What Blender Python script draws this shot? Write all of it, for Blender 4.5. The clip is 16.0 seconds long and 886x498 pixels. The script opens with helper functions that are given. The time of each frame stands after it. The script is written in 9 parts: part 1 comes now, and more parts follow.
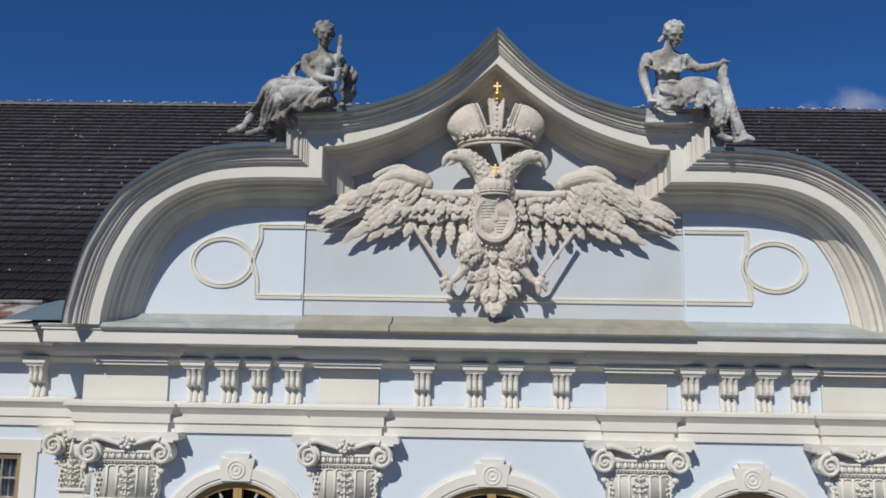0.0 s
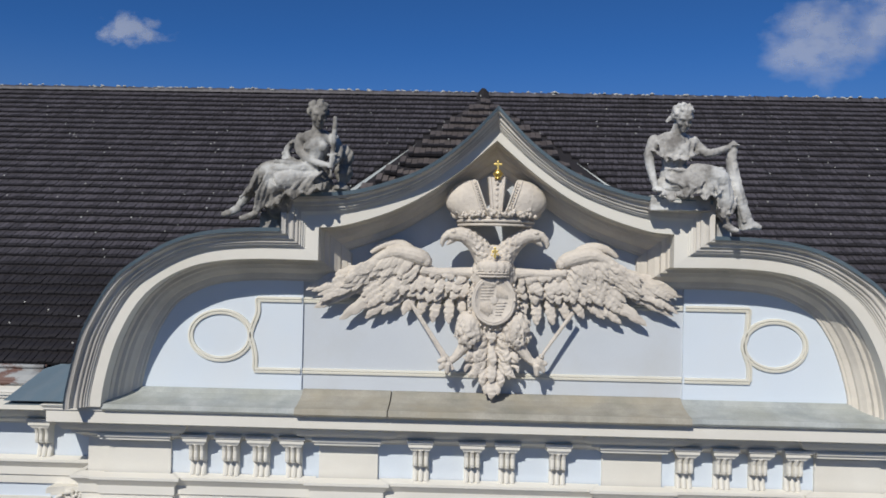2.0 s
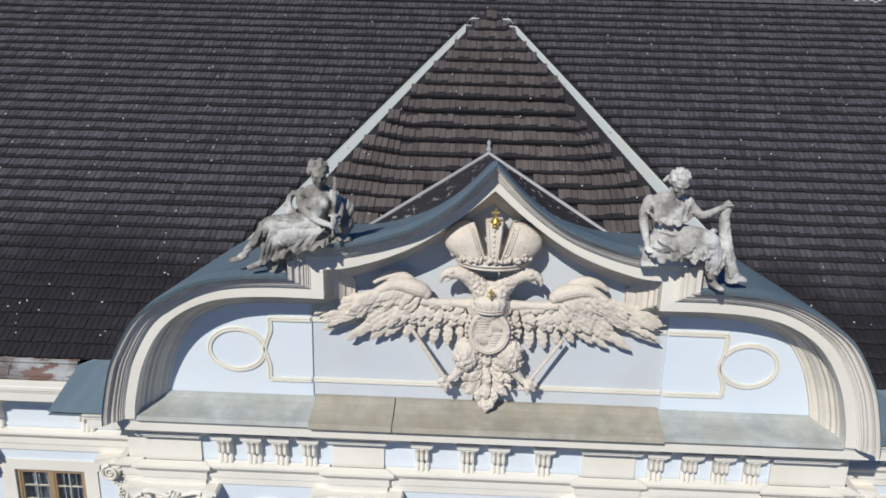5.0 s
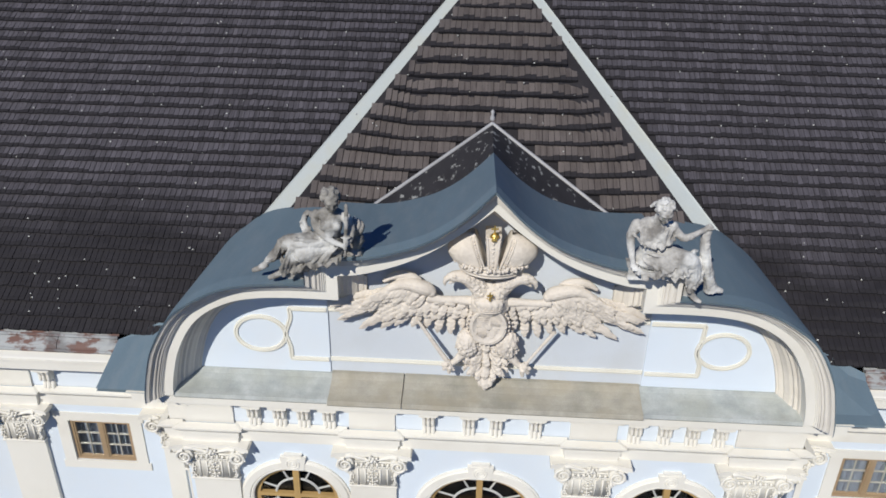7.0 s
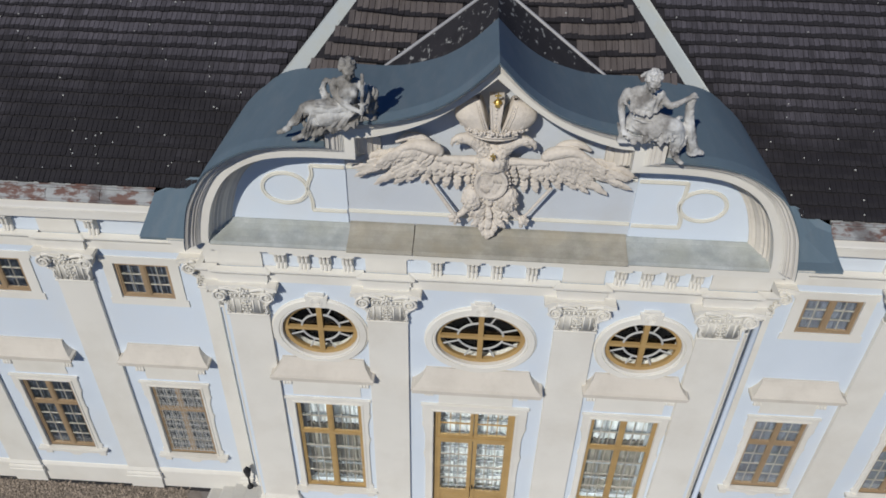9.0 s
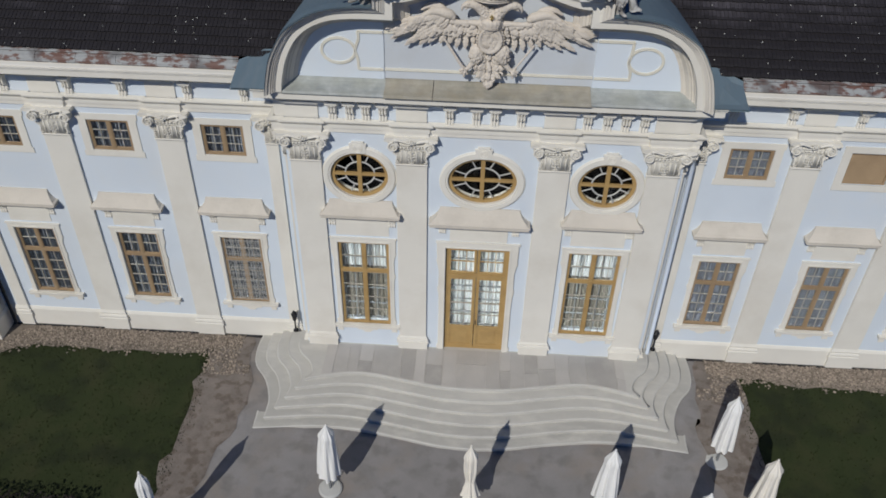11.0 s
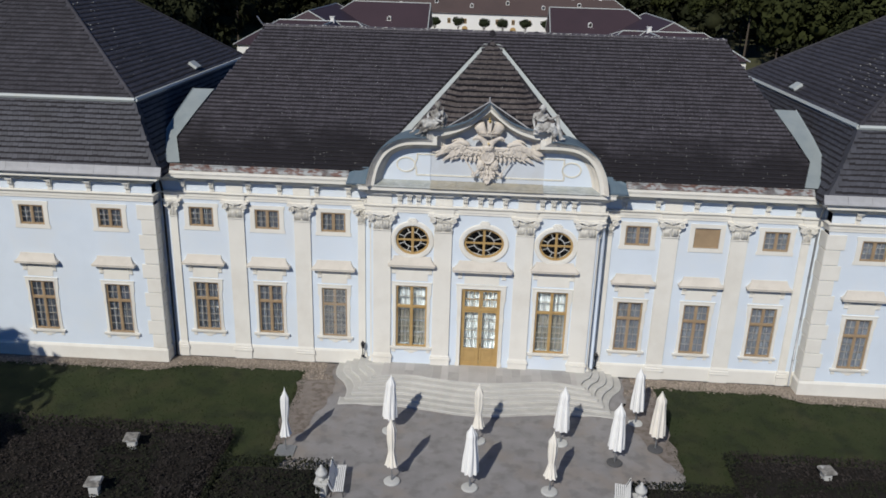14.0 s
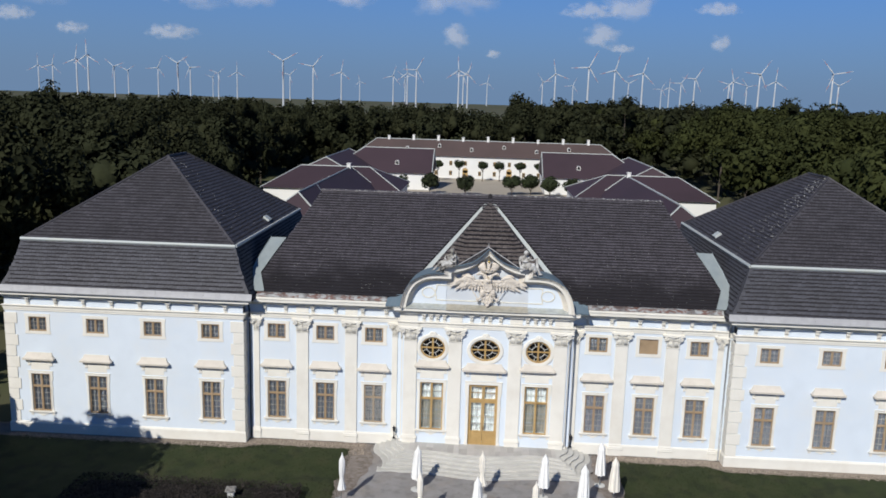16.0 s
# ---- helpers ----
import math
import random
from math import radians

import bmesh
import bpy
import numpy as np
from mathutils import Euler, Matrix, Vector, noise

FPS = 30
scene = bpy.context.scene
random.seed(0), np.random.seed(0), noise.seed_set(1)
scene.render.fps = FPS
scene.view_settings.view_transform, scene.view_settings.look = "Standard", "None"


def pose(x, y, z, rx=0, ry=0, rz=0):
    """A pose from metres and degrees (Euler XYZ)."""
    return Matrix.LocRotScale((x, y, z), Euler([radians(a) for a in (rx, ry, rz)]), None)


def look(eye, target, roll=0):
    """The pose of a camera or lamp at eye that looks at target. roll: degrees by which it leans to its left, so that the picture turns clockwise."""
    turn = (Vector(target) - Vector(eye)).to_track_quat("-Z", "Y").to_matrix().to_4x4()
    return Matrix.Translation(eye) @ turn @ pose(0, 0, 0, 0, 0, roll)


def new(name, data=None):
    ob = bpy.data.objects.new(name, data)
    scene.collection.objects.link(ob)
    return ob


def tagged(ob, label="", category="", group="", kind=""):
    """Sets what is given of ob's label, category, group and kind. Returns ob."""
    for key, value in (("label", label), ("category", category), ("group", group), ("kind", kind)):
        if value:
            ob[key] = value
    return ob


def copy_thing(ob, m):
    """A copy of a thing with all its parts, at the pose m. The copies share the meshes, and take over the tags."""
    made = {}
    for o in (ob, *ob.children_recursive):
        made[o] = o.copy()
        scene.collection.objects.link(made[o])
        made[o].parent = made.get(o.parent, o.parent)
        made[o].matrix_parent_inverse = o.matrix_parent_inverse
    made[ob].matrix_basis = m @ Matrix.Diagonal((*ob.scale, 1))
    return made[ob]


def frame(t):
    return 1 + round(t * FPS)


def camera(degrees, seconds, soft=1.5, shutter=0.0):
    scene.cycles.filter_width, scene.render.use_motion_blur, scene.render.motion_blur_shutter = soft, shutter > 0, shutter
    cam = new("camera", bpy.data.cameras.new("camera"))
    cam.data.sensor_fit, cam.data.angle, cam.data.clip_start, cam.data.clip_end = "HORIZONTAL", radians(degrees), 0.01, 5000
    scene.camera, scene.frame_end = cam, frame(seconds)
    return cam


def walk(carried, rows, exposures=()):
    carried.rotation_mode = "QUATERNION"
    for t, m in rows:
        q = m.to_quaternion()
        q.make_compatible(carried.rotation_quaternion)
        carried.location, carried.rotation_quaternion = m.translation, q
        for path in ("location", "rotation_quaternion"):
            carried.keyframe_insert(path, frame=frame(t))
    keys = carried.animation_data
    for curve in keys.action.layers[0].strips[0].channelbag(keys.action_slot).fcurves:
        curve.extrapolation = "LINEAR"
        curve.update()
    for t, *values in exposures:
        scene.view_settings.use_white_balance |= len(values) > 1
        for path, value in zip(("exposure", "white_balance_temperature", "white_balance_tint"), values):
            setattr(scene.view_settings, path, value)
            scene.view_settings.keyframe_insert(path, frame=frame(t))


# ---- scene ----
cam = camera(57.5, 16.0, 1.7)
PATH = [
    (0, (-0.515, -12.474, 11.009), (-0.558, -10.495, 11.293), 0.95),
    (0.5, (-0.5, -12.491, 11.655), (-0.546, -10.508, 11.909), 1.01),
    (1, (-0.485, -12.518, 12.38), (-0.533, -10.528, 12.574), 1.07),
    (1.5, (-0.47, -12.532, 13.137), (-0.52, -10.535, 13.247), 1.13),
    (2, (-0.455, -12.543, 13.86), (-0.508, -10.544, 13.881), 1.19),
    (2.5, (-0.44, -12.541, 14.558), (-0.495, -10.543, 14.489), 1.25),
    (3, (-0.425, -12.509, 15.326), (-0.482, -10.518, 15.149), 1.31),
    (3.5, (-0.41, -12.468, 16.103), (-0.47, -10.491, 15.804), 1.37),
    (4, (-0.395, -12.466, 16.734), (-0.457, -10.506, 16.339), 1.43),
    (6.3, (-0.36, -12.428, 20.226), (-0.429, -10.6, 19.419), 1.3),
    (6.5, (-0.333, -12.434, 20.441), (-0.405, -10.62, 19.604), 1.3),
    (7, (-0.335, -12.466, 21.175), (-0.408, -10.7, 20.239), 1.2),
    (7.5, (-0.32, -12.453, 21.785), (-0.395, -10.744, 20.748), 1.1),
    (8, (-0.35, -12.492, 22.191), (-0.42, -10.85, 21.053), 1.1),
    (8.5, (-0.347, -12.787, 22.291), (-0.417, -11.203, 21.072), 1.2),
    (9, (-0.337, -13.548, 22.294), (-0.405, -12.001, 21.028), 1.3),
    (9.5, (-0.329, -14.767, 22.294), (-0.395, -13.235, 21.009), 1.3),
    (10, (-0.301, -16.467, 22.314), (-0.368, -14.939, 21.026), 1.3),
    (10.2, (-0.345, -17.243, 22.318), (-0.407, -15.713, 21.031), 1.4),
    (12.3, (-0.007, -29.039, 22.279), (-0.097, -27.328, 21.246), 1.3),
    (12.5, (-0.01, -30.33, 22.274), (-0.1, -28.596, 21.282), 1.4),
    (13, (-0.066, -33.751, 22.296), (-0.154, -31.961, 21.406), 1.5),
    (13.5, (-0.161, -37.306, 22.449), (-0.248, -35.469, 21.663), 1.6),
    (14, (-0.31, -41.063, 22.699), (-0.396, -39.182, 22.025), 1.7),
    (14.5, (-0.4, -44.966, 23.057), (-0.487, -43.046, 22.506), 1.7),
    (15, (-0.405, -49.039, 24.115), (-0.496, -47.094, 23.659), 1.68),
    (15.5, (-0.435, -52.966, 25.268), (-0.53, -51.007, 24.874), 1.68),
    (16, (-0.47, -56.955, 26.443), (-0.568, -54.991, 26.077), 1.68),
]
EXPOSURES = [(0, 0.0), (3.5, 0.18), (7, 0.3), (8, 0.15), (9, -0.12), (10, -0.3), (12.5, -0.22), (14, 0.04), (15, 0.10), (16, 0.36)]
walk(cam, [(t, look(eye, target, roll)) for t, eye, target, roll in PATH], EXPOSURES)


# ---- sky and sun ----
SUN_DIR = Vector((-0.285, -0.735, 0.615)).normalized()
world = bpy.data.worlds.new("sky")
scene.world = world
world.use_nodes = True
wn = world.node_tree.nodes
sky = wn.new("ShaderNodeTexSky")
sky.sky_type, sky.sun_disc = "NISHITA", False
sky.sun_elevation, sky.sun_rotation = math.asin(SUN_DIR.z), math.atan2(SUN_DIR.x, SUN_DIR.y)
sky.altitude, sky.air_density, sky.dust_density, sky.ozone_density = 1500, 0.6, 0.0, 5.0
wn["Background"].inputs[1].default_value = 0.06
deep = wn.new("ShaderNodeVectorMath")
deep.operation = "MULTIPLY"
deep.inputs[1].default_value = (0.50, 1.02, 1.45)
# summer haze that thickens towards the horizon
ray, height, thick, haze = wn.new("ShaderNodeTexCoord"), wn.new("ShaderNodeSeparateXYZ"), wn.new("ShaderNodeMapRange"), wn.new("ShaderNodeMix")
thick.interpolation_type = "SMOOTHSTEP"
thick.inputs["From Min"].default_value, thick.inputs["From Max"].default_value = 0.26, 0.0
haze.data_type = "RGBA"
haze.inputs["B"].default_value = (1.95, 3.15, 5.1, 1)
wl = world.node_tree.links.new
wl(sky.outputs[0], deep.inputs[0])
wl(ray.outputs["Generated"], height.inputs[0])
wl(height.outputs[2], thick.inputs["Value"])
wl(thick.outputs[0], haze.inputs["Factor"])
wl(deep.outputs[0], haze.inputs["A"])
wl(haze.outputs["Result"], wn["Background"].inputs[0])
sun = new("sun", bpy.data.lights.new("sun", "SUN"))
sun.data.energy, sun.data.angle, sun.data.color = 3.4, radians(0.53), (1.0, 0.965, 0.89)
sun.matrix_world = look(SUN_DIR * 60, (0, 0, 0))


# ---- materials ----
def material(name, color, rough=0.8, vary=0.12, scale=1.2, grain=40.0, bump=0.15, stain=None, stain_amount=0.3,
             stain_scale=0.6, metal=0.0, dist=0.02, per_object=0.0, per_island=0.0, streak=(1, 1, 1), stain_edge=(0.48, 0.68), spec=0.3, second=None):
    """Painted or mineral surface: colour varied at two scales, stains with soft borders, fine relief."""
    m = bpy.data.materials.new(name)
    m.use_nodes = True
    nt = m.node_tree
    n, link = nt.nodes, nt.links.new
    bsdf = n["Principled BSDF"]
    geo = n.new("ShaderNodeNewGeometry")
    mapping = n.new("ShaderNodeMapping")
    mapping.inputs["Scale"].default_value = streak
    link(geo.outputs["Position"], mapping.inputs[0])
    big, fine = n.new("ShaderNodeTexNoise"), n.new("ShaderNodeTexNoise")
    big.inputs["Scale"].default_value, big.inputs["Detail"].default_value = scale, 5
    fine.inputs["Scale"].default_value, fine.inputs["Detail"].default_value = grain, 3
    link(mapping.outputs[0], big.inputs["Vector"])
    link(geo.outputs["Position"], fine.inputs["Vector"])
    add = n.new("ShaderNodeMath")
    add.operation = "ADD"
    link(big.outputs[0], add.inputs[0])
    half = n.new("ShaderNodeMath")
    half.operation = "MULTIPLY"
    half.inputs[1].default_value = 0.5
    link(fine.outputs[0], half.inputs[0])
    link(half.outputs[0], add.inputs[1])
    ramp = n.new("ShaderNodeMapRange")
    ramp.inputs["From Min"].default_value, ramp.inputs["From Max"].default_value = 0.4, 1.1
    ramp.inputs["To Min"].default_value, ramp.inputs["To Max"].default_value = 1 - vary, 1 + vary
    link(add.outputs[0], ramp.inputs["Value"])
    value = ramp.outputs[0]
    for amount, source, socket in ((per_object, "ShaderNodeObjectInfo", "Random"), (per_island, "ShaderNodeNewGeometry", "Random Per Island")):
        if amount:
            info = n.new(source)
            spread = n.new("ShaderNodeMapRange")
            spread.inputs["To Min"].default_value, spread.inputs["To Max"].default_value = 1 - amount, 1 + amount
            link(info.outputs[socket], spread.inputs["Value"])
            times = n.new("ShaderNodeMath")
            times.operation = "MULTIPLY"
            link(value, times.inputs[0])
            link(spread.outputs[0], times.inputs[1])
            value = times.outputs[0]
    tone = n.new("ShaderNodeVectorMath")
    tone.operation = "SCALE"
    tone.inputs[0].default_value = color
    link(value, tone.inputs["Scale"])
    out = tone.outputs[0]
    if stain:
        spots = n.new("ShaderNodeTexNoise")
        spots.inputs["Scale"].default_value, spots.inputs["Detail"].default_value, spots.inputs["Roughness"].default_value = stain_scale, 8, 0.62
        link(mapping.outputs[0], spots.inputs["Vector"])
        edge = n.new("ShaderNodeMapRange")
        edge.inputs["From Min"].default_value, edge.inputs["From Max"].default_value = stain_edge
        edge.inputs["To Max"].default_value = stain_amount
        link(spots.outputs[0], edge.inputs["Value"])
        mix = n.new("ShaderNodeMix")
        mix.data_type = "RGBA"
        mix.inputs["B"].default_value = (*stain, 1)
        link(edge.outputs[0], mix.inputs["Factor"])
        link(out, mix.inputs["A"])
        out = mix.outputs["Result"]
    if second:
        tint2, amount2, scale2, low2, high2 = second
        spots = n.new("ShaderNodeTexNoise")
        spots.inputs["Scale"].default_value, spots.inputs["Detail"].default_value = scale2, 6
        shift = n.new("ShaderNodeMapping")
        shift.inputs["Location"].default_value = (7.3, 2.1, 5.7)
        link(geo.outputs["Position"], shift.inputs[0])
        link(shift.outputs[0], spots.inputs["Vector"])
        edge = n.new("ShaderNodeMapRange")
        edge.inputs["From Min"].default_value, edge.inputs["From Max"].default_value = low2, high2
        edge.inputs["To Max"].default_value = amount2
        link(spots.outputs[0], edge.inputs["Value"])
        mix = n.new("ShaderNodeMix")
        mix.data_type = "RGBA"
        mix.inputs["B"].default_value = (*tint2, 1)
        link(edge.outputs[0], mix.inputs["Factor"])
        link(out, mix.inputs["A"])
        out = mix.outputs["Result"]
    link(out, bsdf.inputs["Base Color"])
    bsdf.inputs["Roughness"].default_value, bsdf.inputs["Metallic"].default_value = rough, metal
    bsdf.inputs["Specular IOR Level"].default_value = spec
    if bump:
        relief = n.new("ShaderNodeBump")
        relief.inputs["Strength"].default_value, relief.inputs["Distance"].default_value = bump, dist
        link(add.outputs[0], relief.inputs["Height"])
        link(relief.outputs[0], bsdf.inputs["Normal"])
    return m


def glass_material(name, tint):
    m = bpy.data.materials.new(name)
    m.use_nodes = True
    b = m.node_tree.nodes["Principled BSDF"]
    b.inputs["Base Color"].default_value = (*tint, 1)
    b.inputs["Roughness"].default_value, b.inputs["IOR"].default_value = 0.03, 1.5
    b.inputs["Transmission Weight"].default_value = 1.0
    return m


def darkened_to_eave(m, tint, amount, low, high):
    """Darkens a roof slope's colour towards the eave: full at the height low, gone at high, with a ragged border."""
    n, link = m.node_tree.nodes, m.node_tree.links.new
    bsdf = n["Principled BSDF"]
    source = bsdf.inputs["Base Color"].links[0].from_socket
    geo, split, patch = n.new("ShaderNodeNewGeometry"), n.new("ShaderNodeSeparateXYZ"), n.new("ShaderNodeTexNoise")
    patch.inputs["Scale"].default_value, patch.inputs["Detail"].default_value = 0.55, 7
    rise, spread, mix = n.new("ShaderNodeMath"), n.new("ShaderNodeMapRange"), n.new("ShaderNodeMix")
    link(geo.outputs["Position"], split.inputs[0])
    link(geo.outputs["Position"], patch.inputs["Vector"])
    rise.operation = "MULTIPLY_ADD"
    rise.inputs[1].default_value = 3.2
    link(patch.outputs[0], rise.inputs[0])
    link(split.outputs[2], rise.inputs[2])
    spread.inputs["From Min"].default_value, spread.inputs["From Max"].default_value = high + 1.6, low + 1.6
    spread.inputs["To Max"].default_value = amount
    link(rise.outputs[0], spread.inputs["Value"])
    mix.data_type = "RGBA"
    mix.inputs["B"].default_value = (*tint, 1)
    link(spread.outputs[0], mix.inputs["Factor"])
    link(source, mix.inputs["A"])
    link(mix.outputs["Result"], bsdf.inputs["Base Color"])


BLUE = material("pale_blue_plaster", (0.64, 0.705, 0.775), 0.9, 0.06, 0.7, 60, 0.08, (0.62, 0.62, 0.60), 0.35, 0.35)
CREAM = material("cream_plaster", (0.735, 0.71, 0.645), 0.88, 0.05, 0.9, 60, 0.1, (0.55, 0.50, 0.42), 0.3, 0.5)
# stained cream, with the soffit's warm bounced light put into its base colour
CREAM_SOFFIT = material("weathered_soffit_shade_stucco", (0.68, 0.63, 0.55), 0.9, 0.08, 1.4, 50, 0.15, (0.40, 0.37, 0.33), 0.55, 0.8)
# centre field of the gable, a greyer tone than its side panels
BLUE_GREY = material("greyish_blue_plaster", (0.55, 0.585, 0.625), 0.9, 0.05, 0.9, 60, 0.08, (0.50, 0.50, 0.48), 0.4, 0.7)
CYMA = material("blackened_stucco_moulding", (0.66, 0.625, 0.565), 0.9, 0.1, 1.6, 50, 0.15, (0.30, 0.28, 0.25), 0.5, 1.1, streak=(1, 1, 0.4))
HOOD = material("beige_hood_plaster", (0.60, 0.555, 0.485), 0.9, 0.07, 1.2, 50, 0.12, (0.46, 0.42, 0.36), 0.45, 1.3)
YELLOW = material("yellowish_stucco_moulding", (0.70, 0.68, 0.60), 0.88, 0.05, 1.0, 60, 0.1, (0.5, 0.45, 0.36), 0.3, 0.7)
RELIEF = material("beige_carved_stone", (0.66, 0.60, 0.525), 0.85, 0.07, 14, 60, 0.7, (0.42, 0.37, 0.32), 0.5, 2.2)
LEDGE = material("grey_weathered_ledge", (0.40, 0.42, 0.41), 0.8, 0.26, 3.2, 40, 0.15, (0.24, 0.27, 0.27), 0.6, 2.6, streak=(1, 1, 1), stain_edge=(0.44, 0.70), second=((0.34, 0.34, 0.27), 0.4, 1.3, 0.42, 0.68))
LEDGE_WARM = material("brownish_weathered_ledge", (0.36, 0.34, 0.29), 0.8, 0.26, 3.2, 40, 0.15, (0.22, 0.22, 0.18), 0.6, 2.2, stain_edge=(0.44, 0.70), second=((0.38, 0.33, 0.24), 0.5, 1.6, 0.42, 0.68))
SHEET = material("blue_grey_sheet_metal", (0.135, 0.19, 0.23), 0.66, 0.08, 1.0, 20, 0.03, (0.2, 0.235, 0.26), 0.35, 1.6, streak=(3, 0.6, 0.6), spec=0.4)
FLASHING = material("pale_grey_flashing", (0.44, 0.475, 0.47), 0.55, 0.08, 1.2, 25, 0.04, (0.42, 0.40, 0.30), 0.4, 1.2, spec=0.4)
DARK_SHEET = material("dark_lichened_roof_felt", (0.032, 0.030, 0.033), 0.8, 0.3, 3.0, 30, 0.3, (0.36, 0.36, 0.34), 0.9, 7, streak=(1, 0.4, 1), stain_edge=(0.60, 0.64))
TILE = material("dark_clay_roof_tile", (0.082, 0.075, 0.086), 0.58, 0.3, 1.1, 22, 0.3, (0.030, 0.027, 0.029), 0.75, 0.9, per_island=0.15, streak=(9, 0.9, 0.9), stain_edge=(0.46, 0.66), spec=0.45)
# tile colour goes near-black towards the eave, with a ragged border
darkened_to_eave(TILE, (0.012, 0.010, 0.011), 0.90, 12.8, 14.1)
TILE_PAV = material("dark_pavilion_roof_tile", (0.052, 0.049, 0.056), 0.65, 0.3, 1.1, 22, 0.3, (0.028, 0.026, 0.028), 0.6, 0.4, per_island=0.2, spec=0.4)
TILE_BROWN = material("brown_clay_roof_tile", (0.105, 0.089, 0.083), 0.65, 0.2, 0.8, 22, 0.3, (0.04, 0.03, 0.028), 0.6, 0.7, per_object=0.14, per_island=0.12, streak=(9, 0.9, 0.9), spec=0.45)
# darker tone for tile butts, sides, lower bands and the deck below
TILE_EDGE = material("near_black_tile_edge", (0.024, 0.022, 0.025), 0.95, 0.3, 2.0, 30, 0.3)
SLATE = material("grey_slate_tile", (0.068, 0.069, 0.082), 0.62, 0.12, 0.5, 25, 0.2, (0.05, 0.05, 0.055), 0.6, 0.4, per_island=0.16)
LEAD = material("dull_grey_lead", (0.36, 0.36, 0.37), 0.55, 0.15, 2.0, 30, 0.15)
LICHEN = material("white_lichen", (0.5, 0.5, 0.47), 0.95, 0.2, 5, 60, 0.2)
GUTTER = material("rusty_sheet_gutter", (0.33, 0.34, 0.34), 0.6, 0.1, 1.0, 30, 0.1, (0.13, 0.055, 0.038), 0.9, 3.2, streak=(0.8, 1.4, 1.4), stain_edge=(0.47, 0.56), second=((0.10, 0.09, 0.09), 0.7, 1.2, 0.52, 0.62))
WOOD = material("ochre_painted_wood", (0.43, 0.285, 0.115), 0.5, 0.12, 2.0, 30, 0.1, (0.25, 0.15, 0.06), 0.35, 1.5, spec=0.4)
WOOD_GREY = material("faded_brown_wood", (0.33, 0.235, 0.14), 0.6, 0.12, 2.0, 30, 0.1, (0.22, 0.15, 0.09), 0.4, 1.5)
BAR = material("pale_grey_glazing_bar", (0.36, 0.335, 0.285), 0.6, 0.08, 3, 40, 0.05)
GLASS = glass_material("window_glass", (0.80, 0.86, 0.90))
INNER_SASH = material("pale_grey_inner_paint", (0.30, 0.32, 0.33), 0.6, 0.08, 3, 40, 0.05)
CURTAIN = material("grey_blue_curtain", (0.15, 0.16, 0.19), 0.9, 0.1, 1.0, 30, 0.1)
CURTAIN_WHITE = material("beige_curtain", (0.29, 0.265, 0.22), 0.9, 0.1, 3.0, 30, 0.1, streak=(6, 1, 0.5))
CURTAIN_DOOR = material("bright_door_curtain", (0.80, 0.82, 0.82), 0.9, 0.06, 3.0, 30, 0.1)
# near-black wall colour stands in for the shade of unlit rooms
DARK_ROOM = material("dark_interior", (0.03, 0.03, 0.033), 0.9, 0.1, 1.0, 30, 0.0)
GOLD = material("gilded_metal", (0.92, 0.68, 0.22), 0.42, 0.06, 3.0, 40, 0.02, metal=1.0)
STATUE = material("weathered_grey_sandstone", (0.30, 0.285, 0.26), 0.92, 0.22, 3.2, 40, 0.4, (0.085, 0.08, 0.072), 0.75, 3.4, stain_edge=(0.42, 0.62), dist=0.02, second=((0.60, 0.60, 0.58), 0.75, 1.7, 0.54, 0.64))
STATUE_PALE = material("pale_weathered_sandstone", (0.45, 0.435, 0.41), 0.92, 0.22, 3.2, 40, 0.4, (0.11, 0.10, 0.09), 0.75, 3.0, stain_edge=(0.44, 0.62), dist=0.02, second=((0.72, 0.72, 0.70), 0.85, 1.5, 0.48, 0.60))
GRAVEL = material("compacted_grey_gravel", (0.25, 0.24, 0.237), 0.95, 0.2, 0.9, 30, 0.4, (0.26, 0.22, 0.185), 0.8, 0.3, dist=0.02, second=((0.165, 0.155, 0.15), 0.6, 1.4, 0.5, 0.66))
EARTH = material("brown_trodden_earth", (0.195, 0.168, 0.148), 0.95, 0.3, 2.5, 25, 0.6, (0.235, 0.205, 0.18), 0.8, 0.7, dist=0.03, second=((0.12, 0.095, 0.075), 0.7, 3.0, 0.5, 0.62))
PEBBLES = material("brown_pebbles", (0.235, 0.198, 0.162), 0.9, 0.35, 6.0, 18, 0.8, dist=0.04, per_island=0.35)
LAWN = material("mown_lawn", (0.026, 0.036, 0.011), 0.95, 0.25, 0.5, 30, 0.6, (0.042, 0.040, 0.018), 0.65, 0.5, dist=0.04, second=((0.014, 0.019, 0.008), 0.7, 0.9, 0.5, 0.65))
STONE = material("pale_limestone_steps", (0.49, 0.478, 0.445), 0.85, 0.09, 1.0, 35, 0.15, (0.62, 0.60, 0.55), 0.6, 1.2, streak=(0.8, 1.6, 1), per_object=0.13)
PAVING = material("grey_beige_paving_slab", (0.42, 0.402, 0.38), 0.82, 0.10, 1.2, 35, 0.15, (0.47, 0.45, 0.42), 0.5, 1.6, per_object=0.16)
NOSING = material("worn_pale_step_edge", (0.53, 0.52, 0.49), 0.8, 0.16, 2.2, 35, 0.15, (0.40, 0.385, 0.36), 0.7, 1.1)
FABRIC = material("white_parasol_fabric", (0.80, 0.80, 0.78), 0.85, 0.05, 3.0, 60, 0.1)
FABRIC_CREAM = material("cream_parasol_fabric", (0.78, 0.74, 0.66), 0.85, 0.05, 3.0, 60, 0.1)
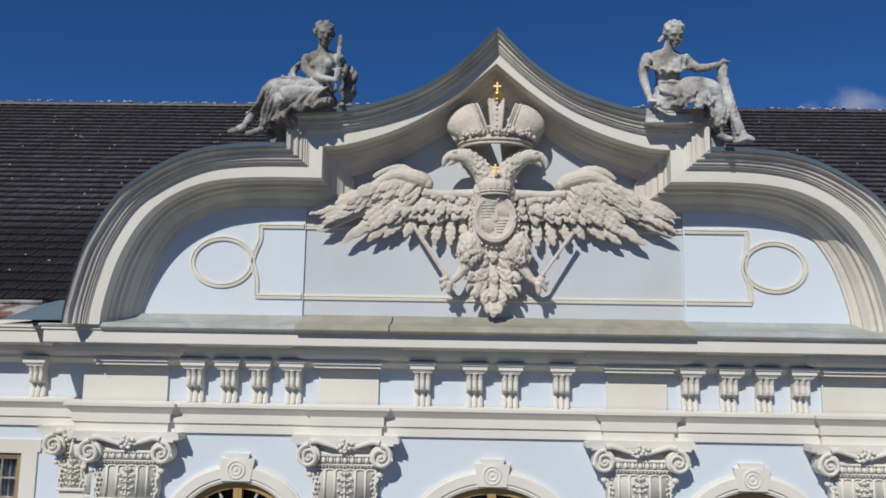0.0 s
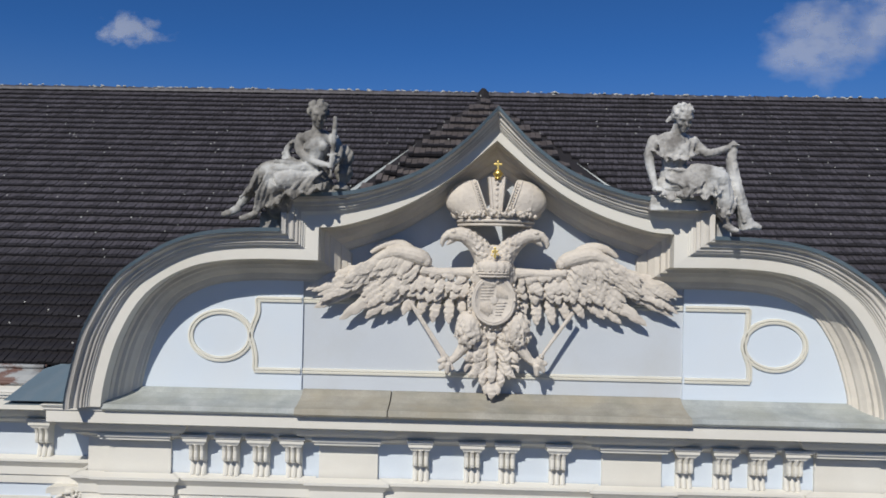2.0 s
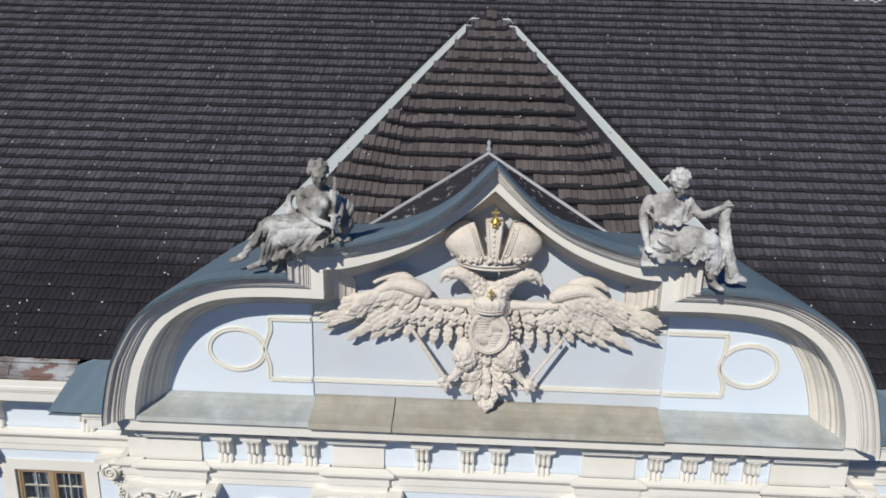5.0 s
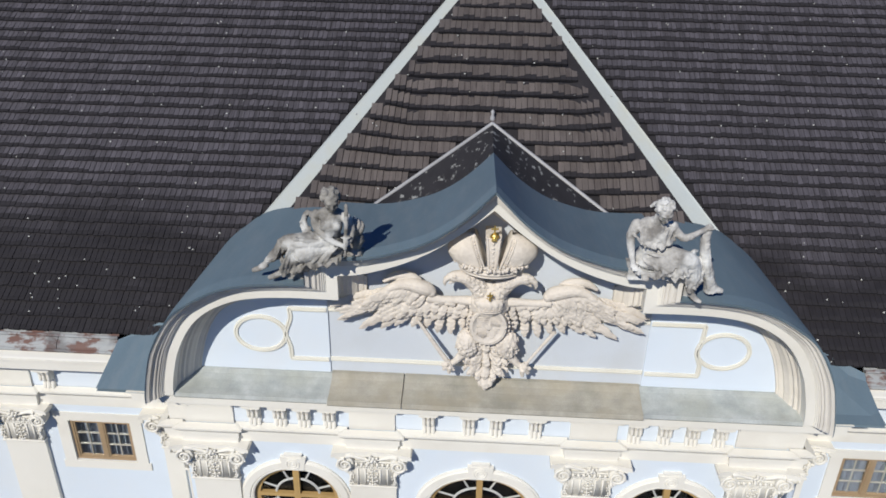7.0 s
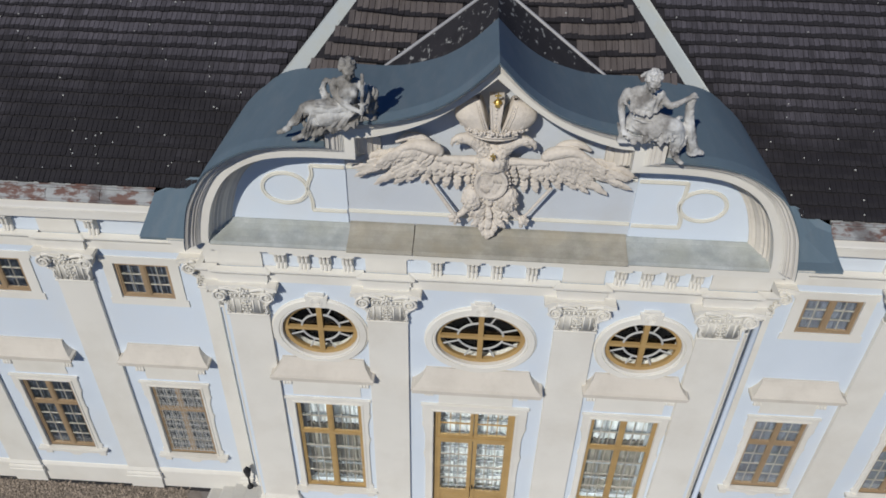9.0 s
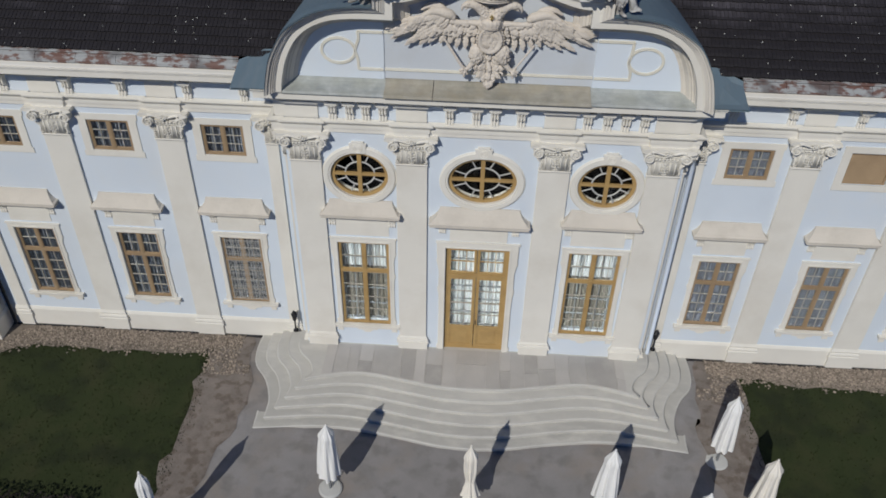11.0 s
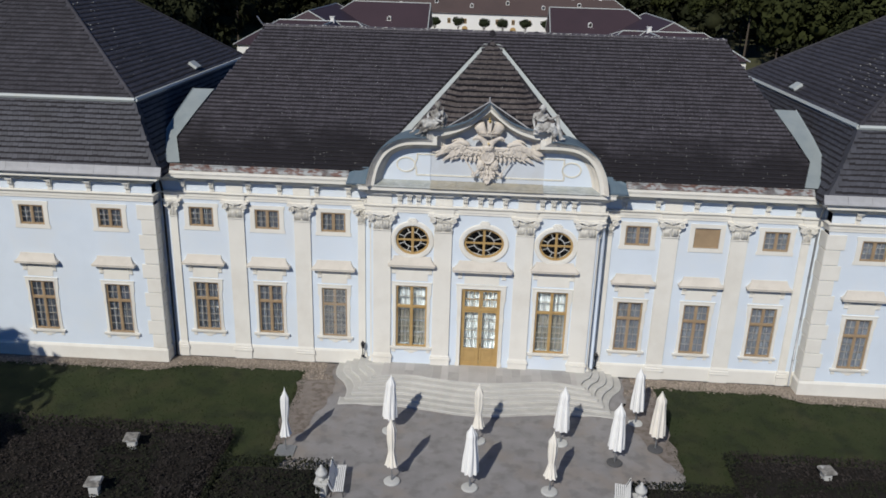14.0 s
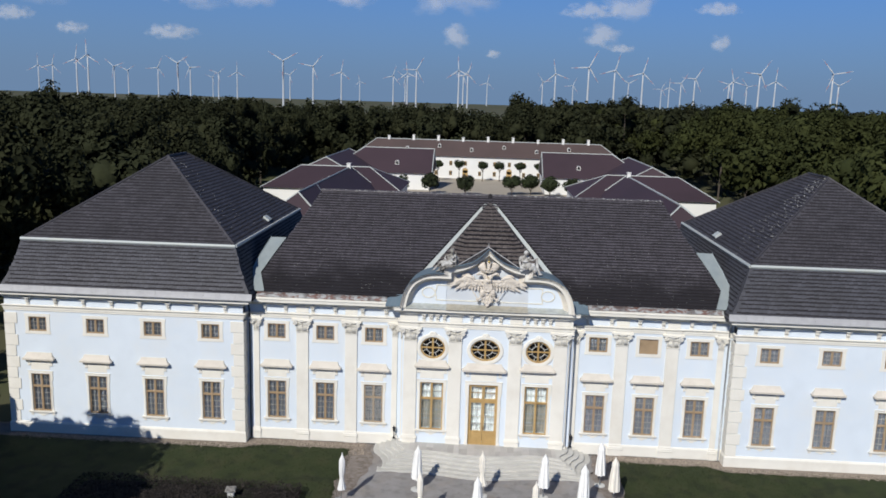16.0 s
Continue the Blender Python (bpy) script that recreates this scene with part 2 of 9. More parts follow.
STEEL = material("galvanised_steel", (0.32, 0.33, 0.34), 0.45, 0.08, 3, 40, 0.03, metal=0.7)
CONCRETE = material("pale_concrete", (0.50, 0.50, 0.48), 0.9, 0.1, 2.0, 40, 0.2)
CONCRETE_DARK = material("dark_concrete", (0.085, 0.085, 0.088), 0.85, 0.1, 2.0, 40, 0.2)
IRON = material("black_wrought_iron", (0.015, 0.015, 0.017), 0.5, 0.1, 3, 40, 0.05)
BLUE_PIPE = material("pale_blue_downpipe", (0.57, 0.64, 0.73), 0.5, 0.05, 1, 30, 0.03)


# ---- mesh helpers ----
def mesh_of(name, bm, mats, smooth=False):
    me = bpy.data.meshes.new(name)
    bm.normal_update()
    bm.to_mesh(me)
    bm.free()
    for m in mats if isinstance(mats, (list, tuple)) else [mats]:
        me.materials.append(m)
    if smooth:
        me.polygons.foreach_set("use_smooth", [True] * len(me.polygons))
    return me


def part(name, bm, mats, parent=None, label="", smooth=False, at=None):
    """Links a bmesh as one mesh object, under a thing or a part where one is given."""
    ob = new(name, mesh_of(name, bm, mats, smooth))
    ob.parent = parent
    if at is not None:
        ob.matrix_basis = at
    if label:
        ob["label"] = label
    return ob


def piece(name, me, parent, m):
    """A further object on a mesh that exists already."""
    ob = new(name, me)
    ob.parent = parent
    ob.matrix_basis = m
    return ob


def thing(name, label, category, group="", at=None):
    ob = new(name)
    ob.empty_display_size = 0.2
    if at is not None:
        ob.matrix_basis = at
    return tagged(ob, label, category, group)


def structure(name, bm, mats, label, category, smooth=False):
    return tagged(part(name, bm, mats, None, "", smooth), label, category, "", "structure")


def box(bm, x0, x1, y0, y1, z0, z1, mat=0):
    v = [bm.verts.new(p) for p in ((x0, y0, z0), (x1, y0, z0), (x1, y1, z0), (x0, y1, z0), (x0, y0, z1), (x1, y0, z1), (x1, y1, z1), (x0, y1, z1))]
    for f in ((0, 3, 2, 1), (4, 5, 6, 7), (0, 1, 5, 4), (1, 2, 6, 5), (2, 3, 7, 6), (3, 0, 4, 7)):
        bm.faces.new([v[i] for i in f]).material_index = mat
    return v


def soft_box(bm, x0, x1, y0, y1, z0, z1, r=0.015, mat=0):
    before = set(bm.faces)
    v = box(bm, x0, x1, y0, y1, z0, z1, mat)
    edges = list({e for p in v for e in p.link_edges})
    bmesh.ops.bevel(bm, geom=edges, offset=r, segments=2, affect="EDGES", profile=0.6)
    for f in bm.faces:
        if f not in before:
            f.material_index = mat


def grid_faces(bm, rows, closed_u=False, closed_v=False, mat=0, cap=False):
    """Skin over rows of points; returns the vertices."""
    vs = [[bm.verts.new(p) for p in row] for row in rows]
    nu, nv = len(vs), len(vs[0])
    for i in range(nu if closed_u else nu - 1):
        for j in range(nv if closed_v else nv - 1):
            a, b, c, d = vs[i][j], vs[(i + 1) % nu][j], vs[(i + 1) % nu][(j + 1) % nv], vs[i][(j + 1) % nv]
            try:
                bm.faces.new((a, b, c, d)).material_index = mat
            except ValueError:
                pass
    if cap:
        for row in (vs[0][::-1], vs[-1]):
            try:
                bm.faces.new(row).material_index = mat
            except ValueError:
                pass
    return vs


def molding(bm, path, prof, mat=0, cap=True):
    """A profile of (out, z) swept with mitres along a plan path; out is to the right of the way."""
    rows = []
    for i, p in enumerate(path):
        p = Vector(p)
        dirs = []
        if i > 0:
            dirs.append((p - Vector(path[i - 1])).normalized())
        if i < len(path) - 1:
            dirs.append((Vector(path[i + 1]) - p).normalized())
        normals = [Vector((d.y, -d.x)) for d in dirs]
        n = sum(normals, Vector((0, 0)))
        n = n / max(n.length_squared / len(normals), 0.2) if len(normals) == 2 else n
        rows.append([(p.x + n.x * o, p.y + n.y * o, z) for o, z in prof])
    grid_faces(bm, rows, mat=mat, cap=cap)


def lathe(bm, prof, seg=20, at=(0, 0, 0), mat=0, wave=None):
    rows = []
    for k in range(seg):
        a = 2 * math.pi * k / seg
        rows.append([(at[0] + r * math.cos(a) * (wave(a, z) if wave else 1), at[1] + r * math.sin(a) * (wave(a, z) if wave else 1), at[2] + z) for r, z in prof])
    grid_faces(bm, rows, closed_u=True, mat=mat)


def tube(bm, pts, radii, seg=8, mat=0, flat=1.0):
    """A rounded limb along points; radii one number or one for each point."""
    pts = [Vector(p) for p in pts]
    radii = radii if isinstance(radii, (list, tuple)) else [radii] * len(pts)
    rows, side = [], None
    for i, p in enumerate(pts):
        d = (pts[min(i + 1, len(pts) - 1)] - pts[max(i - 1, 0)]).normalized()
        if side is None:
            side = d.cross(Vector((0, 0, 1)) if abs(d.z) < 0.9 else Vector((0, 1, 0))).normalized()
        side = (side - d * side.dot(d)).normalized()
        up = d.cross(side)
        rows.append([p + (side * math.cos(2 * math.pi * k / seg) + up * math.sin(2 * math.pi * k / seg) * flat) * radii[i] for k in range(seg)])
    grid_faces(bm, rows, closed_v=True, mat=mat, cap=True)


def ball(bm, c, r, m=None, sub=2, mat=0):
    """An ellipsoid with half axes r, turned by m."""
    t = Matrix.Translation(c) @ (m.to_4x4() if m else Matrix()) @ Matrix.Diagonal((*((r, r, r) if isinstance(r, (int, float)) else r), 1))
    got = bmesh.ops.create_icosphere(bm, subdivisions=sub, radius=1.0, matrix=t)
    for v in got["verts"]:
        for f in v.link_faces:
            f.material_index = mat


def spline(pts, n=6):
    """A smooth line through points."""
    pts = [Vector(p) for p in pts]
    out = []
    for i in range(len(pts) - 1):
        a, b, c, d = pts[max(i - 1, 0)], pts[i], pts[i + 1], pts[min(i + 2, len(pts) - 1)]
        for k in range(n):
            t = k / n
            out.append(0.5 * (2 * b + (c - a) * t + (2 * a - 5 * b + 4 * c - d) * t * t + (3 * b - a - 3 * c + d) * t ** 3))
    return out + [pts[-1]]


def wall_with_openings(bm, x0, x1, z0, z1, y, thick, rects=(), ovals=(), mat=0):
    """A wall that faces -y, with rectangles (x0, x1, z0, z1) and ovals (cx, cz, a, b) cut through it."""
    cuts = list(rects) + [(cx - a, cx + a, cz - b, cz + b) for cx, cz, a, b in ovals]
    xs = sorted({x0, x1, *[v for c in cuts for v in c[:2]]})
    zs = sorted({z0, z1, *[v for c in cuts for v in c[2:]]})

    def quad(pts):
        bm.faces.new([bm.verts.new(p) for p in pts]).material_index = mat

    for xa, xb in zip(xs, xs[1:]):
        for za, zb in zip(zs, zs[1:]):
            mx, mz = (xa + xb) / 2, (za + zb) / 2
            if any(c[0] < mx < c[1] and c[2] < mz < c[3] for c in cuts):
                continue
            quad([(xa, y, za), (xb, y, za), (xb, y, zb), (xa, y, zb)])
            quad([(xa, y + thick, za), (xa, y + thick, zb), (xb, y + thick, zb), (xb, y + thick, za)])
    for c in rects:
        a, b, lo, hi = c
        quad([(a, y, lo), (a, y, hi), (a, y + thick, hi), (a, y + thick, lo)])
        quad([(b, y, lo), (b, y + thick, lo), (b, y + thick, hi), (b, y, hi)])
        quad([(a, y, lo), (a, y + thick, lo), (b, y + thick, lo), (b, y, lo)])
        quad([(a, y, hi), (b, y, hi), (b, y + thick, hi), (a, y + thick, hi)])
    for cx, cz, a, b in ovals:
        n = 32
        ring = [(cx + a * math.cos(2 * math.pi * k / n), cz + b * math.sin(2 * math.pi * k / n)) for k in range(n)]
        square = []
        for k in range(n):
            c, s = math.cos(2 * math.pi * k / n), math.sin(2 * math.pi * k / n)
            f = 1 / max(abs(c), abs(s))
            square.append((cx + a * c * f, cz + b * s * f))
        for k in range(n):
            p, q, r, s = ring[k], ring[(k + 1) % n], square[(k + 1) % n], square[k]
            quad([(p[0], y, p[1]), (s[0], y, s[1]), (r[0], y, r[1]), (q[0], y, q[1])])
            quad([(p[0], y + thick, p[1]), (q[0], y + thick, q[1]), (r[0], y + thick, r[1]), (s[0], y + thick, s[1])])
            quad([(p[0], y, p[1]), (q[0], y, q[1]), (q[0], y + thick, q[1]), (p[0], y + thick, p[1])])
    box(bm, x0, x1, y + 0.002, y + thick - 0.002, z1, z1 + 0.004, mat)


# ---- plan ----
YW, YP, YC = 0.97, 0.05, 0.12                # wings, end pavilions, centre block
XC, XW, XP0, XP1 = 6.1, 18.0, 18.0, 36.2
WING_X, PAV_X, FRONT_X = (8.33, 12.02, 15.72), (20.48, 24.86, 29.26, 33.7), (-3.86, 3.89)
LOW_W, UP_W, FRONT_W = 1.42, 1.37, 1.72      # widths of the openings
EAVE_Y, EAVE_Z, RIDGE_Y, RIDGE_Z = 0.75, 11.95, 10.65, 18.52
SLOPE = (RIDGE_Z - EAVE_Z) / (RIDGE_Y - EAVE_Y)
UP = (8.34, 9.47)
LOW = (2.0, 4.99)
FRONT = (1.99, 5.71)


def ground_z(x, y):
    t = min(max((y + 5.0) / 4.0, 0), 1)
    return 0.26 * t * t * (3 - 2 * t) if abs(x) > 6 else 0.0


# ---- ground ----
bm = bmesh.new()
gx = [-4500, -1500, -500, -200, -100, -60, -45, *range(-38, 39, 2), 45, 60, 100, 200, 500, 1500, 4500]
gy = [-600, -200, -100, -60, -40, -30, -24, -20, -16, -12, -10, -8, -7, -6, -5, -4, -3, -2, -1, 0, 1, 4, 10, 40, 100, 200, 400, 800, 1600, 3000, 4600]
grid_faces(bm, [[(x, y, ground_z(x, y) - 0.02) for x in gx] for y in gy])
bmesh.ops.reverse_faces(bm, faces=bm.faces)
GROUND = material("dry_meadow_ground", (0.062, 0.068, 0.030), 0.95, 0.2, 0.02, 4, 0.2, (0.14, 0.105, 0.07), 0.8, 0.004)
structure("ground", bm, GROUND, "flat dark green meadow and fields to the horizon", "ground", True)


def sheet(name, outline, mat, label, category, lift=0.0):
    """A ground cover of a given outline, laid on the ground in strips."""
    bm = bmesh.new()
    f = bm.faces.new([bm.verts.new((x, y, 0)) for x, y in outline])
    for axis, lo, hi, step in ((0, -40, 40, 0.8), (1, -91, 2, 0.5)):
        c = lo
        while c < hi:
            bmesh.ops.bisect_plane(bm, geom=bm.verts[:] + bm.edges[:] + bm.faces[:], plane_co=(c, 0, 0) if axis == 0 else (0, c, 0), plane_no=(1, 0, 0) if axis == 0 else (0, 1, 0))
            c += step
    for v in bm.verts:
        if v.is_boundary:
            v.co += Vector((noise.noise(v.co * 0.9 + Vector((3, 1, 0))), noise.noise(v.co * 0.9), 0)) * 0.32 + Vector((noise.noise(v.co * 3.7), noise.noise(v.co * 3.7 + Vector((5, 0, 0))), 0)) * 0.2
        v.co.z = ground_z(v.co.x, v.co.y) + lift
    if bm.faces[:][0].normal.z < 0:
        bmesh.ops.reverse_faces(bm, faces=bm.faces)
    return structure(name, bm, mat, label, category, True)


sheet("plaza", [(-9.85, -90), (9.95, -90), (9.95, -4.5), (9.0, -1.0), (9.0, 1.4), (-9.2, 1.4), (-9.2, -1.0), (-9.7, -4.5)], GRAVEL, "grey compacted gravel forecourt with brown worn margins", "forecourt", 0.0)
for side in (-1, 1):
    edge = [(9.9, 0.1), (9.8, -2.0)] + ([(9.65, -5.0), (9.3, -7.6), (9.2, -8.6), (9.2, -90)] if side < 0 else [(10.0, -5.0), (9.8, -8.2), (9.8, -90)]) + [(60, -90), (60, -0.75), (18.8, -0.95), (17.7, -0.8), (16.6, -0.2), (12, -0.15)]
    sheet("lawn", [(side * x, y) for x, y in edge], LAWN, "dark green mown lawn with yellowish patches", "lawn", 0.012)
    sheet("gravel_strip", [(side * x, y) for x, y in ((8.9, 1.6), (9.4, 0.0), (12, -0.2), (16.6, -0.25), (17.7, -0.85), (18.8, -1.0), (40, -0.8), (40, 1.6))], PEBBLES, "strip of brown pebbles along the wall base", "gravel strip", 0.022)
    sheet("earth_margin", [(side * x, y) for x, y in ((8.6, 1.5), (8.2, -0.4), (7.9, -2.4), (8.3, -4.6), (9.2, -7.0), (9.9, -8.0), (10.05, -5.0), (9.85, -2.0), (9.95, 0.3), (9.4, 1.5))], EARTH, "brown trodden earth beside the lawn", "earth", 0.017)


# loose pebbles along the wall base and on the trodden margins
rng = random.Random(17)
STONES = material("loose_brown_pebble", (0.25, 0.208, 0.168), 0.9, 0.2, 6.0, 18, 0.3, per_island=0.5)
verts, faces = [], []
spread = [(rng.uniform(9.3, 36), rng.gauss(0.1, 0.2)) for _ in range(3600)] + [(rng.uniform(8.6, 17.4), rng.uniform(0.1, 0.85)) for _ in range(3200)] + [(rng.uniform(8.2, 9.9), rng.uniform(-1.2, 1.2)) for _ in range(700)]
for side in (-1, 1):
    for x, y in spread:
        y -= 0.75 * min(max((x - 16.6) / 2.0, 0), 1)
        if y > (0.88 if x < 18 else -0.1) or (x < 8.75 and y > -0.6):
            continue
        r, a = rng.uniform(0.022, 0.068), rng.uniform(0, 6.28)
        base, z = len(verts), ground_z(side * x, y) + 0.02
        for k in range(5):
            q = r * rng.uniform(0.7, 1.15)
            verts.append((side * x + q * math.cos(a + k * 1.2566), y + q * math.sin(a + k * 1.2566), z))
        verts.append((side * x + 0.2 * r, y, z + r * rng.uniform(0.5, 0.9)))
        faces += [(base + k, base + (k + 1) % 5, base + 5) for k in range(5)]
me = bpy.data.meshes.new("pebbles")
me.from_pydata(verts, [], faces)
me.materials.append(STONES)
tagged(new("pebbles", me), "loose brown and grey pebbles along the wall base", "pebbles", "", "stuff")


# ---- blades of grass on the lawns and along their borders ----
rng = random.Random(71)
bm = bmesh.new()
spots = [(rng.uniform(9.9, 24), rng.uniform(-9, -0.4)) for _ in range(5200)]
border = [(9.9, 0.1), (9.8, -2.0), (10.0, -5.0), (9.8, -8.2), (9.8, -12)], [(9.9, 0.0), (12, -0.2), (16.6, -0.25), (17.7, -0.85), (18.8, -1.0), (34, -0.8)]
for line in border:
    for (ax, ay), (bx, by) in zip(line, line[1:]):
        n = int(math.hypot(bx - ax, by - ay) * 75)
        for _ in range(n):
            f = rng.random()
            spots.append((ax + (bx - ax) * f + rng.gauss(0, 0.16), ay + (by - ay) * f + rng.gauss(0, 0.16)))
for side in (-1, 1):
    for x, y in spots:
        h, a, w = rng.uniform(0.03, 0.075), rng.uniform(0, 6.28), rng.uniform(0.012, 0.03)
        z = ground_z(side * x, y) + 0.01
        c, d = math.cos(a), math.sin(a)
        bm.faces.new([bm.verts.new(p) for p in ((side * x - w * c, y - w * d, z), (side * x + w * c, y + w * d, z), (side * x + 0.5 * h * d, y - 0.5 * h * c, z + h))])
GRASS = material("grass_blade", (0.022, 0.029, 0.010), 0.9, 0.3, 1.0, 10, 0.0, (0.045, 0.041, 0.020), 0.7, 0.8, per_island=0.3, spec=0.1)
tagged(part("grass_fringe", bm, GRASS), "short uneven grass on the lawns and their borders", "grass", "", "stuff")


# ---- walls ----
bm = bmesh.new()
wall_with_openings(bm, -XC, XC, -0.1, 11.3, YC, 0.55, [(-1.08, 1.06, 0.94, 5.69)] + [(x - FRONT_W / 2, x + FRONT_W / 2, *FRONT) for x in FRONT_X],
                   [(FRONT_X[0], 8.37, 0.93, 0.85), (0.01, 8.35, 1.10, 0.86), (FRONT_X[1], 8.37, 0.93, 0.85)])
for s in (-1, 1):
    box(bm, s * XC - 0.3, s * XC + 0.3, YC + 0.54, 3.0, -0.1, 11.3)
structure("wall_centre", bm, BLUE, "pale blue plastered wall of the projecting centre", "wall")
for s, name in ((-1, "wall_wing_west"), (1, "wall_wing_east")):
    bm = bmesh.new()
    rects = [(s * x - w / 2, s * x + w / 2, *z) for x in WING_X for z, w in ((UP, UP_W), (LOW, LOW_W))]
    a, b = sorted((s * (XC + 0.3), s * XW))
    wall_with_openings(bm, a, b, -0.1, 11.3, YW, 0.6, rects)
    structure(name, bm, BLUE, "pale blue plastered wing wall with two rows of windows", "wall")
for s, name in ((-1, "wall_pavilion_west"), (1, "wall_pavilion_east")):
    bm = bmesh.new()
    rects = [(s * x - w / 2, s * x + w / 2, *z) for x in PAV_X for z, w in ((UP, UP_W), (LOW, LOW_W))]
    a, b = sorted((s * XP0, s * XP1))
    wall_with_openings(bm, a, b, -0.1, 11.3, YP, 0.6, rects)
    box(bm, a, a + 0.6, YP + 0.6, 22, -0.1, 11.3)
    box(bm, b - 0.6, b, YP + 0.6, 22, -0.1, 11.3)
    box(bm, a, b, 21.4, 22, -0.1, 11.3)
    structure(name, bm, BLUE, "pale blue plastered wall of the end pavilion", "wall")
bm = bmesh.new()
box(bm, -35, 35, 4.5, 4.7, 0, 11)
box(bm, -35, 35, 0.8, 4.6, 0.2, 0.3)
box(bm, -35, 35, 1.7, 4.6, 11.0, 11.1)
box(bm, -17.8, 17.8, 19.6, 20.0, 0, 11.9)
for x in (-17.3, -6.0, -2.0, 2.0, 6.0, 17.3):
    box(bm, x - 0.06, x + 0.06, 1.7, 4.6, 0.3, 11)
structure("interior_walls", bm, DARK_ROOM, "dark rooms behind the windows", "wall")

# plinth courses of the walls
for s in (-1, 1):
    bm = bmesh.new()
    a, b = sorted((s * 6.7, s * XW))
    molding(bm, [(a, YW), (b, YW)], [(0.0, -0.1), (0.07, -0.1), (0.07, 1.05), (0.03, 1.15), (0.0, 1.17)])
    a, b = sorted((s * XP0, s * XP1))
    molding(bm, [(a, 3), (a, YP), (b, YP), (b, 3)], [(0.0, -0.1), (0.12, -0.1), (0.12, 1.0), (0.05, 1.12), (0.0, 1.14)])
    structure("wall_plinth", bm, CREAM, "cream plastered plinth along the wall base", "plinth")

# ---- entablature ----
PATH_C = [(-6.35, YW), (-6.35, YC - 0.02), (-6.02, YC - 0.02), (-6.02, YC - 0.08), (-4.98, YC - 0.08), (-4.98, YC), (-2.68, YC), (-2.68, YC - 0.08), (-1.72, YC - 0.08), (-1.72, YC)]
PATH_C = PATH_C + [(-x, y) for x, y in PATH_C[::-1]]


def wing_path(s):
    pts = [(6.35, YW)]
    for c in (10.05, 13.75):
        pts += [(c - 0.48, YW), (c - 0.48, YW - 0.08), (c + 0.48, YW - 0.08), (c + 0.48, YW)]
    pts += [(17.0, YW), (17.0, YW - 0.08), (XW, YW - 0.08)]
    return pts if s > 0 else [(-x, y) for x, y in pts[::-1]]


def pav_path(s):
    pts = [(XP0, 3.2), (XP0, YP), (XP1, YP), (XP1, 3.2)]
    pts = pts if s > 0 else [(-x, y) for x, y in pts[::-1]]
    return pts


ARCHITRAVE = [(0, 9.92), (0.05, 9.92), (0.05, 10.05), (0.085, 10.07), (0.085, 10.20), (0.10, 10.22), (0.15, 10.28), (0.18, 10.31), (0.18, 10.35), (0.02, 10.39)]
BED = [(0, 10.92), (0.04, 10.92), (0.05, 10.95), (0.09, 10.97), (0.14, 11.0), (0.18, 11.02), (0.18, 11.06), (0.26, 11.08), (0.31, 11.13), (0.34, 11.19), (0.34, 11.24), (0, 11.25)]
CORONA = [(0.0, 11.20), (0.38, 11.22), (0.44, 11.25), (0.56, 11.245), (0.58, 11.25), (0.60, 11.26), (0.60, 11.44), (0.63, 11.45), (0.63, 11.49), (0.66, 11.50), (0.66, 11.53), (0.0, 11.57)]


def entablature(name, path, corona_path, mat, label):
    root = tagged(thing(name, label, "entablature"), kind="structure")
    for nm, prof, pth in (("architrave", ARCHITRAVE, path), ("bed_moulding", BED, path), ("corona", CORONA, corona_path)):
        bm = bmesh.new()
        molding(bm, pth, prof)
        part(nm, bm, mat, root)
    return root


ent_c = entablature("entablature_centre", PATH_C, [(-6.12, YW), (-6.12, YC), (6.12, YC), (6.12, YW)], CREAM, "cream stucco entablature with stepped mouldings over the centre")
bm = bmesh.new()
for c in (-5.5, -2.2, 2.2, 5.5):
    w = 0.5 if abs(c) > 5 else 0.46
    box(bm, c - w, c + w, YC - 0.05, YC + 0.01, 10.37, 10.93)
    box(bm, c - w - 0.05, c + w + 0.05, YC - 0.25, YC, 10.935, 10.985)
    box(bm, c - w - 0.07, c + w + 0.07, YC - 0.29, YC, 10.987, 11.035)
for s in (-1, 1):
    a, b = sorted((s * 5.99, s * 6.33))
    box(bm, a, b, YC - 0.012, YW - 0.01, 10.37, 10.93)
part("frieze_block", bm, CREAM, ent_c)
for s, nm in ((-1, "west"), (1, "east")):
    wp = wing_path(s)
    e = entablature("entablature_wing_" + nm, wp, [wp[0], wp[-1]], CREAM, "cream stucco entablature over the wing")
    bm = bmesh.new()
    for c in (10.05, 13.75):
        box(bm, s * c - 0.46, s * c + 0.46, YW - 0.05, YW + 0.01, 10.37, 10.93)
    part("frieze_block", bm, CREAM, e)
    pp = pav_path(s)
    entablature("entablature_pavilion_" + nm, pp, pp, CREAM, "cream stucco entablature round the end pavilion")


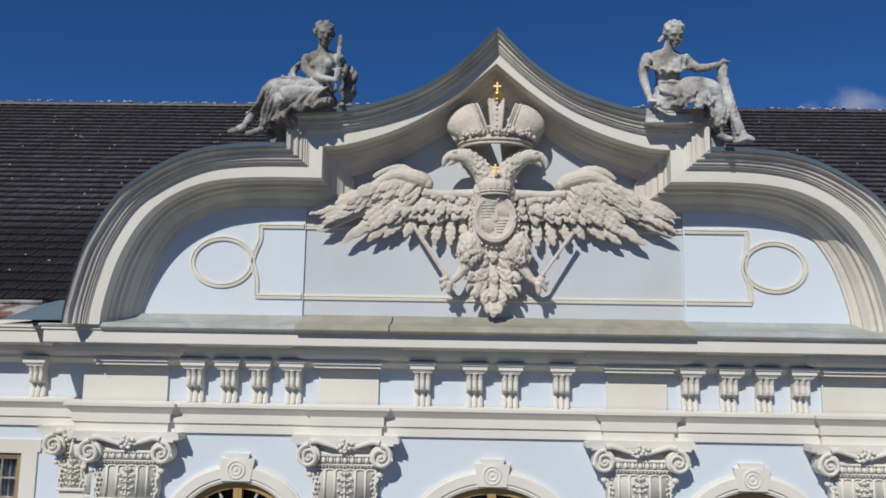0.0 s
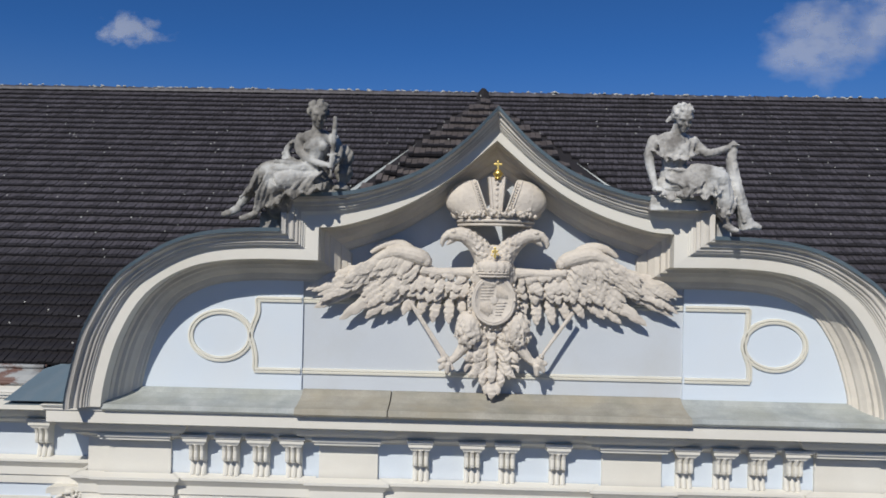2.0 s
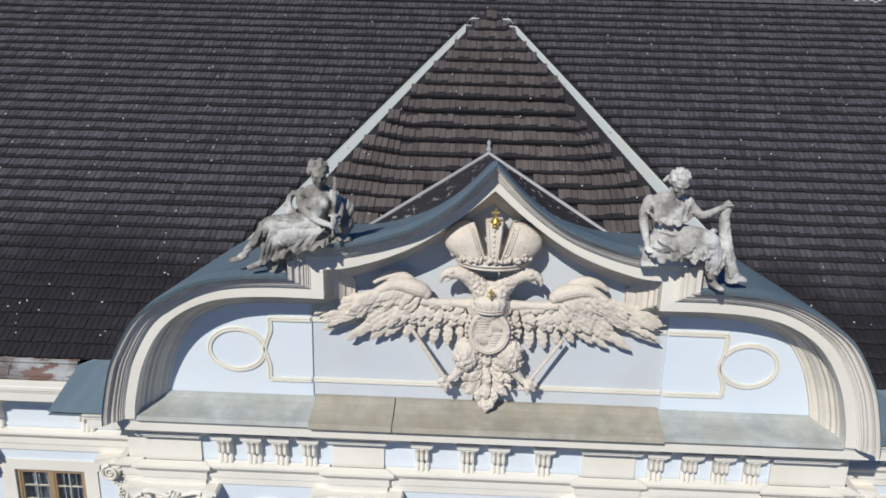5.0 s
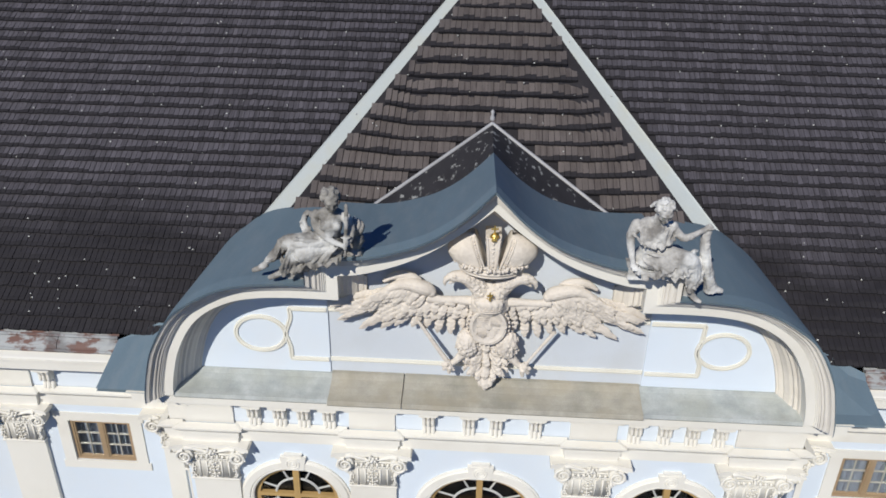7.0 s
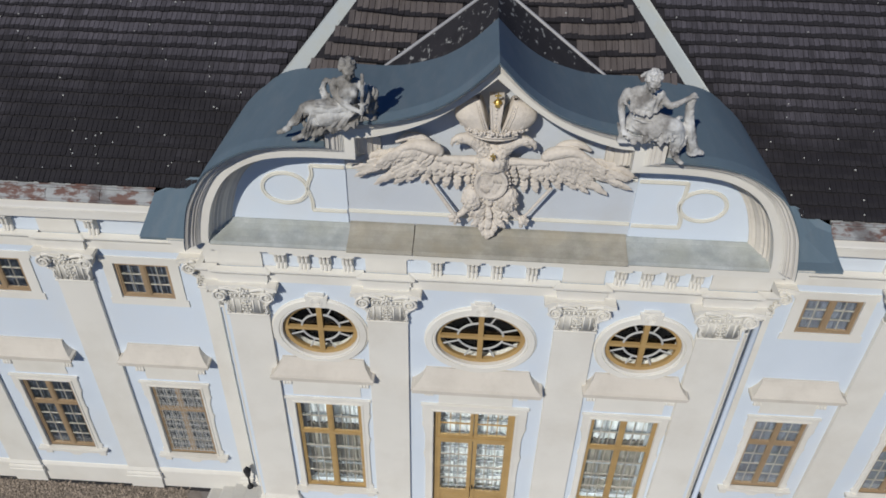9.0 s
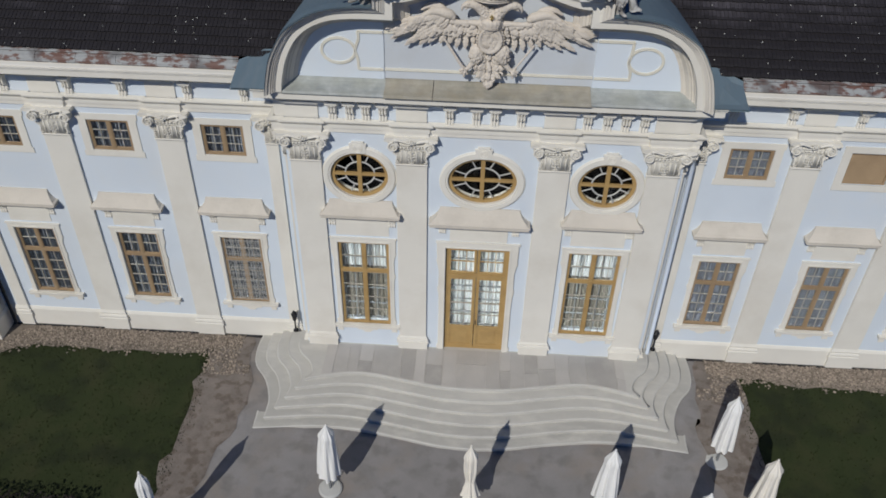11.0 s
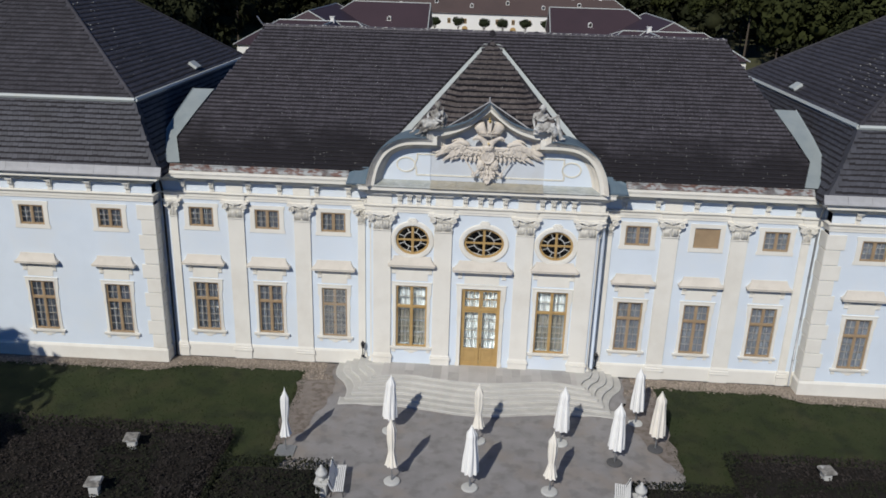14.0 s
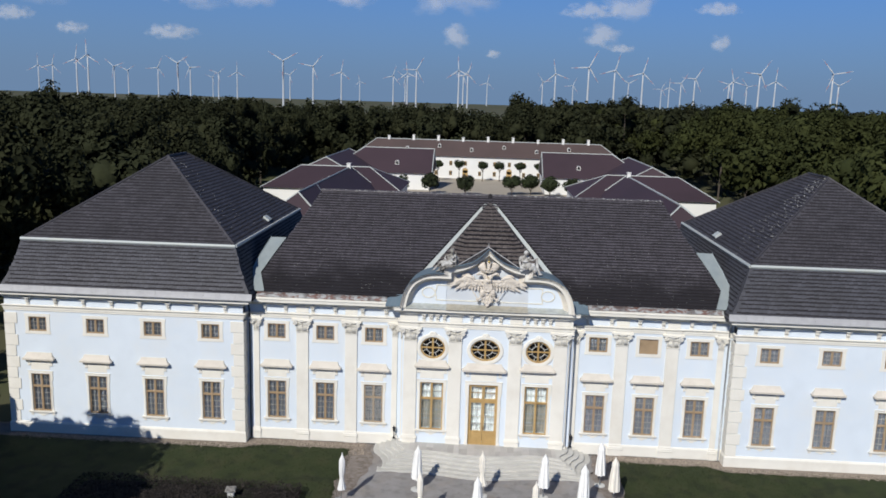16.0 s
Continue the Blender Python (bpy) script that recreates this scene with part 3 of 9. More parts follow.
def bracket_mesh():
    """A scrolled console with three ribs, 0.28 wide and 0.59 high; its back lies at y = 0."""
    bm = bmesh.new()
    outline = [(-0.05, 0.0), (-0.085, 0.015), (-0.10, 0.05), (-0.085, 0.10), (-0.065, 0.17), (-0.05, 0.235), (-0.06, 0.262), (-0.12, 0.268), (-0.165, 0.29), (-0.185, 0.33), (-0.18, 0.38), (-0.175, 0.44), (-0.195, 0.50), (-0.215, 0.54)]
    for k in range(3):
        x0, x1 = -0.125 + k * 0.086, -0.047 + k * 0.086
        xm, proud = (x0 + x1) / 2, 1.12 if k == 1 else 1.0
        rows = []
        for y, z in outline:
            y *= proud
            rows.append([(x0, 0, z), (x0, y * 0.8, z), (x0 + 0.015, y, z), (xm, y - 0.01, z), (x1 - 0.015, y, z), (x1, y * 0.8, z), (x1, 0, z)])
        grid_faces(bm, rows, cap=True)
        ball(bm, (xm, -0.15 * proud, 0.315), (0.040, 0.048, 0.050), sub=1)
        ball(bm, (xm, -0.075 * proud, 0.025), (0.032, 0.03, 0.028), sub=1)
    box(bm, -0.12, 0.12, -0.045, 0, 0.02, 0.54)
    box(bm, -0.145, 0.145, -0.235, 0, 0.54, 0.565)
    box(bm, -0.16, 0.16, -0.25, 0, 0.565, 0.59)
    box(bm, -0.185, 0.185, -0.275, 0, 0.592, 0.655)
    box(bm, -0.205, 0.205, -0.30, 0, 0.657, 0.70)
    return mesh_of("console", bm, CREAM)


CONSOLE = bracket_mesh()


def console(x, y, z, scale=1.0):
    ob = tagged(new("console_bracket", CONSOLE), "cream stucco scroll bracket with two ribs on the frieze", "bracket", "frieze brackets")
    ob.matrix_basis = pose(x, y, z) @ Matrix.Scale(scale, 4)


for x in (-4.56, -4.04, -3.56, -3.05, -1.065, -0.27, 0.27, 1.05, 3.0, 3.58, 4.12, 4.66):
    console(x, YC, 10.345)
for s in (-1, 1):
    for x in (7.45, 9.2, 11.25, 12.95, 15.0, 16.6):
        console(s * x, YW, 10.345)
    for k in range(8):
        console(s * (19.3 + k * 2.15), YP, 10.345)

# ---- pediment ----
INNER = [(0, 15.61), (0.50, 15.18), (1.06, 14.78), (1.61, 14.51), (2.25, 14.31), (2.63, 14.27)], [(2.63, 14.27), (2.63, 13.78)], [(2.63, 13.78), (3.0, 13.785), (3.5, 13.785), (4.06, 13.75), (4.55, 13.645), (5.02, 13.40), (5.36, 13.05), (5.62, 12.56), (5.76, 12.1), (5.83, 11.75), (5.85, 11.52)]
OUTER = [(0, 16.05), (0.504, 15.53), (1.038, 15.145), (1.572, 14.925), (2.197, 14.77), (3.14, 14.725)], [(3.14, 14.725), (3.14, 14.22)], [(3.14, 14.22), (3.377, 14.218), (3.73, 14.205), (4.234, 14.15), (4.697, 14.02), (5.161, 13.77), (5.594, 13.42), (5.977, 12.77), (6.139, 12.27), (6.25, 11.75), (6.27, 11.52)]


def half_line(groups):
    out = []
    for g in groups:
        pts = [Vector((x, z)) for x, z in g]
        pts = spline(pts, 5) if len(pts) > 2 else pts
        out += pts if not out else pts[1:]
    return out


IN_H, OUT_H = half_line(INNER), half_line(OUTER)
IN_L = [Vector((-p.x, p.y)) for p in IN_H[::-1]] + IN_H[1:]
OUT_L = [Vector((-p.x, p.y)) for p in OUT_H[::-1]] + OUT_H[1:]


def pediment_sweep(bm, prof, mat=0):
    """prof: rows of (u, y); u runs from 0 at the inner border to 1 at the outer one."""
    rows = []
    for a, b in zip(IN_L, OUT_L):
        rows.append([((a + (b - a) * u).x, y, max((a + (b - a) * u).y, 11.5)) for u, y in prof])
    grid_faces(bm, rows, mat=mat)


gable = tagged(thing("pediment", "cream stucco curved baroque gable with stepped mouldings", "gable"), kind="structure")
bm = bmesh.new()
pediment_sweep(bm, [(0.0, -0.30), (0.0, -0.575), (0.40, -0.585), (0.40, -0.60), (0.45, -0.605), (0.45, -0.63), (0.50, -0.635)])
part("raking_cornice", bm, CREAM, gable, "cream raking cornice fascia")
bm = bmesh.new()
pediment_sweep(bm, [(0.50, -0.60), (0.50, -0.655), (0.565, -0.66), (0.57, -0.685), (0.60, -0.69), (0.665, -0.695), (0.67, -0.72), (0.70, -0.735), (0.79, -0.742), (0.83, -0.765), (0.86, -0.79), (0.865, -0.82), (0.90, -0.825), (0.985, -0.85), (1.0, -0.85), (1.0, -0.6)])
part("raking_cymatium", bm, CYMA, gable, "dirt-streaked upper mouldings with grooves")
bm = bmesh.new()
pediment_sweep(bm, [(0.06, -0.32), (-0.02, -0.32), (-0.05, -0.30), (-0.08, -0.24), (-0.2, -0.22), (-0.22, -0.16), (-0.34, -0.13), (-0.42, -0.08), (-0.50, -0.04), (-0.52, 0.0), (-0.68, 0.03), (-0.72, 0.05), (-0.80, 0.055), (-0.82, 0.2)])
part("soffit_moulding", bm, CREAM_SOFFIT, gable, "shaded stepped soffit mouldings")
bm = bmesh.new()
pts = [a + (b - a) * 0.5 for a, b in zip(IN_L, OUT_L)]
bm.faces.new([bm.verts.new((p.x, 0.14, p.y)) for p in pts])
bm.faces.new([bm.verts.new((p.x, 0.34, p.y)) for p in pts[::-1]])
part("centre_panel", bm, BLUE_GREY, gable, "pale blue plastered tympanum")
for s in (-1, 1):
    bm = bmesh.new()
    side = [p for p in pts if p.x * s > 2.97]
    side = [Vector((s * 2.97, 11.4)), Vector((s * 2.97, 13.95))] + (side if s > 0 else side[::-1])
    front = [bm.verts.new((p.x, 0.10, p.y)) for p in side]
    back = [bm.verts.new((p.x, 0.16, p.y)) for p in side]
    bm.faces.new(front)
    for i in range(len(side)):
        j = (i + 1) % len(side)
        bm.faces.new((front[i], front[j], back[j], back[i]))
    part("side_panel", bm, BLUE, gable)
    # looped string moulding on the side panel
    bm = bmesh.new()
    prof = [(-0.045, 0.0), (-0.04, -0.03), (-0.012, -0.035), (-0.008, -0.018), (0.008, -0.018), (0.012, -0.035), (0.04, -0.03), (0.045, 0.0)]

    def string(path, closed=False, y=0.10):
        rows = []
        n = len(path)
        for i, p in enumerate(path):
            p = Vector(p)
            q0 = Vector(path[(i - 1) % n] if closed else path[max(i - 1, 0)])
            q1 = Vector(path[(i + 1) % n] if closed else path[min(i + 1, n - 1)])
            d = (q1 - q0).normalized()
            nn = Vector((d.y, -d.x))
            rows.append([(p.x + nn.x * o, y + e, p.y + nn.y * o) for o, e in prof])
        grid_faces(bm, rows, closed_u=closed)

    cx, cz, out_x = (-4.265, 12.565, 3.69) if s < 0 else (4.37, 12.60, 3.965)
    string([(cx + 0.475 * math.cos(k * math.pi / 20), cz + 0.375 * math.sin(k * math.pi / 20)) for k in range(40)], True)
    string([(s * x, z) for x, z in [tuple(v) for v in spline([(2.99, 13.145), (3.3, 13.145), (out_x, 13.145)], 3)] + [tuple(v) for v in spline([(out_x, 13.145), (out_x - 0.01, 12.94), (out_x + (0.06 if s < 0 else -0.03), 12.74), (out_x + (0.10 if s < 0 else -0.07), 12.58), (out_x + (0.06 if s < 0 else -0.04), 12.44), (out_x + 0.02, 12.26), (out_x + 0.02, 12.03)], 5)] + [(3.4, 12.03), (2.99, 12.03)]])
    part("string_moulding", bm, YELLOW, gable, "thin yellowish looped stucco moulding")
bm = bmesh.new()
for z in (12.03, 13.145):
    molding(bm, [(-2.96, 0.14), (2.96, 0.14)], [(0, z - 0.045), (0.03, z - 0.04), (0.035, z - 0.01), (0.018, z), (0.035, z + 0.012), (0.03, z + 0.04), (0, z + 0.045)])
part("string_moulding", bm, YELLOW, gable)

# coved ledge under the tympanum, in slabs
ledge = tagged(thing("pediment_ledge", "grey weathered coved ledge below the gable field", "ledge"), kind="structure")
for a, b, front, lift in ((-5.85, -2.94, -0.55, 0.0), (-2.935, -1.555, -0.60, 0.015), (-1.535, 2.935, -0.60, 0.015), (2.94, 5.85, -0.55, 0.0)):
    bm = bmesh.new()
    prof = [(front + 0.15, 11.46), (front + 0.01, 11.46), (front - 0.01, 11.49), (front + 0.02, 11.555 + lift), (front + 0.2, 11.575 + lift), (front + 0.4, 11.615 + lift), (front + 0.55, 11.665 + lift), (0.06, 11.73 + lift), (0.28, 11.75 + lift)]
    grid_faces(bm, [[(x, y, z) for y, z in prof] for x in (a, (a + b) / 2, b)], cap=True)
    part("slab", bm, LEDGE_WARM if lift else LEDGE, ledge)

def roof_point(x, y, lift=0.0):
    return Vector((x, y, EAVE_Z + (y - EAVE_Y) * SLOPE)) + Vector((0, -SLOPE, 1)).normalized() * lift


# sheet-metal vault behind the gable
bm = bmesh.new()


def vault_point(p, y):
    return (p.x, y, p.y + 0.025 - (0.2 if abs(p.x) < 3.165 else 0.1) * max(y + 0.55, 0))


rows = []
for p in OUT_L:
    fall = 0.2 if abs(p.x) < 3.165 else 0.1
    meet = (p.y + 0.025 - 0.55 * fall - EAVE_Z + SLOPE * EAVE_Y) / (SLOPE + fall) + 0.1
    back = max(min(meet, 2.34 + 0.17 * abs(p.x)), 0.2)
    rows.append([(p.x, -0.855, p.y - 0.03), vault_point(p, -0.88), vault_point(p, -0.55), vault_point(p, max(back / 2, -0.4)), vault_point(p, back)])
grid_faces(bm, rows)
structure("sheet_metal_vault", bm, SHEET, "blue-grey painted sheet-metal roof over the curved gable", "roof", False)
for s in (-1, 1):
    bm = bmesh.new()
    a = [(s * 6.18, 0.95, 12.12), (s * 6.18, -0.56, 11.58), (s * 7.35, -0.54, 11.57), (s * 7.34, 0.3, 11.66), (s * 7.34, 0.62, 11.89), (s * 6.6, 0.95, 12.12)]
    bm.faces.new([bm.verts.new(p) for p in (a if s > 0 else a[::-1])])
    b = [(x, y, z - 0.06) for x, y, z in a]
    bm.faces.new([bm.verts.new(p) for p in (b[::-1] if s > 0 else b)])
    structure("sheet_apron", bm, SHEET, "blue-grey sheet-metal apron where gable and eave meet", "flashing")

# dark lichened saddle between vault and tiles
bm = bmesh.new()
mid = [p for p in OUT_L if abs(p.x) < 2.8]
rows = []
for p in mid:
    near, far = 2.29 + 0.17 * abs(p.x), 5.15 - abs(p.x) * 0.765
    a, b = Vector(vault_point(p, near)) - Vector((0, 0, 0.02)), roof_point(p.x, max(far, near + 0.02), 0.36)
    rows.append([a + (b - a) * k / 3 for k in range(4)])
grid_faces(bm, rows)
structure("saddle_roof", bm, DARK_SHEET, "small dark lichen-spotted saddle roof behind the gable", "roof")
bm = bmesh.new()
for s in (-1, 1):
    pts = [roof_point(p.x, 5.15 - abs(p.x) * 0.765, 0.385) for p in mid if p.x * s >= 0]
    tube(bm, sorted(pts, key=lambda q: abs(q[0])), 0.042, 6)
lathe(bm, [(0.0, 0), (0.06, 0.0), (0.06, 0.1), (0.03, 0.18), (0.05, 0.24), (0.0, 0.3)], 10, (0, 5.15, 15.16))
structure("saddle_flashing", bm, LEAD, "grey metal flashing with a small knob", "flashing", True)

# ---- roofs ----
bm = bmesh.new()
top = [(-17.3, EAVE_Y), (17.3, EAVE_Y), (14.3, RIDGE_Y), (-14.3, RIDGE_Y)]
bm.faces.new([bm.verts.new(roof_point(x, y)) for x, y in top])
bm.faces.new([bm.verts.new(p) for p in ((-14.3, RIDGE_Y, RIDGE_Z), (14.3, RIDGE_Y, RIDGE_Z), (17.3, 19.5, EAVE_Z), (-17.3, 19.5, EAVE_Z))])
for s in (-1, 1):
    f = [(s * 17.3, EAVE_Y, EAVE_Z), (s * 17.3, 19.5, EAVE_Z), (s * 14.3, RIDGE_Y, RIDGE_Z)]
    bm.faces.new([bm.verts.new(p) for p in (f if s > 0 else f[::-1])])
bm.faces.new([bm.verts.new(p) for p in ((-17.3, EAVE_Y, EAVE_Z - 0.02), (-17.3, 19.5, EAVE_Z - 0.02), (17.3, 19.5, EAVE_Z - 0.02), (17.3, EAVE_Y, EAVE_Z - 0.02))])
roof_main = structure("roof_main", bm, TILE_EDGE, "dark weathered clay tile roof with a straight ridge", "roof")

V_TOP, V_RATE = 9.55, 0.67          # the raised triangle of tiles: its apex, and half its width for each metre


def lift_at(y, x=0.0):
    """How far the tiles of the triangle stand off the main slope; they dip towards the saddle."""
    high, low = 0.34 + 0.24 * min(max((y - 3.0) / 4.5, 0), 1), 0.25
    side = min(max((abs(x) / max((V_TOP - y) * V_RATE, 0.1) - 0.6) / 0.3, 0), 1)
    return low + (high - low) * max(side, min(max((y - 4.9) / 1.6, 0), 1))


def in_triangle(x, y):
    return y < V_TOP and abs(x) < (V_TOP - y) * V_RATE


def tile_field(name, origin, u, v, n, lo, hi, span, keep, course, width, thick, mats, parent, curve=None):
    """Courses of overlapping tiles on a slope: origin at the eave, u along it, v up the slope, n outwards."""
    verts, faces, index = [], [], []
    rng = random.Random(len(name) * 7 + int(span[0] * 10))
    rows = int((hi - lo) / course)
    for r in range(rows + 1):
        b = lo + r * course
        off = (r % 2) * width / 2 + rng.uniform(-0.02, 0.02)
        x = span[0] + off
        while x < span[1]:
            if keep(x + width / 2, b + course * 0.5):
                j, k = rng.uniform(-0.006, 0.006), rng.uniform(-0.012, 0.012)
                x0, x1 = x + 0.006, x + width - 0.004
                t0, t1 = thick + rng.uniform(-0.008, 0.008), 0.012
                b0, b1 = b - 0.02 + k, b + course + 0.02
                base = len(verts)
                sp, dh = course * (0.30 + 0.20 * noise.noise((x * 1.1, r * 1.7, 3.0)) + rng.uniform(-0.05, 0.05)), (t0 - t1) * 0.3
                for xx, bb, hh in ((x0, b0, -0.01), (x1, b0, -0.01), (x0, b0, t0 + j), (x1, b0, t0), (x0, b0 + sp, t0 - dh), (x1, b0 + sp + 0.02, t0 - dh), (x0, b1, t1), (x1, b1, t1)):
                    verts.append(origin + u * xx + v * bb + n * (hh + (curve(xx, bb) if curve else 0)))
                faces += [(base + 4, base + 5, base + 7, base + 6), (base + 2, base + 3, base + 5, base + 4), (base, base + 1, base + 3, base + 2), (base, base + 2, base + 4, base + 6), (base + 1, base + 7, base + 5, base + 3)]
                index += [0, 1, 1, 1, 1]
            x += width
    me = bpy.data.meshes.new(name)
    me.from_pydata([tuple(p) for p in verts], [], faces)
    for m in mats:
        me.materials.append(m)
    me.polygons.foreach_set("material_index", index)
    ob = new(name, me)
    ob.parent = parent
    return tagged(ob, kind="stuff")


U = Vector((1, 0, 0))
V = Vector((0, 1, SLOPE)).normalized()
N = Vector((0, -SLOPE, 1)).normalized()
LEN = (RIDGE_Y - EAVE_Y) / V.y
O = Vector((0, EAVE_Y, EAVE_Z))


def on_main(x, b):
    y = EAVE_Y + b * V.y
    return abs(x) < (16.55 + 0.43 * (y - 0.75) if y < 2.3 else 17.27 - 0.37 * (y - 2.3)) and not ((in_triangle(x, y - 0.25) or in_triangle(abs(x) - 0.74, y)) and y > 1.0)


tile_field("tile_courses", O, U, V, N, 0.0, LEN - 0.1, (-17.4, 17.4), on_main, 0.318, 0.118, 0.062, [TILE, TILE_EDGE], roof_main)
bm = bmesh.new()
for k in range(78):
    x = -14.3 + k * 0.367
    rows = []
    for q, r in ((x - 0.02, 0.15), (x + 0.36, 0.125)):
        rows.append([(q, RIDGE_Y + r * 1.15 * math.cos(a * math.pi / 6), RIDGE_Z - 0.02 + r * math.sin(a * math.pi / 6)) for a in range(7)])
    grid_faces(bm, rows, cap=True)
part("ridge_tiles", bm, [TILE], roof_main, "row of half-round ridge tiles with white mortar")["kind"] = "stuff"

# valley flashings of the raised triangle and of the roof ends
bm = bmesh.new()
for s in (-1, 1):
    rows = []
    for k in range(13):
        y = V_TOP + 0.30 if k == 0 else V_TOP + 0.05 - (k - 1) * 0.70
        half = (V_TOP + 0.02 - y) * V_RATE
        rows.append([roof_point(s * max(half + o, 0.001 * q), y, lift) for q, (o, lift) in enumerate(((-0.06, 0.02), (0.30, 0.02), (0.56, 0.025), (0.60, 0.04), (0.605, 0.01)))])
    grid_faces(bm, rows)
structure("valley_flashing", bm, FLASHING, "wide pale grey sheet-metal valley flashing on the tile roof", "flashing")

# white lichen dots on the tiles
rng = random.Random(77)
bm = bmesh.new()
for k in range(520):
    x, y = rng.uniform(-16, 16), EAVE_Y + 9.2 * rng.random() ** 1.2
    if abs(x) < 16.5 - 0.29 * (y - EAVE_Y):
        r = rng.uniform(0.010, 0.026)
        ball(bm, roof_point(x, y, 0.05 if not in_triangle(x, y) else lift_at(y, x) + 0.05), (r, r * 0.8, 0.02), sub=1)
ob = part("lichen", bm, LICHEN, roof_main)
ob["kind"] = "stuff"

# eave gutters
for s in (-1, 1):
    gutter = tagged(thing("eave_gutter", "grey sheet-metal eave gutter with rust patches", "gutter"), kind="structure")
    x, k = 7.35, 0
    while x < 17.0:
        w = min(1.22, 17.1 - x)
        bm = bmesh.new()
        prof = [(0.48, 11.60), (0.46, 11.66), (0.49, 11.73), (0.53, 11.80), (0.64, 11.88), (0.85, 12.0)]
        a, b = sorted((s * (x + 0.006), s * (x + w - 0.006)))
        grid_faces(bm, [[(xx, y, z + 0.004 * (k % 2)) for y, z in prof] for xx in (a, b)], cap=True)
        part("sheet", bm, GUTTER, gutter)
        x, k = x + w, k + 1
    bm = bmesh.new()
    a, b = sorted((s * 7.3, s * 17.1))
    grid_faces(bm, [[(x, y, z) for y, z in ((0.31, 11.52), (0.295, 11.55), (0.33, 11.575), (0.52, 11.63), (0.52, 11.52))] for x in (a, b)], cap=True)
    part("cornice_cap", bm, CREAM, gutter, "cream sloping top of the cornice")
    for yy, zz in ((0.465, 11.675), (0.64, 11.92)):
        bm = bmesh.new()
        a, b = sorted((s * 7.35, s * 17.1))
        tube(bm, [(a, yy, zz), (b, yy, zz)], 0.035, 8)
        part("rim", bm, GUTTER, gutter)

# eave gutters of the pavilions
for s in (-1, 1):
    gutter = tagged(thing("eave_gutter", "pale grey sheet-metal eave gutter of the end pavilion", "gutter"), kind="structure")
    for k in range(16):
        a, b = sorted((s * (17.14 + k * 1.195), s * (17.14 + (k + 1) * 1.195 - 0.012)))
        bm = bmesh.new()
        grid_faces(bm, [[(x, y, z + 0.004 * (k % 2)) for y, z in ((-0.64, 11.46), (-0.72, 11.50), (-0.73, 11.56), (-0.70, 11.62), (-0.62, 11.76), (-0.53, 11.98), (-0.50, 12.0))] for x in (a, b)], cap=True)
        part("sheet", bm, LEAD, gutter)
    bm = bmesh.new()
    tube(bm, [(s * 17.14, -0.735, 11.57), (s * 36.26, -0.735, 11.57)], 0.035, 8)
    part("rim", bm, LEAD, gutter)

# white mortar and lichen along the ridge, and a leaning rod at its end
bm = bmesh.new()
for k in range(260):
    x, r = rng.uniform(-14.2, 14.2), rng.uniform(0.015, 0.05)
    ball(bm, (x, RIDGE_Y - rng.uniform(0.0, 0.14), RIDGE_Z + 0.10 + rng.uniform(-0.05, 0.03)), (r * 1.6, r, r * 0.7), sub=1)
part("ridge_mortar", bm, LICHEN, roof_main, "white mortar specks")["kind"] = "stuff"
bm = bmesh.new()
tube(bm, [(-14.35, RIDGE_Y, RIDGE_Z), (-14.75, RIDGE_Y, RIDGE_Z + 0.55)], 0.035, 6)
tagged(part("ridge_rod", bm, STEEL), "short leaning metal rod at the end of the ridge", "rod")
FLASHING_GREY = material("grey_green_flashing", (0.26, 0.295, 0.30), 0.55, 0.1, 1.2, 25, 0.04, (0.18, 0.22, 0.24), 0.5, 0.8, spec=0.4)

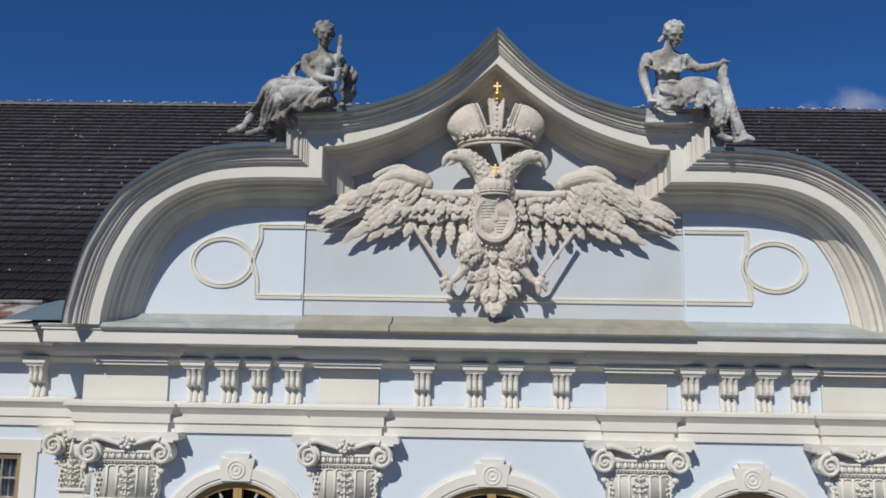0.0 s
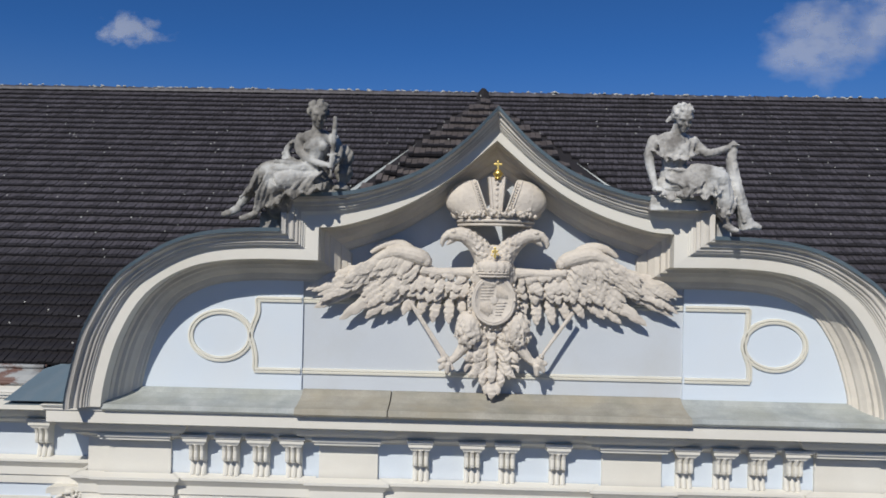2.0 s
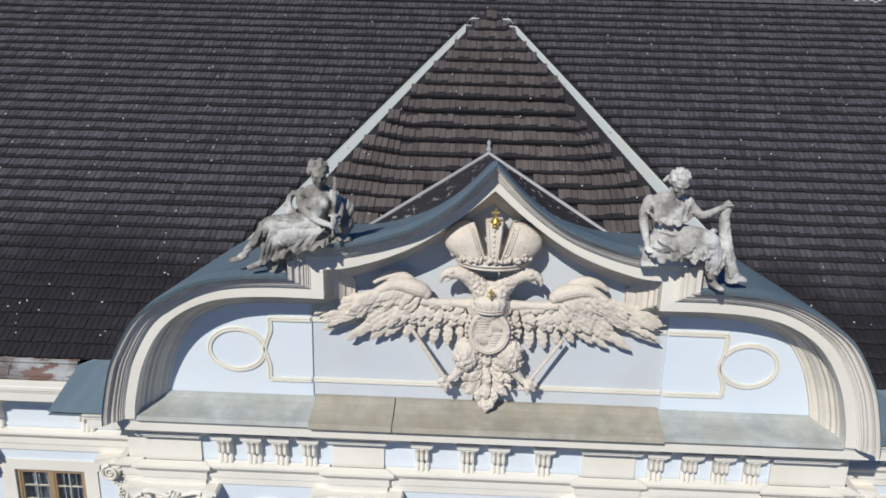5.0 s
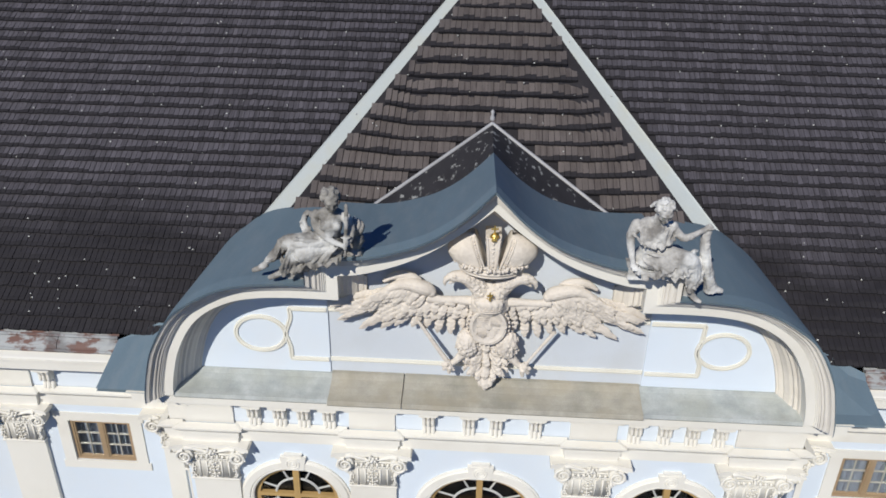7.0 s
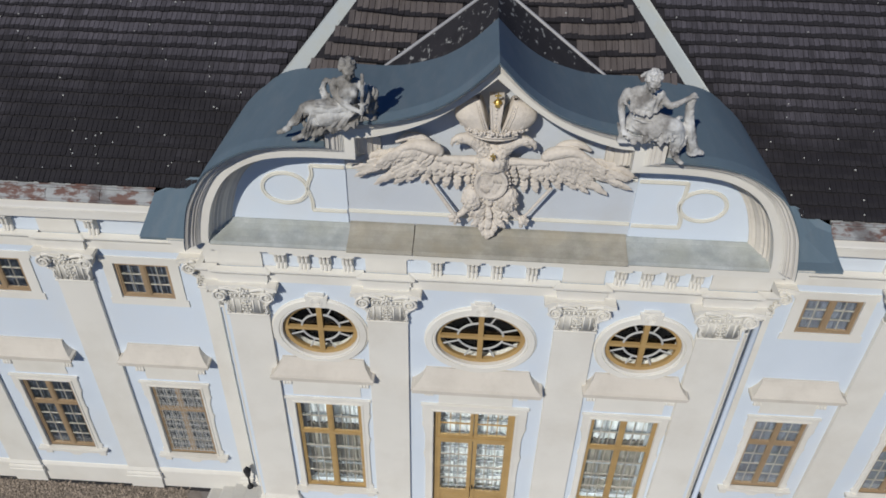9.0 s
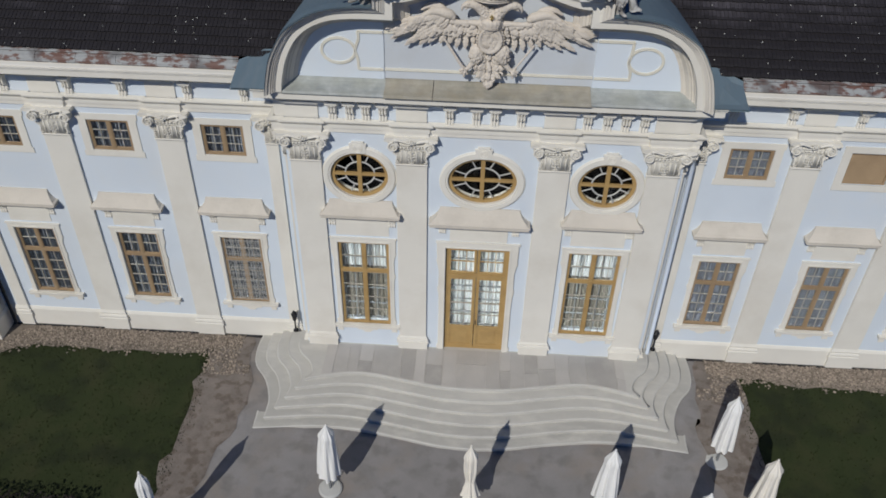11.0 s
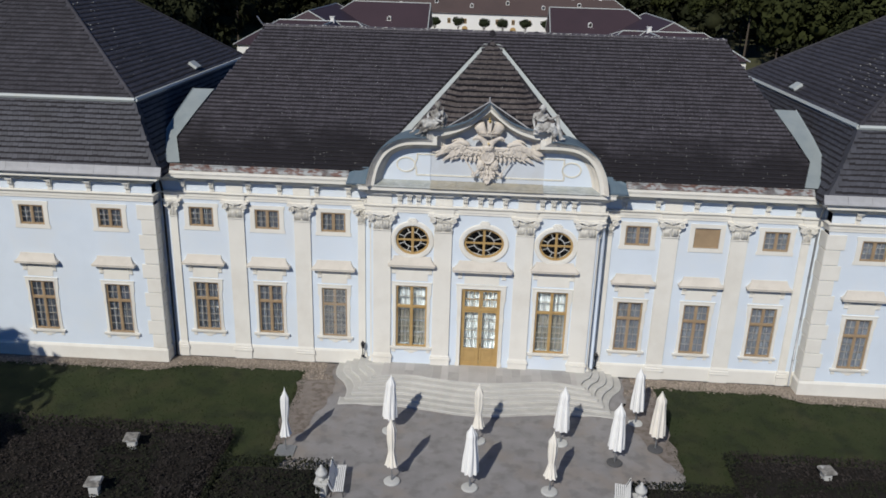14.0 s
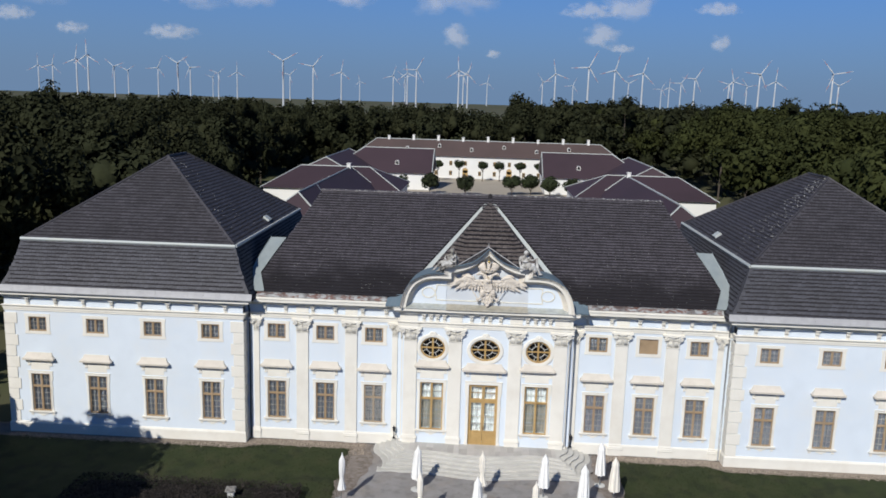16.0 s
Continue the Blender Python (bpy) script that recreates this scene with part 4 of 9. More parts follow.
# end pavilions
for s, nm in ((-1, "west"), (1, "east")):
    bm = bmesh.new()
    cx, ax, bx = s * 26.7, 9.6, 8.0          # centre, half width at the eave, half width at the break
    fy, by, fr = -0.66, 22.6, 0.76
    prof = [(0.0, 11.55), (0.12, 11.75), (0.30, 12.1), (0.62, 12.7), (0.95, 13.5), (1.22, 14.3), (1.5, 15.3)]
    loop = lambda d, z: [(cx - ax + d, fy + d * fr, z), (cx + ax - d, fy + d * fr, z), (cx + ax - d, by - d, z), (cx - ax + d, by - d, z)]
    grid_faces(bm, [loop(d, z) for d, z in prof], closed_v=True)
    d, z = prof[-1]
    grid_faces(bm, [loop(d, z), [(cx - 0.001, 8.7, 21.1), (cx + 0.001, 8.7, 21.1), (cx + 0.001, 12.7, 21.1), (cx - 0.001, 12.7, 21.1)]], closed_v=True)
    bm.faces.new([bm.verts.new(p) for p in loop(0.0, 11.5)[::-1]])
    bmesh.ops.recalc_face_normals(bm, faces=bm.faces)
    pav = structure("roof_pavilion_" + nm, bm, SLATE, "dark grey two-stage hipped tile roof of the end pavilion", "roof")
    # lower stage, straight courses on the concave front and inner side
    for side in ("front", "inner"):
        for i in range(len(prof) - 1):
            (d0, z0), (d1, z1) = prof[i], prof[i + 1]
            if side == "front":
                o, uu = Vector((cx, fy + d0 * fr, z0)), Vector((1, 0, 0))
                vv, half0, half1 = Vector((0, (d1 - d0) * fr, z1 - z0)), ax - d0, ax - d1
            else:
                o, uu = Vector((cx - s * (ax - d0), (fy + by) / 2, z0)), Vector((0, -s, 0))
                vv, half0, half1 = Vector((s * (d1 - d0), 0, z1 - z0)), (by - fy) / 2 - d0, (by - fy) / 2 - d1
            ln = vv.length
            vv = vv.normalized()
            nn = uu.cross(vv).normalized()
            tile_field("tile_courses", o, uu, vv, nn, 0.0, ln - 0.02, (-12, 12), lambda x, b: abs(x) < half0 + (half1 - half0) * b / ln - 0.1, max(ln / max(round(ln / 0.29), 1), 0.1), 0.3, 0.034, [SLATE, TILE_EDGE], pav)
    d = prof[-1][0]
    for o, uu, rise, half, top in ((Vector((cx, fy + d * fr, 15.33)), Vector((1, 0, 0)), Vector((0, 8.7 - fy - d * fr, 5.77)), ax - d, 0.0),
                                   (Vector((cx - s * (ax - d), 10.7, 15.33)), Vector((0, -s, 0)), Vector((s * (ax - d), 0, 5.77)), (by - fy) / 2 - d, 2.0)):
        ln = rise.length
        vv = rise.normalized()
        nn = uu.cross(vv).normalized()
        tile_field("tile_courses", o, uu, vv, nn, 0.05, ln - 0.1, (-12, 12), lambda x, b: abs(x) < half + (top - half) * b / ln - 0.1, 0.345, 0.25, 0.035, [TILE_PAV, TILE_EDGE], pav)
    bm = bmesh.new()
    e = loop(d, 15.33)
    for i in range(4):
        tube(bm, [e[i], e[(i + 1) % 4]], 0.13, 6)
    part("break_flashing", bm, FLASHING, pav, "pale metal strip along the roof break")
    bm = bmesh.new()
    for i, q in enumerate(((cx, 8.7, 21.15), (cx, 8.7, 21.15), (cx, 12.7, 21.15), (cx, 12.7, 21.15))):
        tube(bm, [e[i], q], 0.09, 6)
    tube(bm, [(cx, 8.7, 21.15), (cx, 12.7, 21.15)], 0.1, 6)
    part("hip_tiles", bm, TILE_PAV, pav)
    bm = bmesh.new()
    for k in range(170 if s > 0 else 40):
        f, g = rng.random() ** 0.8, rng.uniform(-1, 1)
        r = rng.uniform(0.012, 0.042)
        x = s * (18.65 + 8.0 * f)
        y = 10.7 - (10.1 - 8.1 * f) * (0.25 + 0.75 * abs(g))
        ball(bm, (x, y, 15.38 + 5.75 * f), (r, r * 1.2, 0.03), sub=1)
    part("lichen", bm, LICHEN, pav)["kind"] = "stuff"
    bm = bmesh.new()
    soft_box(bm, -0.3, 0.3, -0.45, 0.45, 0.0, 0.18, 0.02)
    hatch = part("roof_hatch", bm, FLASHING, pav, "pale metal roof hatch")
    hatch.matrix_basis = pose(s * 19.2, 11.25, 15.78, 0, s * -35.5, 0)
    bm = bmesh.new()
    molding(bm, pav_path(s), [(0.58, 11.53), (0.66, 11.55), (0.66, 11.62), (0.3, 11.80), (0.2, 11.55)])
    part("gutter", bm, GUTTER, pav, "rust-stained sheet gutter")
    bm = bmesh.new()
    rows = [[(s * x, y, EAVE_Z + SLOPE * (y - EAVE_Y) + dz) for x, dz in ((b, 0.06), (b - 0.06, 0.0), (a, 0.02), (a - 0.03, 0.08))] for a, b, y in ((16.6, 17.3, 0.72), (17.25, 18.05, 2.25), (16.7, 17.75, 3.9), (16.05, 17.3, 5.6))]
    grid_faces(bm, [[Vector(p) + Vector((0, -0.02, 0.07)) for p in (r if s < 0 else r[::-1])] for r in rows])
    structure("end_flashing", bm, FLASHING_GREY, "pale grey sheet flashing where roof and pavilion meet", "flashing")


# ---- windows ----
count = [0]


def rect_frame(bm, w, h, t, y0, y1, x=0.0, z=0.0, mat=0):
    """Four bars round an opening w x h that stands at x (its middle), z (its foot)."""
    for a, b, c, d in ((-w / 2, -w / 2 + t, 0, h), (w / 2 - t, w / 2, 0, h), (-w / 2 + t, w / 2 - t, 0, t), (-w / 2 + t, w / 2 - t, h - t, h)):
        box(bm, x + a, x + b, y0, y1, z + c, z + d, mat)


PANES = {}


def pane(parent, x, z, w, h, y):
    key = (round(w, 3), round(h, 3))
    if key not in PANES:
        bm = bmesh.new()
        box(bm, -w / 2, w / 2, -0.004, 0.004, 0, h)
        PANES[key] = mesh_of("pane", bm, GLASS)
    ob = piece("pane", PANES[key], parent, pose(x, y, z))
    ob.visible_shadow = False


def casements(root, w, h, transom, lower, upper, y, wood, t=0.06, cols=2):
    """A two-leaf window: frame, mullion, transom and glazing bars, and single panes."""
    bm = bmesh.new()
    rect_frame(bm, w, h, t, y - 0.05, y + 0.07)
    part("window_frame", bm, wood, root)
    bm = bmesh.new()
    box(bm, -0.045, 0.045, y - 0.045, y + 0.06, t, h - t)
    part("mullion", bm, wood, root)
    fields = [(t, h - t, lower)]
    if transom:
        bm = bmesh.new()
        box(bm, -w / 2 + t, w / 2 - t, y - 0.055, y + 0.06, transom - 0.05, transom + 0.05)
        part("transom", bm, wood, root)
        fields = [(t, transom - 0.05, lower), (transom + 0.05, h - t, upper)]
    bm, bars = bmesh.new(), bmesh.new()
    for side in (-1, 1):
        a, b = sorted((side * 0.045, side * (w / 2 - t)))
        for lo, hi, n in fields:
            rect_frame(bm, b - a - 0.002, hi - lo - 0.002, 0.034, y - 0.03, y + 0.03, (a + b) / 2, lo + 0.001)
            ia, ib, il, ih = a + 0.034, b - 0.034, lo + 0.034, hi - 0.034
            for c in range(1, cols):
                xx = ia + (ib - ia) * c / cols
                box(bars, xx - 0.009, xx + 0.009, y - 0.012, y + 0.032, il, ih)
            for k in range(1, n):
                z = il + (ih - il) * k / n
                box(bars, ia, ib, y - 0.014, y + 0.03, z - 0.011, z + 0.011)
            for k in range(n):
                for c in range(cols):
                    pw, ph = (ib - ia) / cols, (ih - il) / n
                    pane(root, ia + (c + 0.5) * pw, il + k * ph + 0.011, pw - 0.014, ph - 0.018, y + 0.012)
    part("leaf_frame", bm, wood, root)
    part("glazing_bars", bars, BAR, root, "thin pale glazing bars")


def surround(bm, w, h, width, out, ear=0.08, drop=0.0):
    """A stucco border round an opening: a raised inner fillet, a scrolled outer edge, ears at the upper corners."""
    edge = [(-drop, 0.0), (0.10, 0.04), (0.17, 0.05), (0.24, 0.0), (h * 0.45, -0.015), (h * 0.56, 0.0), (h * 0.62, 0.045), (h * 0.65, 0.01), (h * 0.78, 0.0), (h * 0.84, ear * 0.5), (h * 0.88, ear * 1.15), (h * 0.92, ear * 0.8), (h * 0.94, ear), (h + width, ear)]
    for s in (-1, 1):
        rows = []
        for z, o in edge:
            pts = [(w / 2, 0.0), (w / 2, -out), (w / 2 + width + o - 0.02, -out), (w / 2 + width + o, -out * 0.7), (w / 2 + width + o, 0.0)]
            rows.append([(s * x, y, z) for x, y in pts])
        grid_faces(bm, rows if s < 0 else [r[::-1] for r in rows], cap=True)
        a, b = sorted((s * (w / 2 + 0.012), s * (w / 2 + 0.06)))
        box(bm, a, b, -out - 0.022, -out + 0.004, -drop, h + 0.06)
    box(bm, -w / 2 + 0.001, w / 2 - 0.001, -out, 0.0, h, h + width)
    box(bm, -w / 2 - 0.06, w / 2 + 0.06, -out - 0.02, -out + 0.004, h + 0.012, h + 0.058)
    box(bm, -w / 2 - width - ear - 0.03, w / 2 + width + ear + 0.03, -out - 0.03, 0, h + width, h + width + 0.045)


def hood(bm, half, depth, z, height):
    rows = []
    for f, d, k in ((1.0, 1.0, -0.10), (1.0, 1.0, 0.06), (1.02, 1.05, 0.08), (1.02, 1.05, 0.16), (0.97, 0.9, 0.22), (0.90, 0.66, 0.42), (0.84, 0.40, 0.66), (0.81, 0.22, 0.88), (0.80, 0.14, 1.0)):
        x, y, zz = half * f, -depth * d, z + height * k
        rows.append([(-x, 0, zz), (-x, y, zz), (x, y, zz), (x, 0, zz)])
    grid_faces(bm, rows, cap=True)


def hood_console():
    """A ribbed bracket below a hood, with a scroll at its head and a drop at its foot."""
    bm = bmesh.new()
    outline = [(-0.04, 0), (-0.07, 0.02), (-0.07, 0.07), (-0.05, 0.12), (-0.055, 0.22), (-0.09, 0.28), (-0.15, 0.34), (-0.17, 0.40), (-0.16, 0.45), (-0.19, 0.50)]
    for k in range(3):
        x0 = -0.115 + k * 0.08
        rows = [[(x0, 0, z), (x0, y * 0.8, z), (x0 + 0.015, y, z), (x0 + 0.055, y, z), (x0 + 0.07, y * 0.8, z), (x0 + 0.07, 0, z)] for y, z in outline]
        grid_faces(bm, rows, cap=True)
        ball(bm, (x0 + 0.035, -0.135, 0.37), (0.034, 0.05, 0.05), sub=1)
    box(bm, -0.105, 0.105, -0.03, 0, 0.02, 0.5)
    return mesh_of("hood_console", bm, CREAM)


HOOD_CONSOLE = hood_console()


def tall_window(w, h, hood_z, hood_h, half, depth, wood, curtain, front=False):
    root = thing("window_1", "tall ochre-framed casement window under a cream hood", "window")
    root["kind"] = "structure"
    casements(root, w, h, h * 0.66, 4, 2, 0.07, wood, cols=2 if w < 1.5 else 3)
    bm = bmesh.new()
    surround(bm, w, h, 0.17, 0.05, 0.07, 0.0)
    part("surround", bm, CREAM, root, "cream stucco border with ears")
    bm = bmesh.new()
    hood(bm, half, depth, hood_z, hood_h)
    part("hood", bm, HOOD, root, "cream hood with a hollow-sided roof")
    for s in (-1, 1):
        piece("console", HOOD_CONSOLE, root, pose(s * (w / 2 + 0.13), 0, hood_z - 0.56))
    bm = bmesh.new()
    box(bm, -w / 2 - 0.02, w / 2 + 0.02, -0.02, 0.0, h + 0.3, hood_z - 0.06)
    part("frieze_panel", bm, CREAM, root)
    bm = bmesh.new()
    rows = []
    for f, z in ((0.10, -0.16), (0.13, -0.14), (0.14, -0.08), (0.17, -0.05), (0.17, 0.0)):
        x = w / 2 + 0.26 + f * 0.4
        rows.append([(-x, 0.06, z), (-x, -f, z), (x, -f, z), (x, 0.06, z)])
    grid_faces(bm, rows, cap=True)
    part("sill", bm, CREAM, root, "cream moulded sill")
    bm = bmesh.new()
    for s in (-1, 1):
        soft_box(bm, s * (w / 2 + 0.12) - 0.1, s * (w / 2 + 0.12) + 0.1, -0.05, 0, -0.36, -0.16, 0.02)
    outline = [(-0.42, -0.16), (-0.36, -0.28), (-0.2, -0.30), (-0.1, -0.40), (0.1, -0.40), (0.2, -0.30), (0.36, -0.28), (0.42, -0.16)]
    grid_faces(bm, [[(x, -0.04, z) for x, z in outline], [(x, 0, z) for x, z in outline]], closed_v=True)
    bm.faces.new([bm.verts.new((x, -0.04, z)) for x, z in outline])
    part("apron", bm, CREAM, root, "shaped stucco apron below the sill")
    if front:
        inner_sash(root, w, 0.1, h - 0.1, 0.24, 5)
        drape(root, w, h, CURTAIN_WHITE, 0.42, -0.02, h * 0.63)
        drape(root, w, h, CURTAIN_DOOR, 0.46, h * 0.63, h + 0.02)
    else:
        drape(root, w, h, curtain)
    return root


def drape(root, w, h, mat, y=0.17, z0=-0.02, z1=None):
    """Two curtains that meet in the middle, hung in uneven folds."""
    z1 = h + 0.02 if z1 is None else z1
    for a, b in ((-w * 0.49, -w * 0.012), (w * 0.012, w * 0.49)):
        bm = bmesh.new()
        n = 30
        grid_faces(bm, [[(a + (b - a) * k / n, y + 0.035 * math.sin(k * 1.5 + a) + 0.02 * math.sin(k * 3.7), z) for k in range(n + 1)] for z in (z0, (z0 + z1) / 2, z1)])
        part("curtain", bm, mat, root)


def inner_sash(root, w, z0, z1, y, rows):
    """Pale bars of the second window behind the outer panes."""
    bm = bmesh.new()
    for k in range(5):
        x = -w / 2 + 0.10 + k * (w - 0.2) / 4
        t = 0.045 if k in (0, 2, 4) else 0.016
        box(bm, x - t, x + t, y, y + 0.05, z0, z1)
    for k in range(rows + 1):
        z = z0 + k * (z1 - z0) / rows
        box(bm, -w / 2 + 0.06, w / 2 - 0.06, y - 0.004, y + 0.046, z - 0.022, z + 0.022)
    part("inner_sash", bm, INNER_SASH, root, "pale grey inner window bars")


def small_window(w, h, wood):
    root = thing("window_1", "small ochre-framed upper window in a cream border", "window")
    root["kind"] = "structure"
    casements(root, w, h, 0, 3, 0, 0.07, wood, 0.065)
    bm = bmesh.new()
    for x0, x1, z0, z1 in ((-w / 2 - 0.26, -w / 2, -0.22, h + 0.22), (w / 2, w / 2 + 0.26, -0.22, h + 0.22), (-w / 2, w / 2, h, h + 0.22), (-w / 2, w / 2, -0.22, 0)):
        box(bm, x0, x1, -0.035, 0, z0, z1)
    for s in (-1, 1):
        for z in (-0.22, h + 0.02):
            a, b = sorted((s * (w / 2 + 0.26), s * (w / 2 + 0.31)))
            box(bm, a, b, -0.035, 0, z, z + 0.2)
    part("surround", bm, CREAM, root, "flat cream border with ears")
    drape(root, w, h, CURTAIN)
    return root


def place_window(proto, x, y, z):
    count[0] += 1
    if proto.get("used"):
        ob = copy_thing(proto, pose(x, y, z))
    else:
        proto["used"] = 1
        proto.matrix_basis = pose(x, y, z)
        ob = proto
    ob.name = "window_%d" % count[0]
    return ob


low = tall_window(LOW_W, LOW[1] - LOW[0], 4.17, 0.5, 1.2, 0.34, WOOD_GREY, CURTAIN)
upp = small_window(UP_W, UP[1] - UP[0], WOOD_GREY)
frt = tall_window(FRONT_W, FRONT[1] - FRONT[0], 4.98, 0.48, 1.27, 0.38, WOOD, CURTAIN_WHITE, True)
for s in (-1, 1):
    for x in WING_X:
        place_window(low, s * x, YW, LOW[0])
        if (s, x) != (1, WING_X[1]):
            place_window(upp, s * x, YW, UP[0])
    for x in PAV_X:
        place_window(low, s * x, YP, LOW[0])
        place_window(upp, s * x, YP, UP[0])
for x in FRONT_X:
    place_window(frt, x, YC, FRONT[0])

# closed louvred shutter in one upper opening
count[0] += 1
sh = tagged(thing("window_%d" % count[0], "upper opening closed by a brown louvred wooden shutter", "window", "", pose(WING_X[1], YW, UP[0])), kind="structure")
bm = bmesh.new()
rect_frame(bm, UP_W, UP[1] - UP[0], 0.06, 0.05, 0.13)
part("shutter_frame", bm, WOOD_GREY, sh)
bm = bmesh.new()
grid_faces(bm, [[(-0.625, 0.05, 0), (0.625, 0.05, 0)], [(-0.625, 0.1, 0.075), (0.625, 0.1, 0.075)], [(-0.625, 0.115, 0.07), (0.625, 0.115, 0.07)]])
SLAT = mesh_of("slat", bm, WOOD_GREY)
for k in range(14):
    piece("slat", SLAT, sh, pose(0, 0.02, 0.06 + k * 0.073))
bm = bmesh.new()
for x0, x1, z0, z1 in ((-0.94, -0.685, -0.22, 1.38), (0.685, 0.94, -0.22, 1.38), (-0.685, 0.685, 1.16, 1.38), (-0.685, 0.685, -0.22, 0)):
    box(bm, x0, x1, -0.035, 0, z0, z1)
part("surround", bm, CREAM, sh)

# wrought-iron grille in one lower opening
bm = bmesh.new()
for k in range(7):
    x = -0.54 + k * 0.18
    tube(bm, [(x, 0, 0.03), (x, 0, 2.78)], 0.011, 5)
for k in range(10):
    z = 0.1 + k * 0.28
    tube(bm, [(-0.6, 0, z), (0.6, 0, z)], 0.011, 5)
for i in range(6):
    for k in range(9):
        cx, cz = -0.45 + i * 0.18, 0.24 + k * 0.28
        for d in (1, -1):
            pts = [(cx + 0.07 * (1 - a / 14) * math.cos(a * 0.55) * d, -0.01, cz + d * 0.065 + 0.06 * (1 - a / 14) * math.sin(a * 0.55)) for a in range(12)]
            tube(bm, pts, 0.009, 4)
grille = tagged(part("window_grille", bm, material("pale_grey_iron", (0.42, 0.42, 0.40), 0.6, 0.1, 3, 40, 0.05), None), "pale wrought-iron scroll grille before a ground-floor window", "grille")
grille.matrix_basis = pose(-WING_X[0], YW + 0.03, LOW[0]) @ Matrix.Diagonal((1.12, 1, 1.075, 1))


def oval_window(x, z, a, b, mid):
    count[0] += 1
    root = tagged(thing("window_%d" % count[0], "oval window with ochre cross bars in a cream ring", "window", "", pose(x, YC, z)), kind="structure")

    def ring(bm, prof, n=44):
        grid_faces(bm, [[((a + o) * math.cos(2 * math.pi * k / n), y, (b + o) * math.sin(2 * math.pi * k / n)) for o, y in prof] for k in range(n)], closed_u=True)

    bm = bmesh.new()
    ring(bm, [(-0.02, 0.2), (-0.02, -0.05), (0.02, -0.07), (0.05, -0.05), (0.06, -0.085), (0.2, -0.085), (0.22, -0.05), (0.25, -0.04), (0.25, 0)])
    part("surround", bm, CREAM, root, "moulded cream stucco ring")
    bm = bmesh.new()
    ring(bm, [(-0.13, 0.16), (-0.13, 0.06), (-0.03, 0.05), (-0.01, 0.08), (-0.01, 0.16)])
    part("window_frame", bm, WOOD, root)
    bm = bmesh.new()
    box(bm, -0.065, 0.065, 0.05, 0.15, -b + 0.06, b - 0.06)
    box(bm, -0.012, 0.012, 0.042, 0.05, -b + 0.08, b - 0.08)
    box(bm, -a + 0.06, -0.067, 0.055, 0.15, -0.045, 0.045)
    box(bm, 0.067, a - 0.06, 0.055, 0.15, -0.045, 0.045)
    part("cross_bar", bm, WOOD, root)
    bm = bmesh.new()
    f = 0.50
    n = 36
    tube(bm, [((a * f) * math.cos(2 * math.pi * k / n), 0.12, (b * f) * math.sin(2 * math.pi * k / n)) for k in range(n + 1)], 0.028, 6)
    for k in range(8):
        ang = math.pi / 8 + k * math.pi / 4
        c, s = math.cos(ang), math.sin(ang)
        tube(bm, [(a * f * c, 0.12, b * f * s), (a * 0.95 * c, 0.12, b * 0.95 * s)], 0.022, 6)
    part("star_bars", bm, CONCRETE, root, "pale curved glazing bars")
    bm = bmesh.new()
    bm.faces.new([bm.verts.new(((a - 0.05) * math.cos(2 * math.pi * k / n), 0.17, (b - 0.05) * math.sin(2 * math.pi * k / n))) for k in range(n)])
    part("pane", bm, GLASS, root).visible_shadow = False
    bm = bmesh.new()
    for hw0, hw1, z0, z1, y in ((0.22, 0.27, b + 0.0, b + 0.33, 0.098), (0.17, 0.19, b + 0.33, b + 0.40, 0.08)):
        grid_faces(bm, [[(-hw0, 0, z0), (-hw0, -y, z0), (hw0, -y, z0), (hw0, 0, z0)], [(-hw1, 0, z1), (-hw1, -y, z1), (hw1, -y, z1), (hw1, 0, z1)]], cap=True)
    part("keystone", bm, CREAM, root, "cream keystone with a rosette")
    bm = bmesh.new()
    for r in (0.13, 0.075):
        pts = [(r * math.cos(k * math.pi / 8), -0.10, b + 0.17 + r * math.sin(k * math.pi / 8)) for k in range(17)]
        tube(bm, pts, 0.018, 6)
    ball(bm, (0, -0.10, b + 0.17), (0.035, 0.02, 0.035), sub=1)
    part("rosette", bm, CREAM, root)
    # deep splayed niche with a pale sill behind the pane
    bm = bmesh.new()
    grid_faces(bm, [[((a - 0.02) * math.cos(2 * math.pi * k / n), 0.3, (b - 0.02) * math.sin(2 * math.pi * k / n)) for k in range(n)], [((a - 0.08) * math.cos(2 * math.pi * k / n), 0.52, (b - 0.08) * math.sin(2 * math.pi * k / n)) for k in range(n)]], closed_v=True)
    part("niche", bm, CREAM, root)


for x in FRONT_X:
    oval_window(x, 8.37, 0.93, 0.85, False)
oval_window(0.01, 8.35, 1.10, 0.86, True)

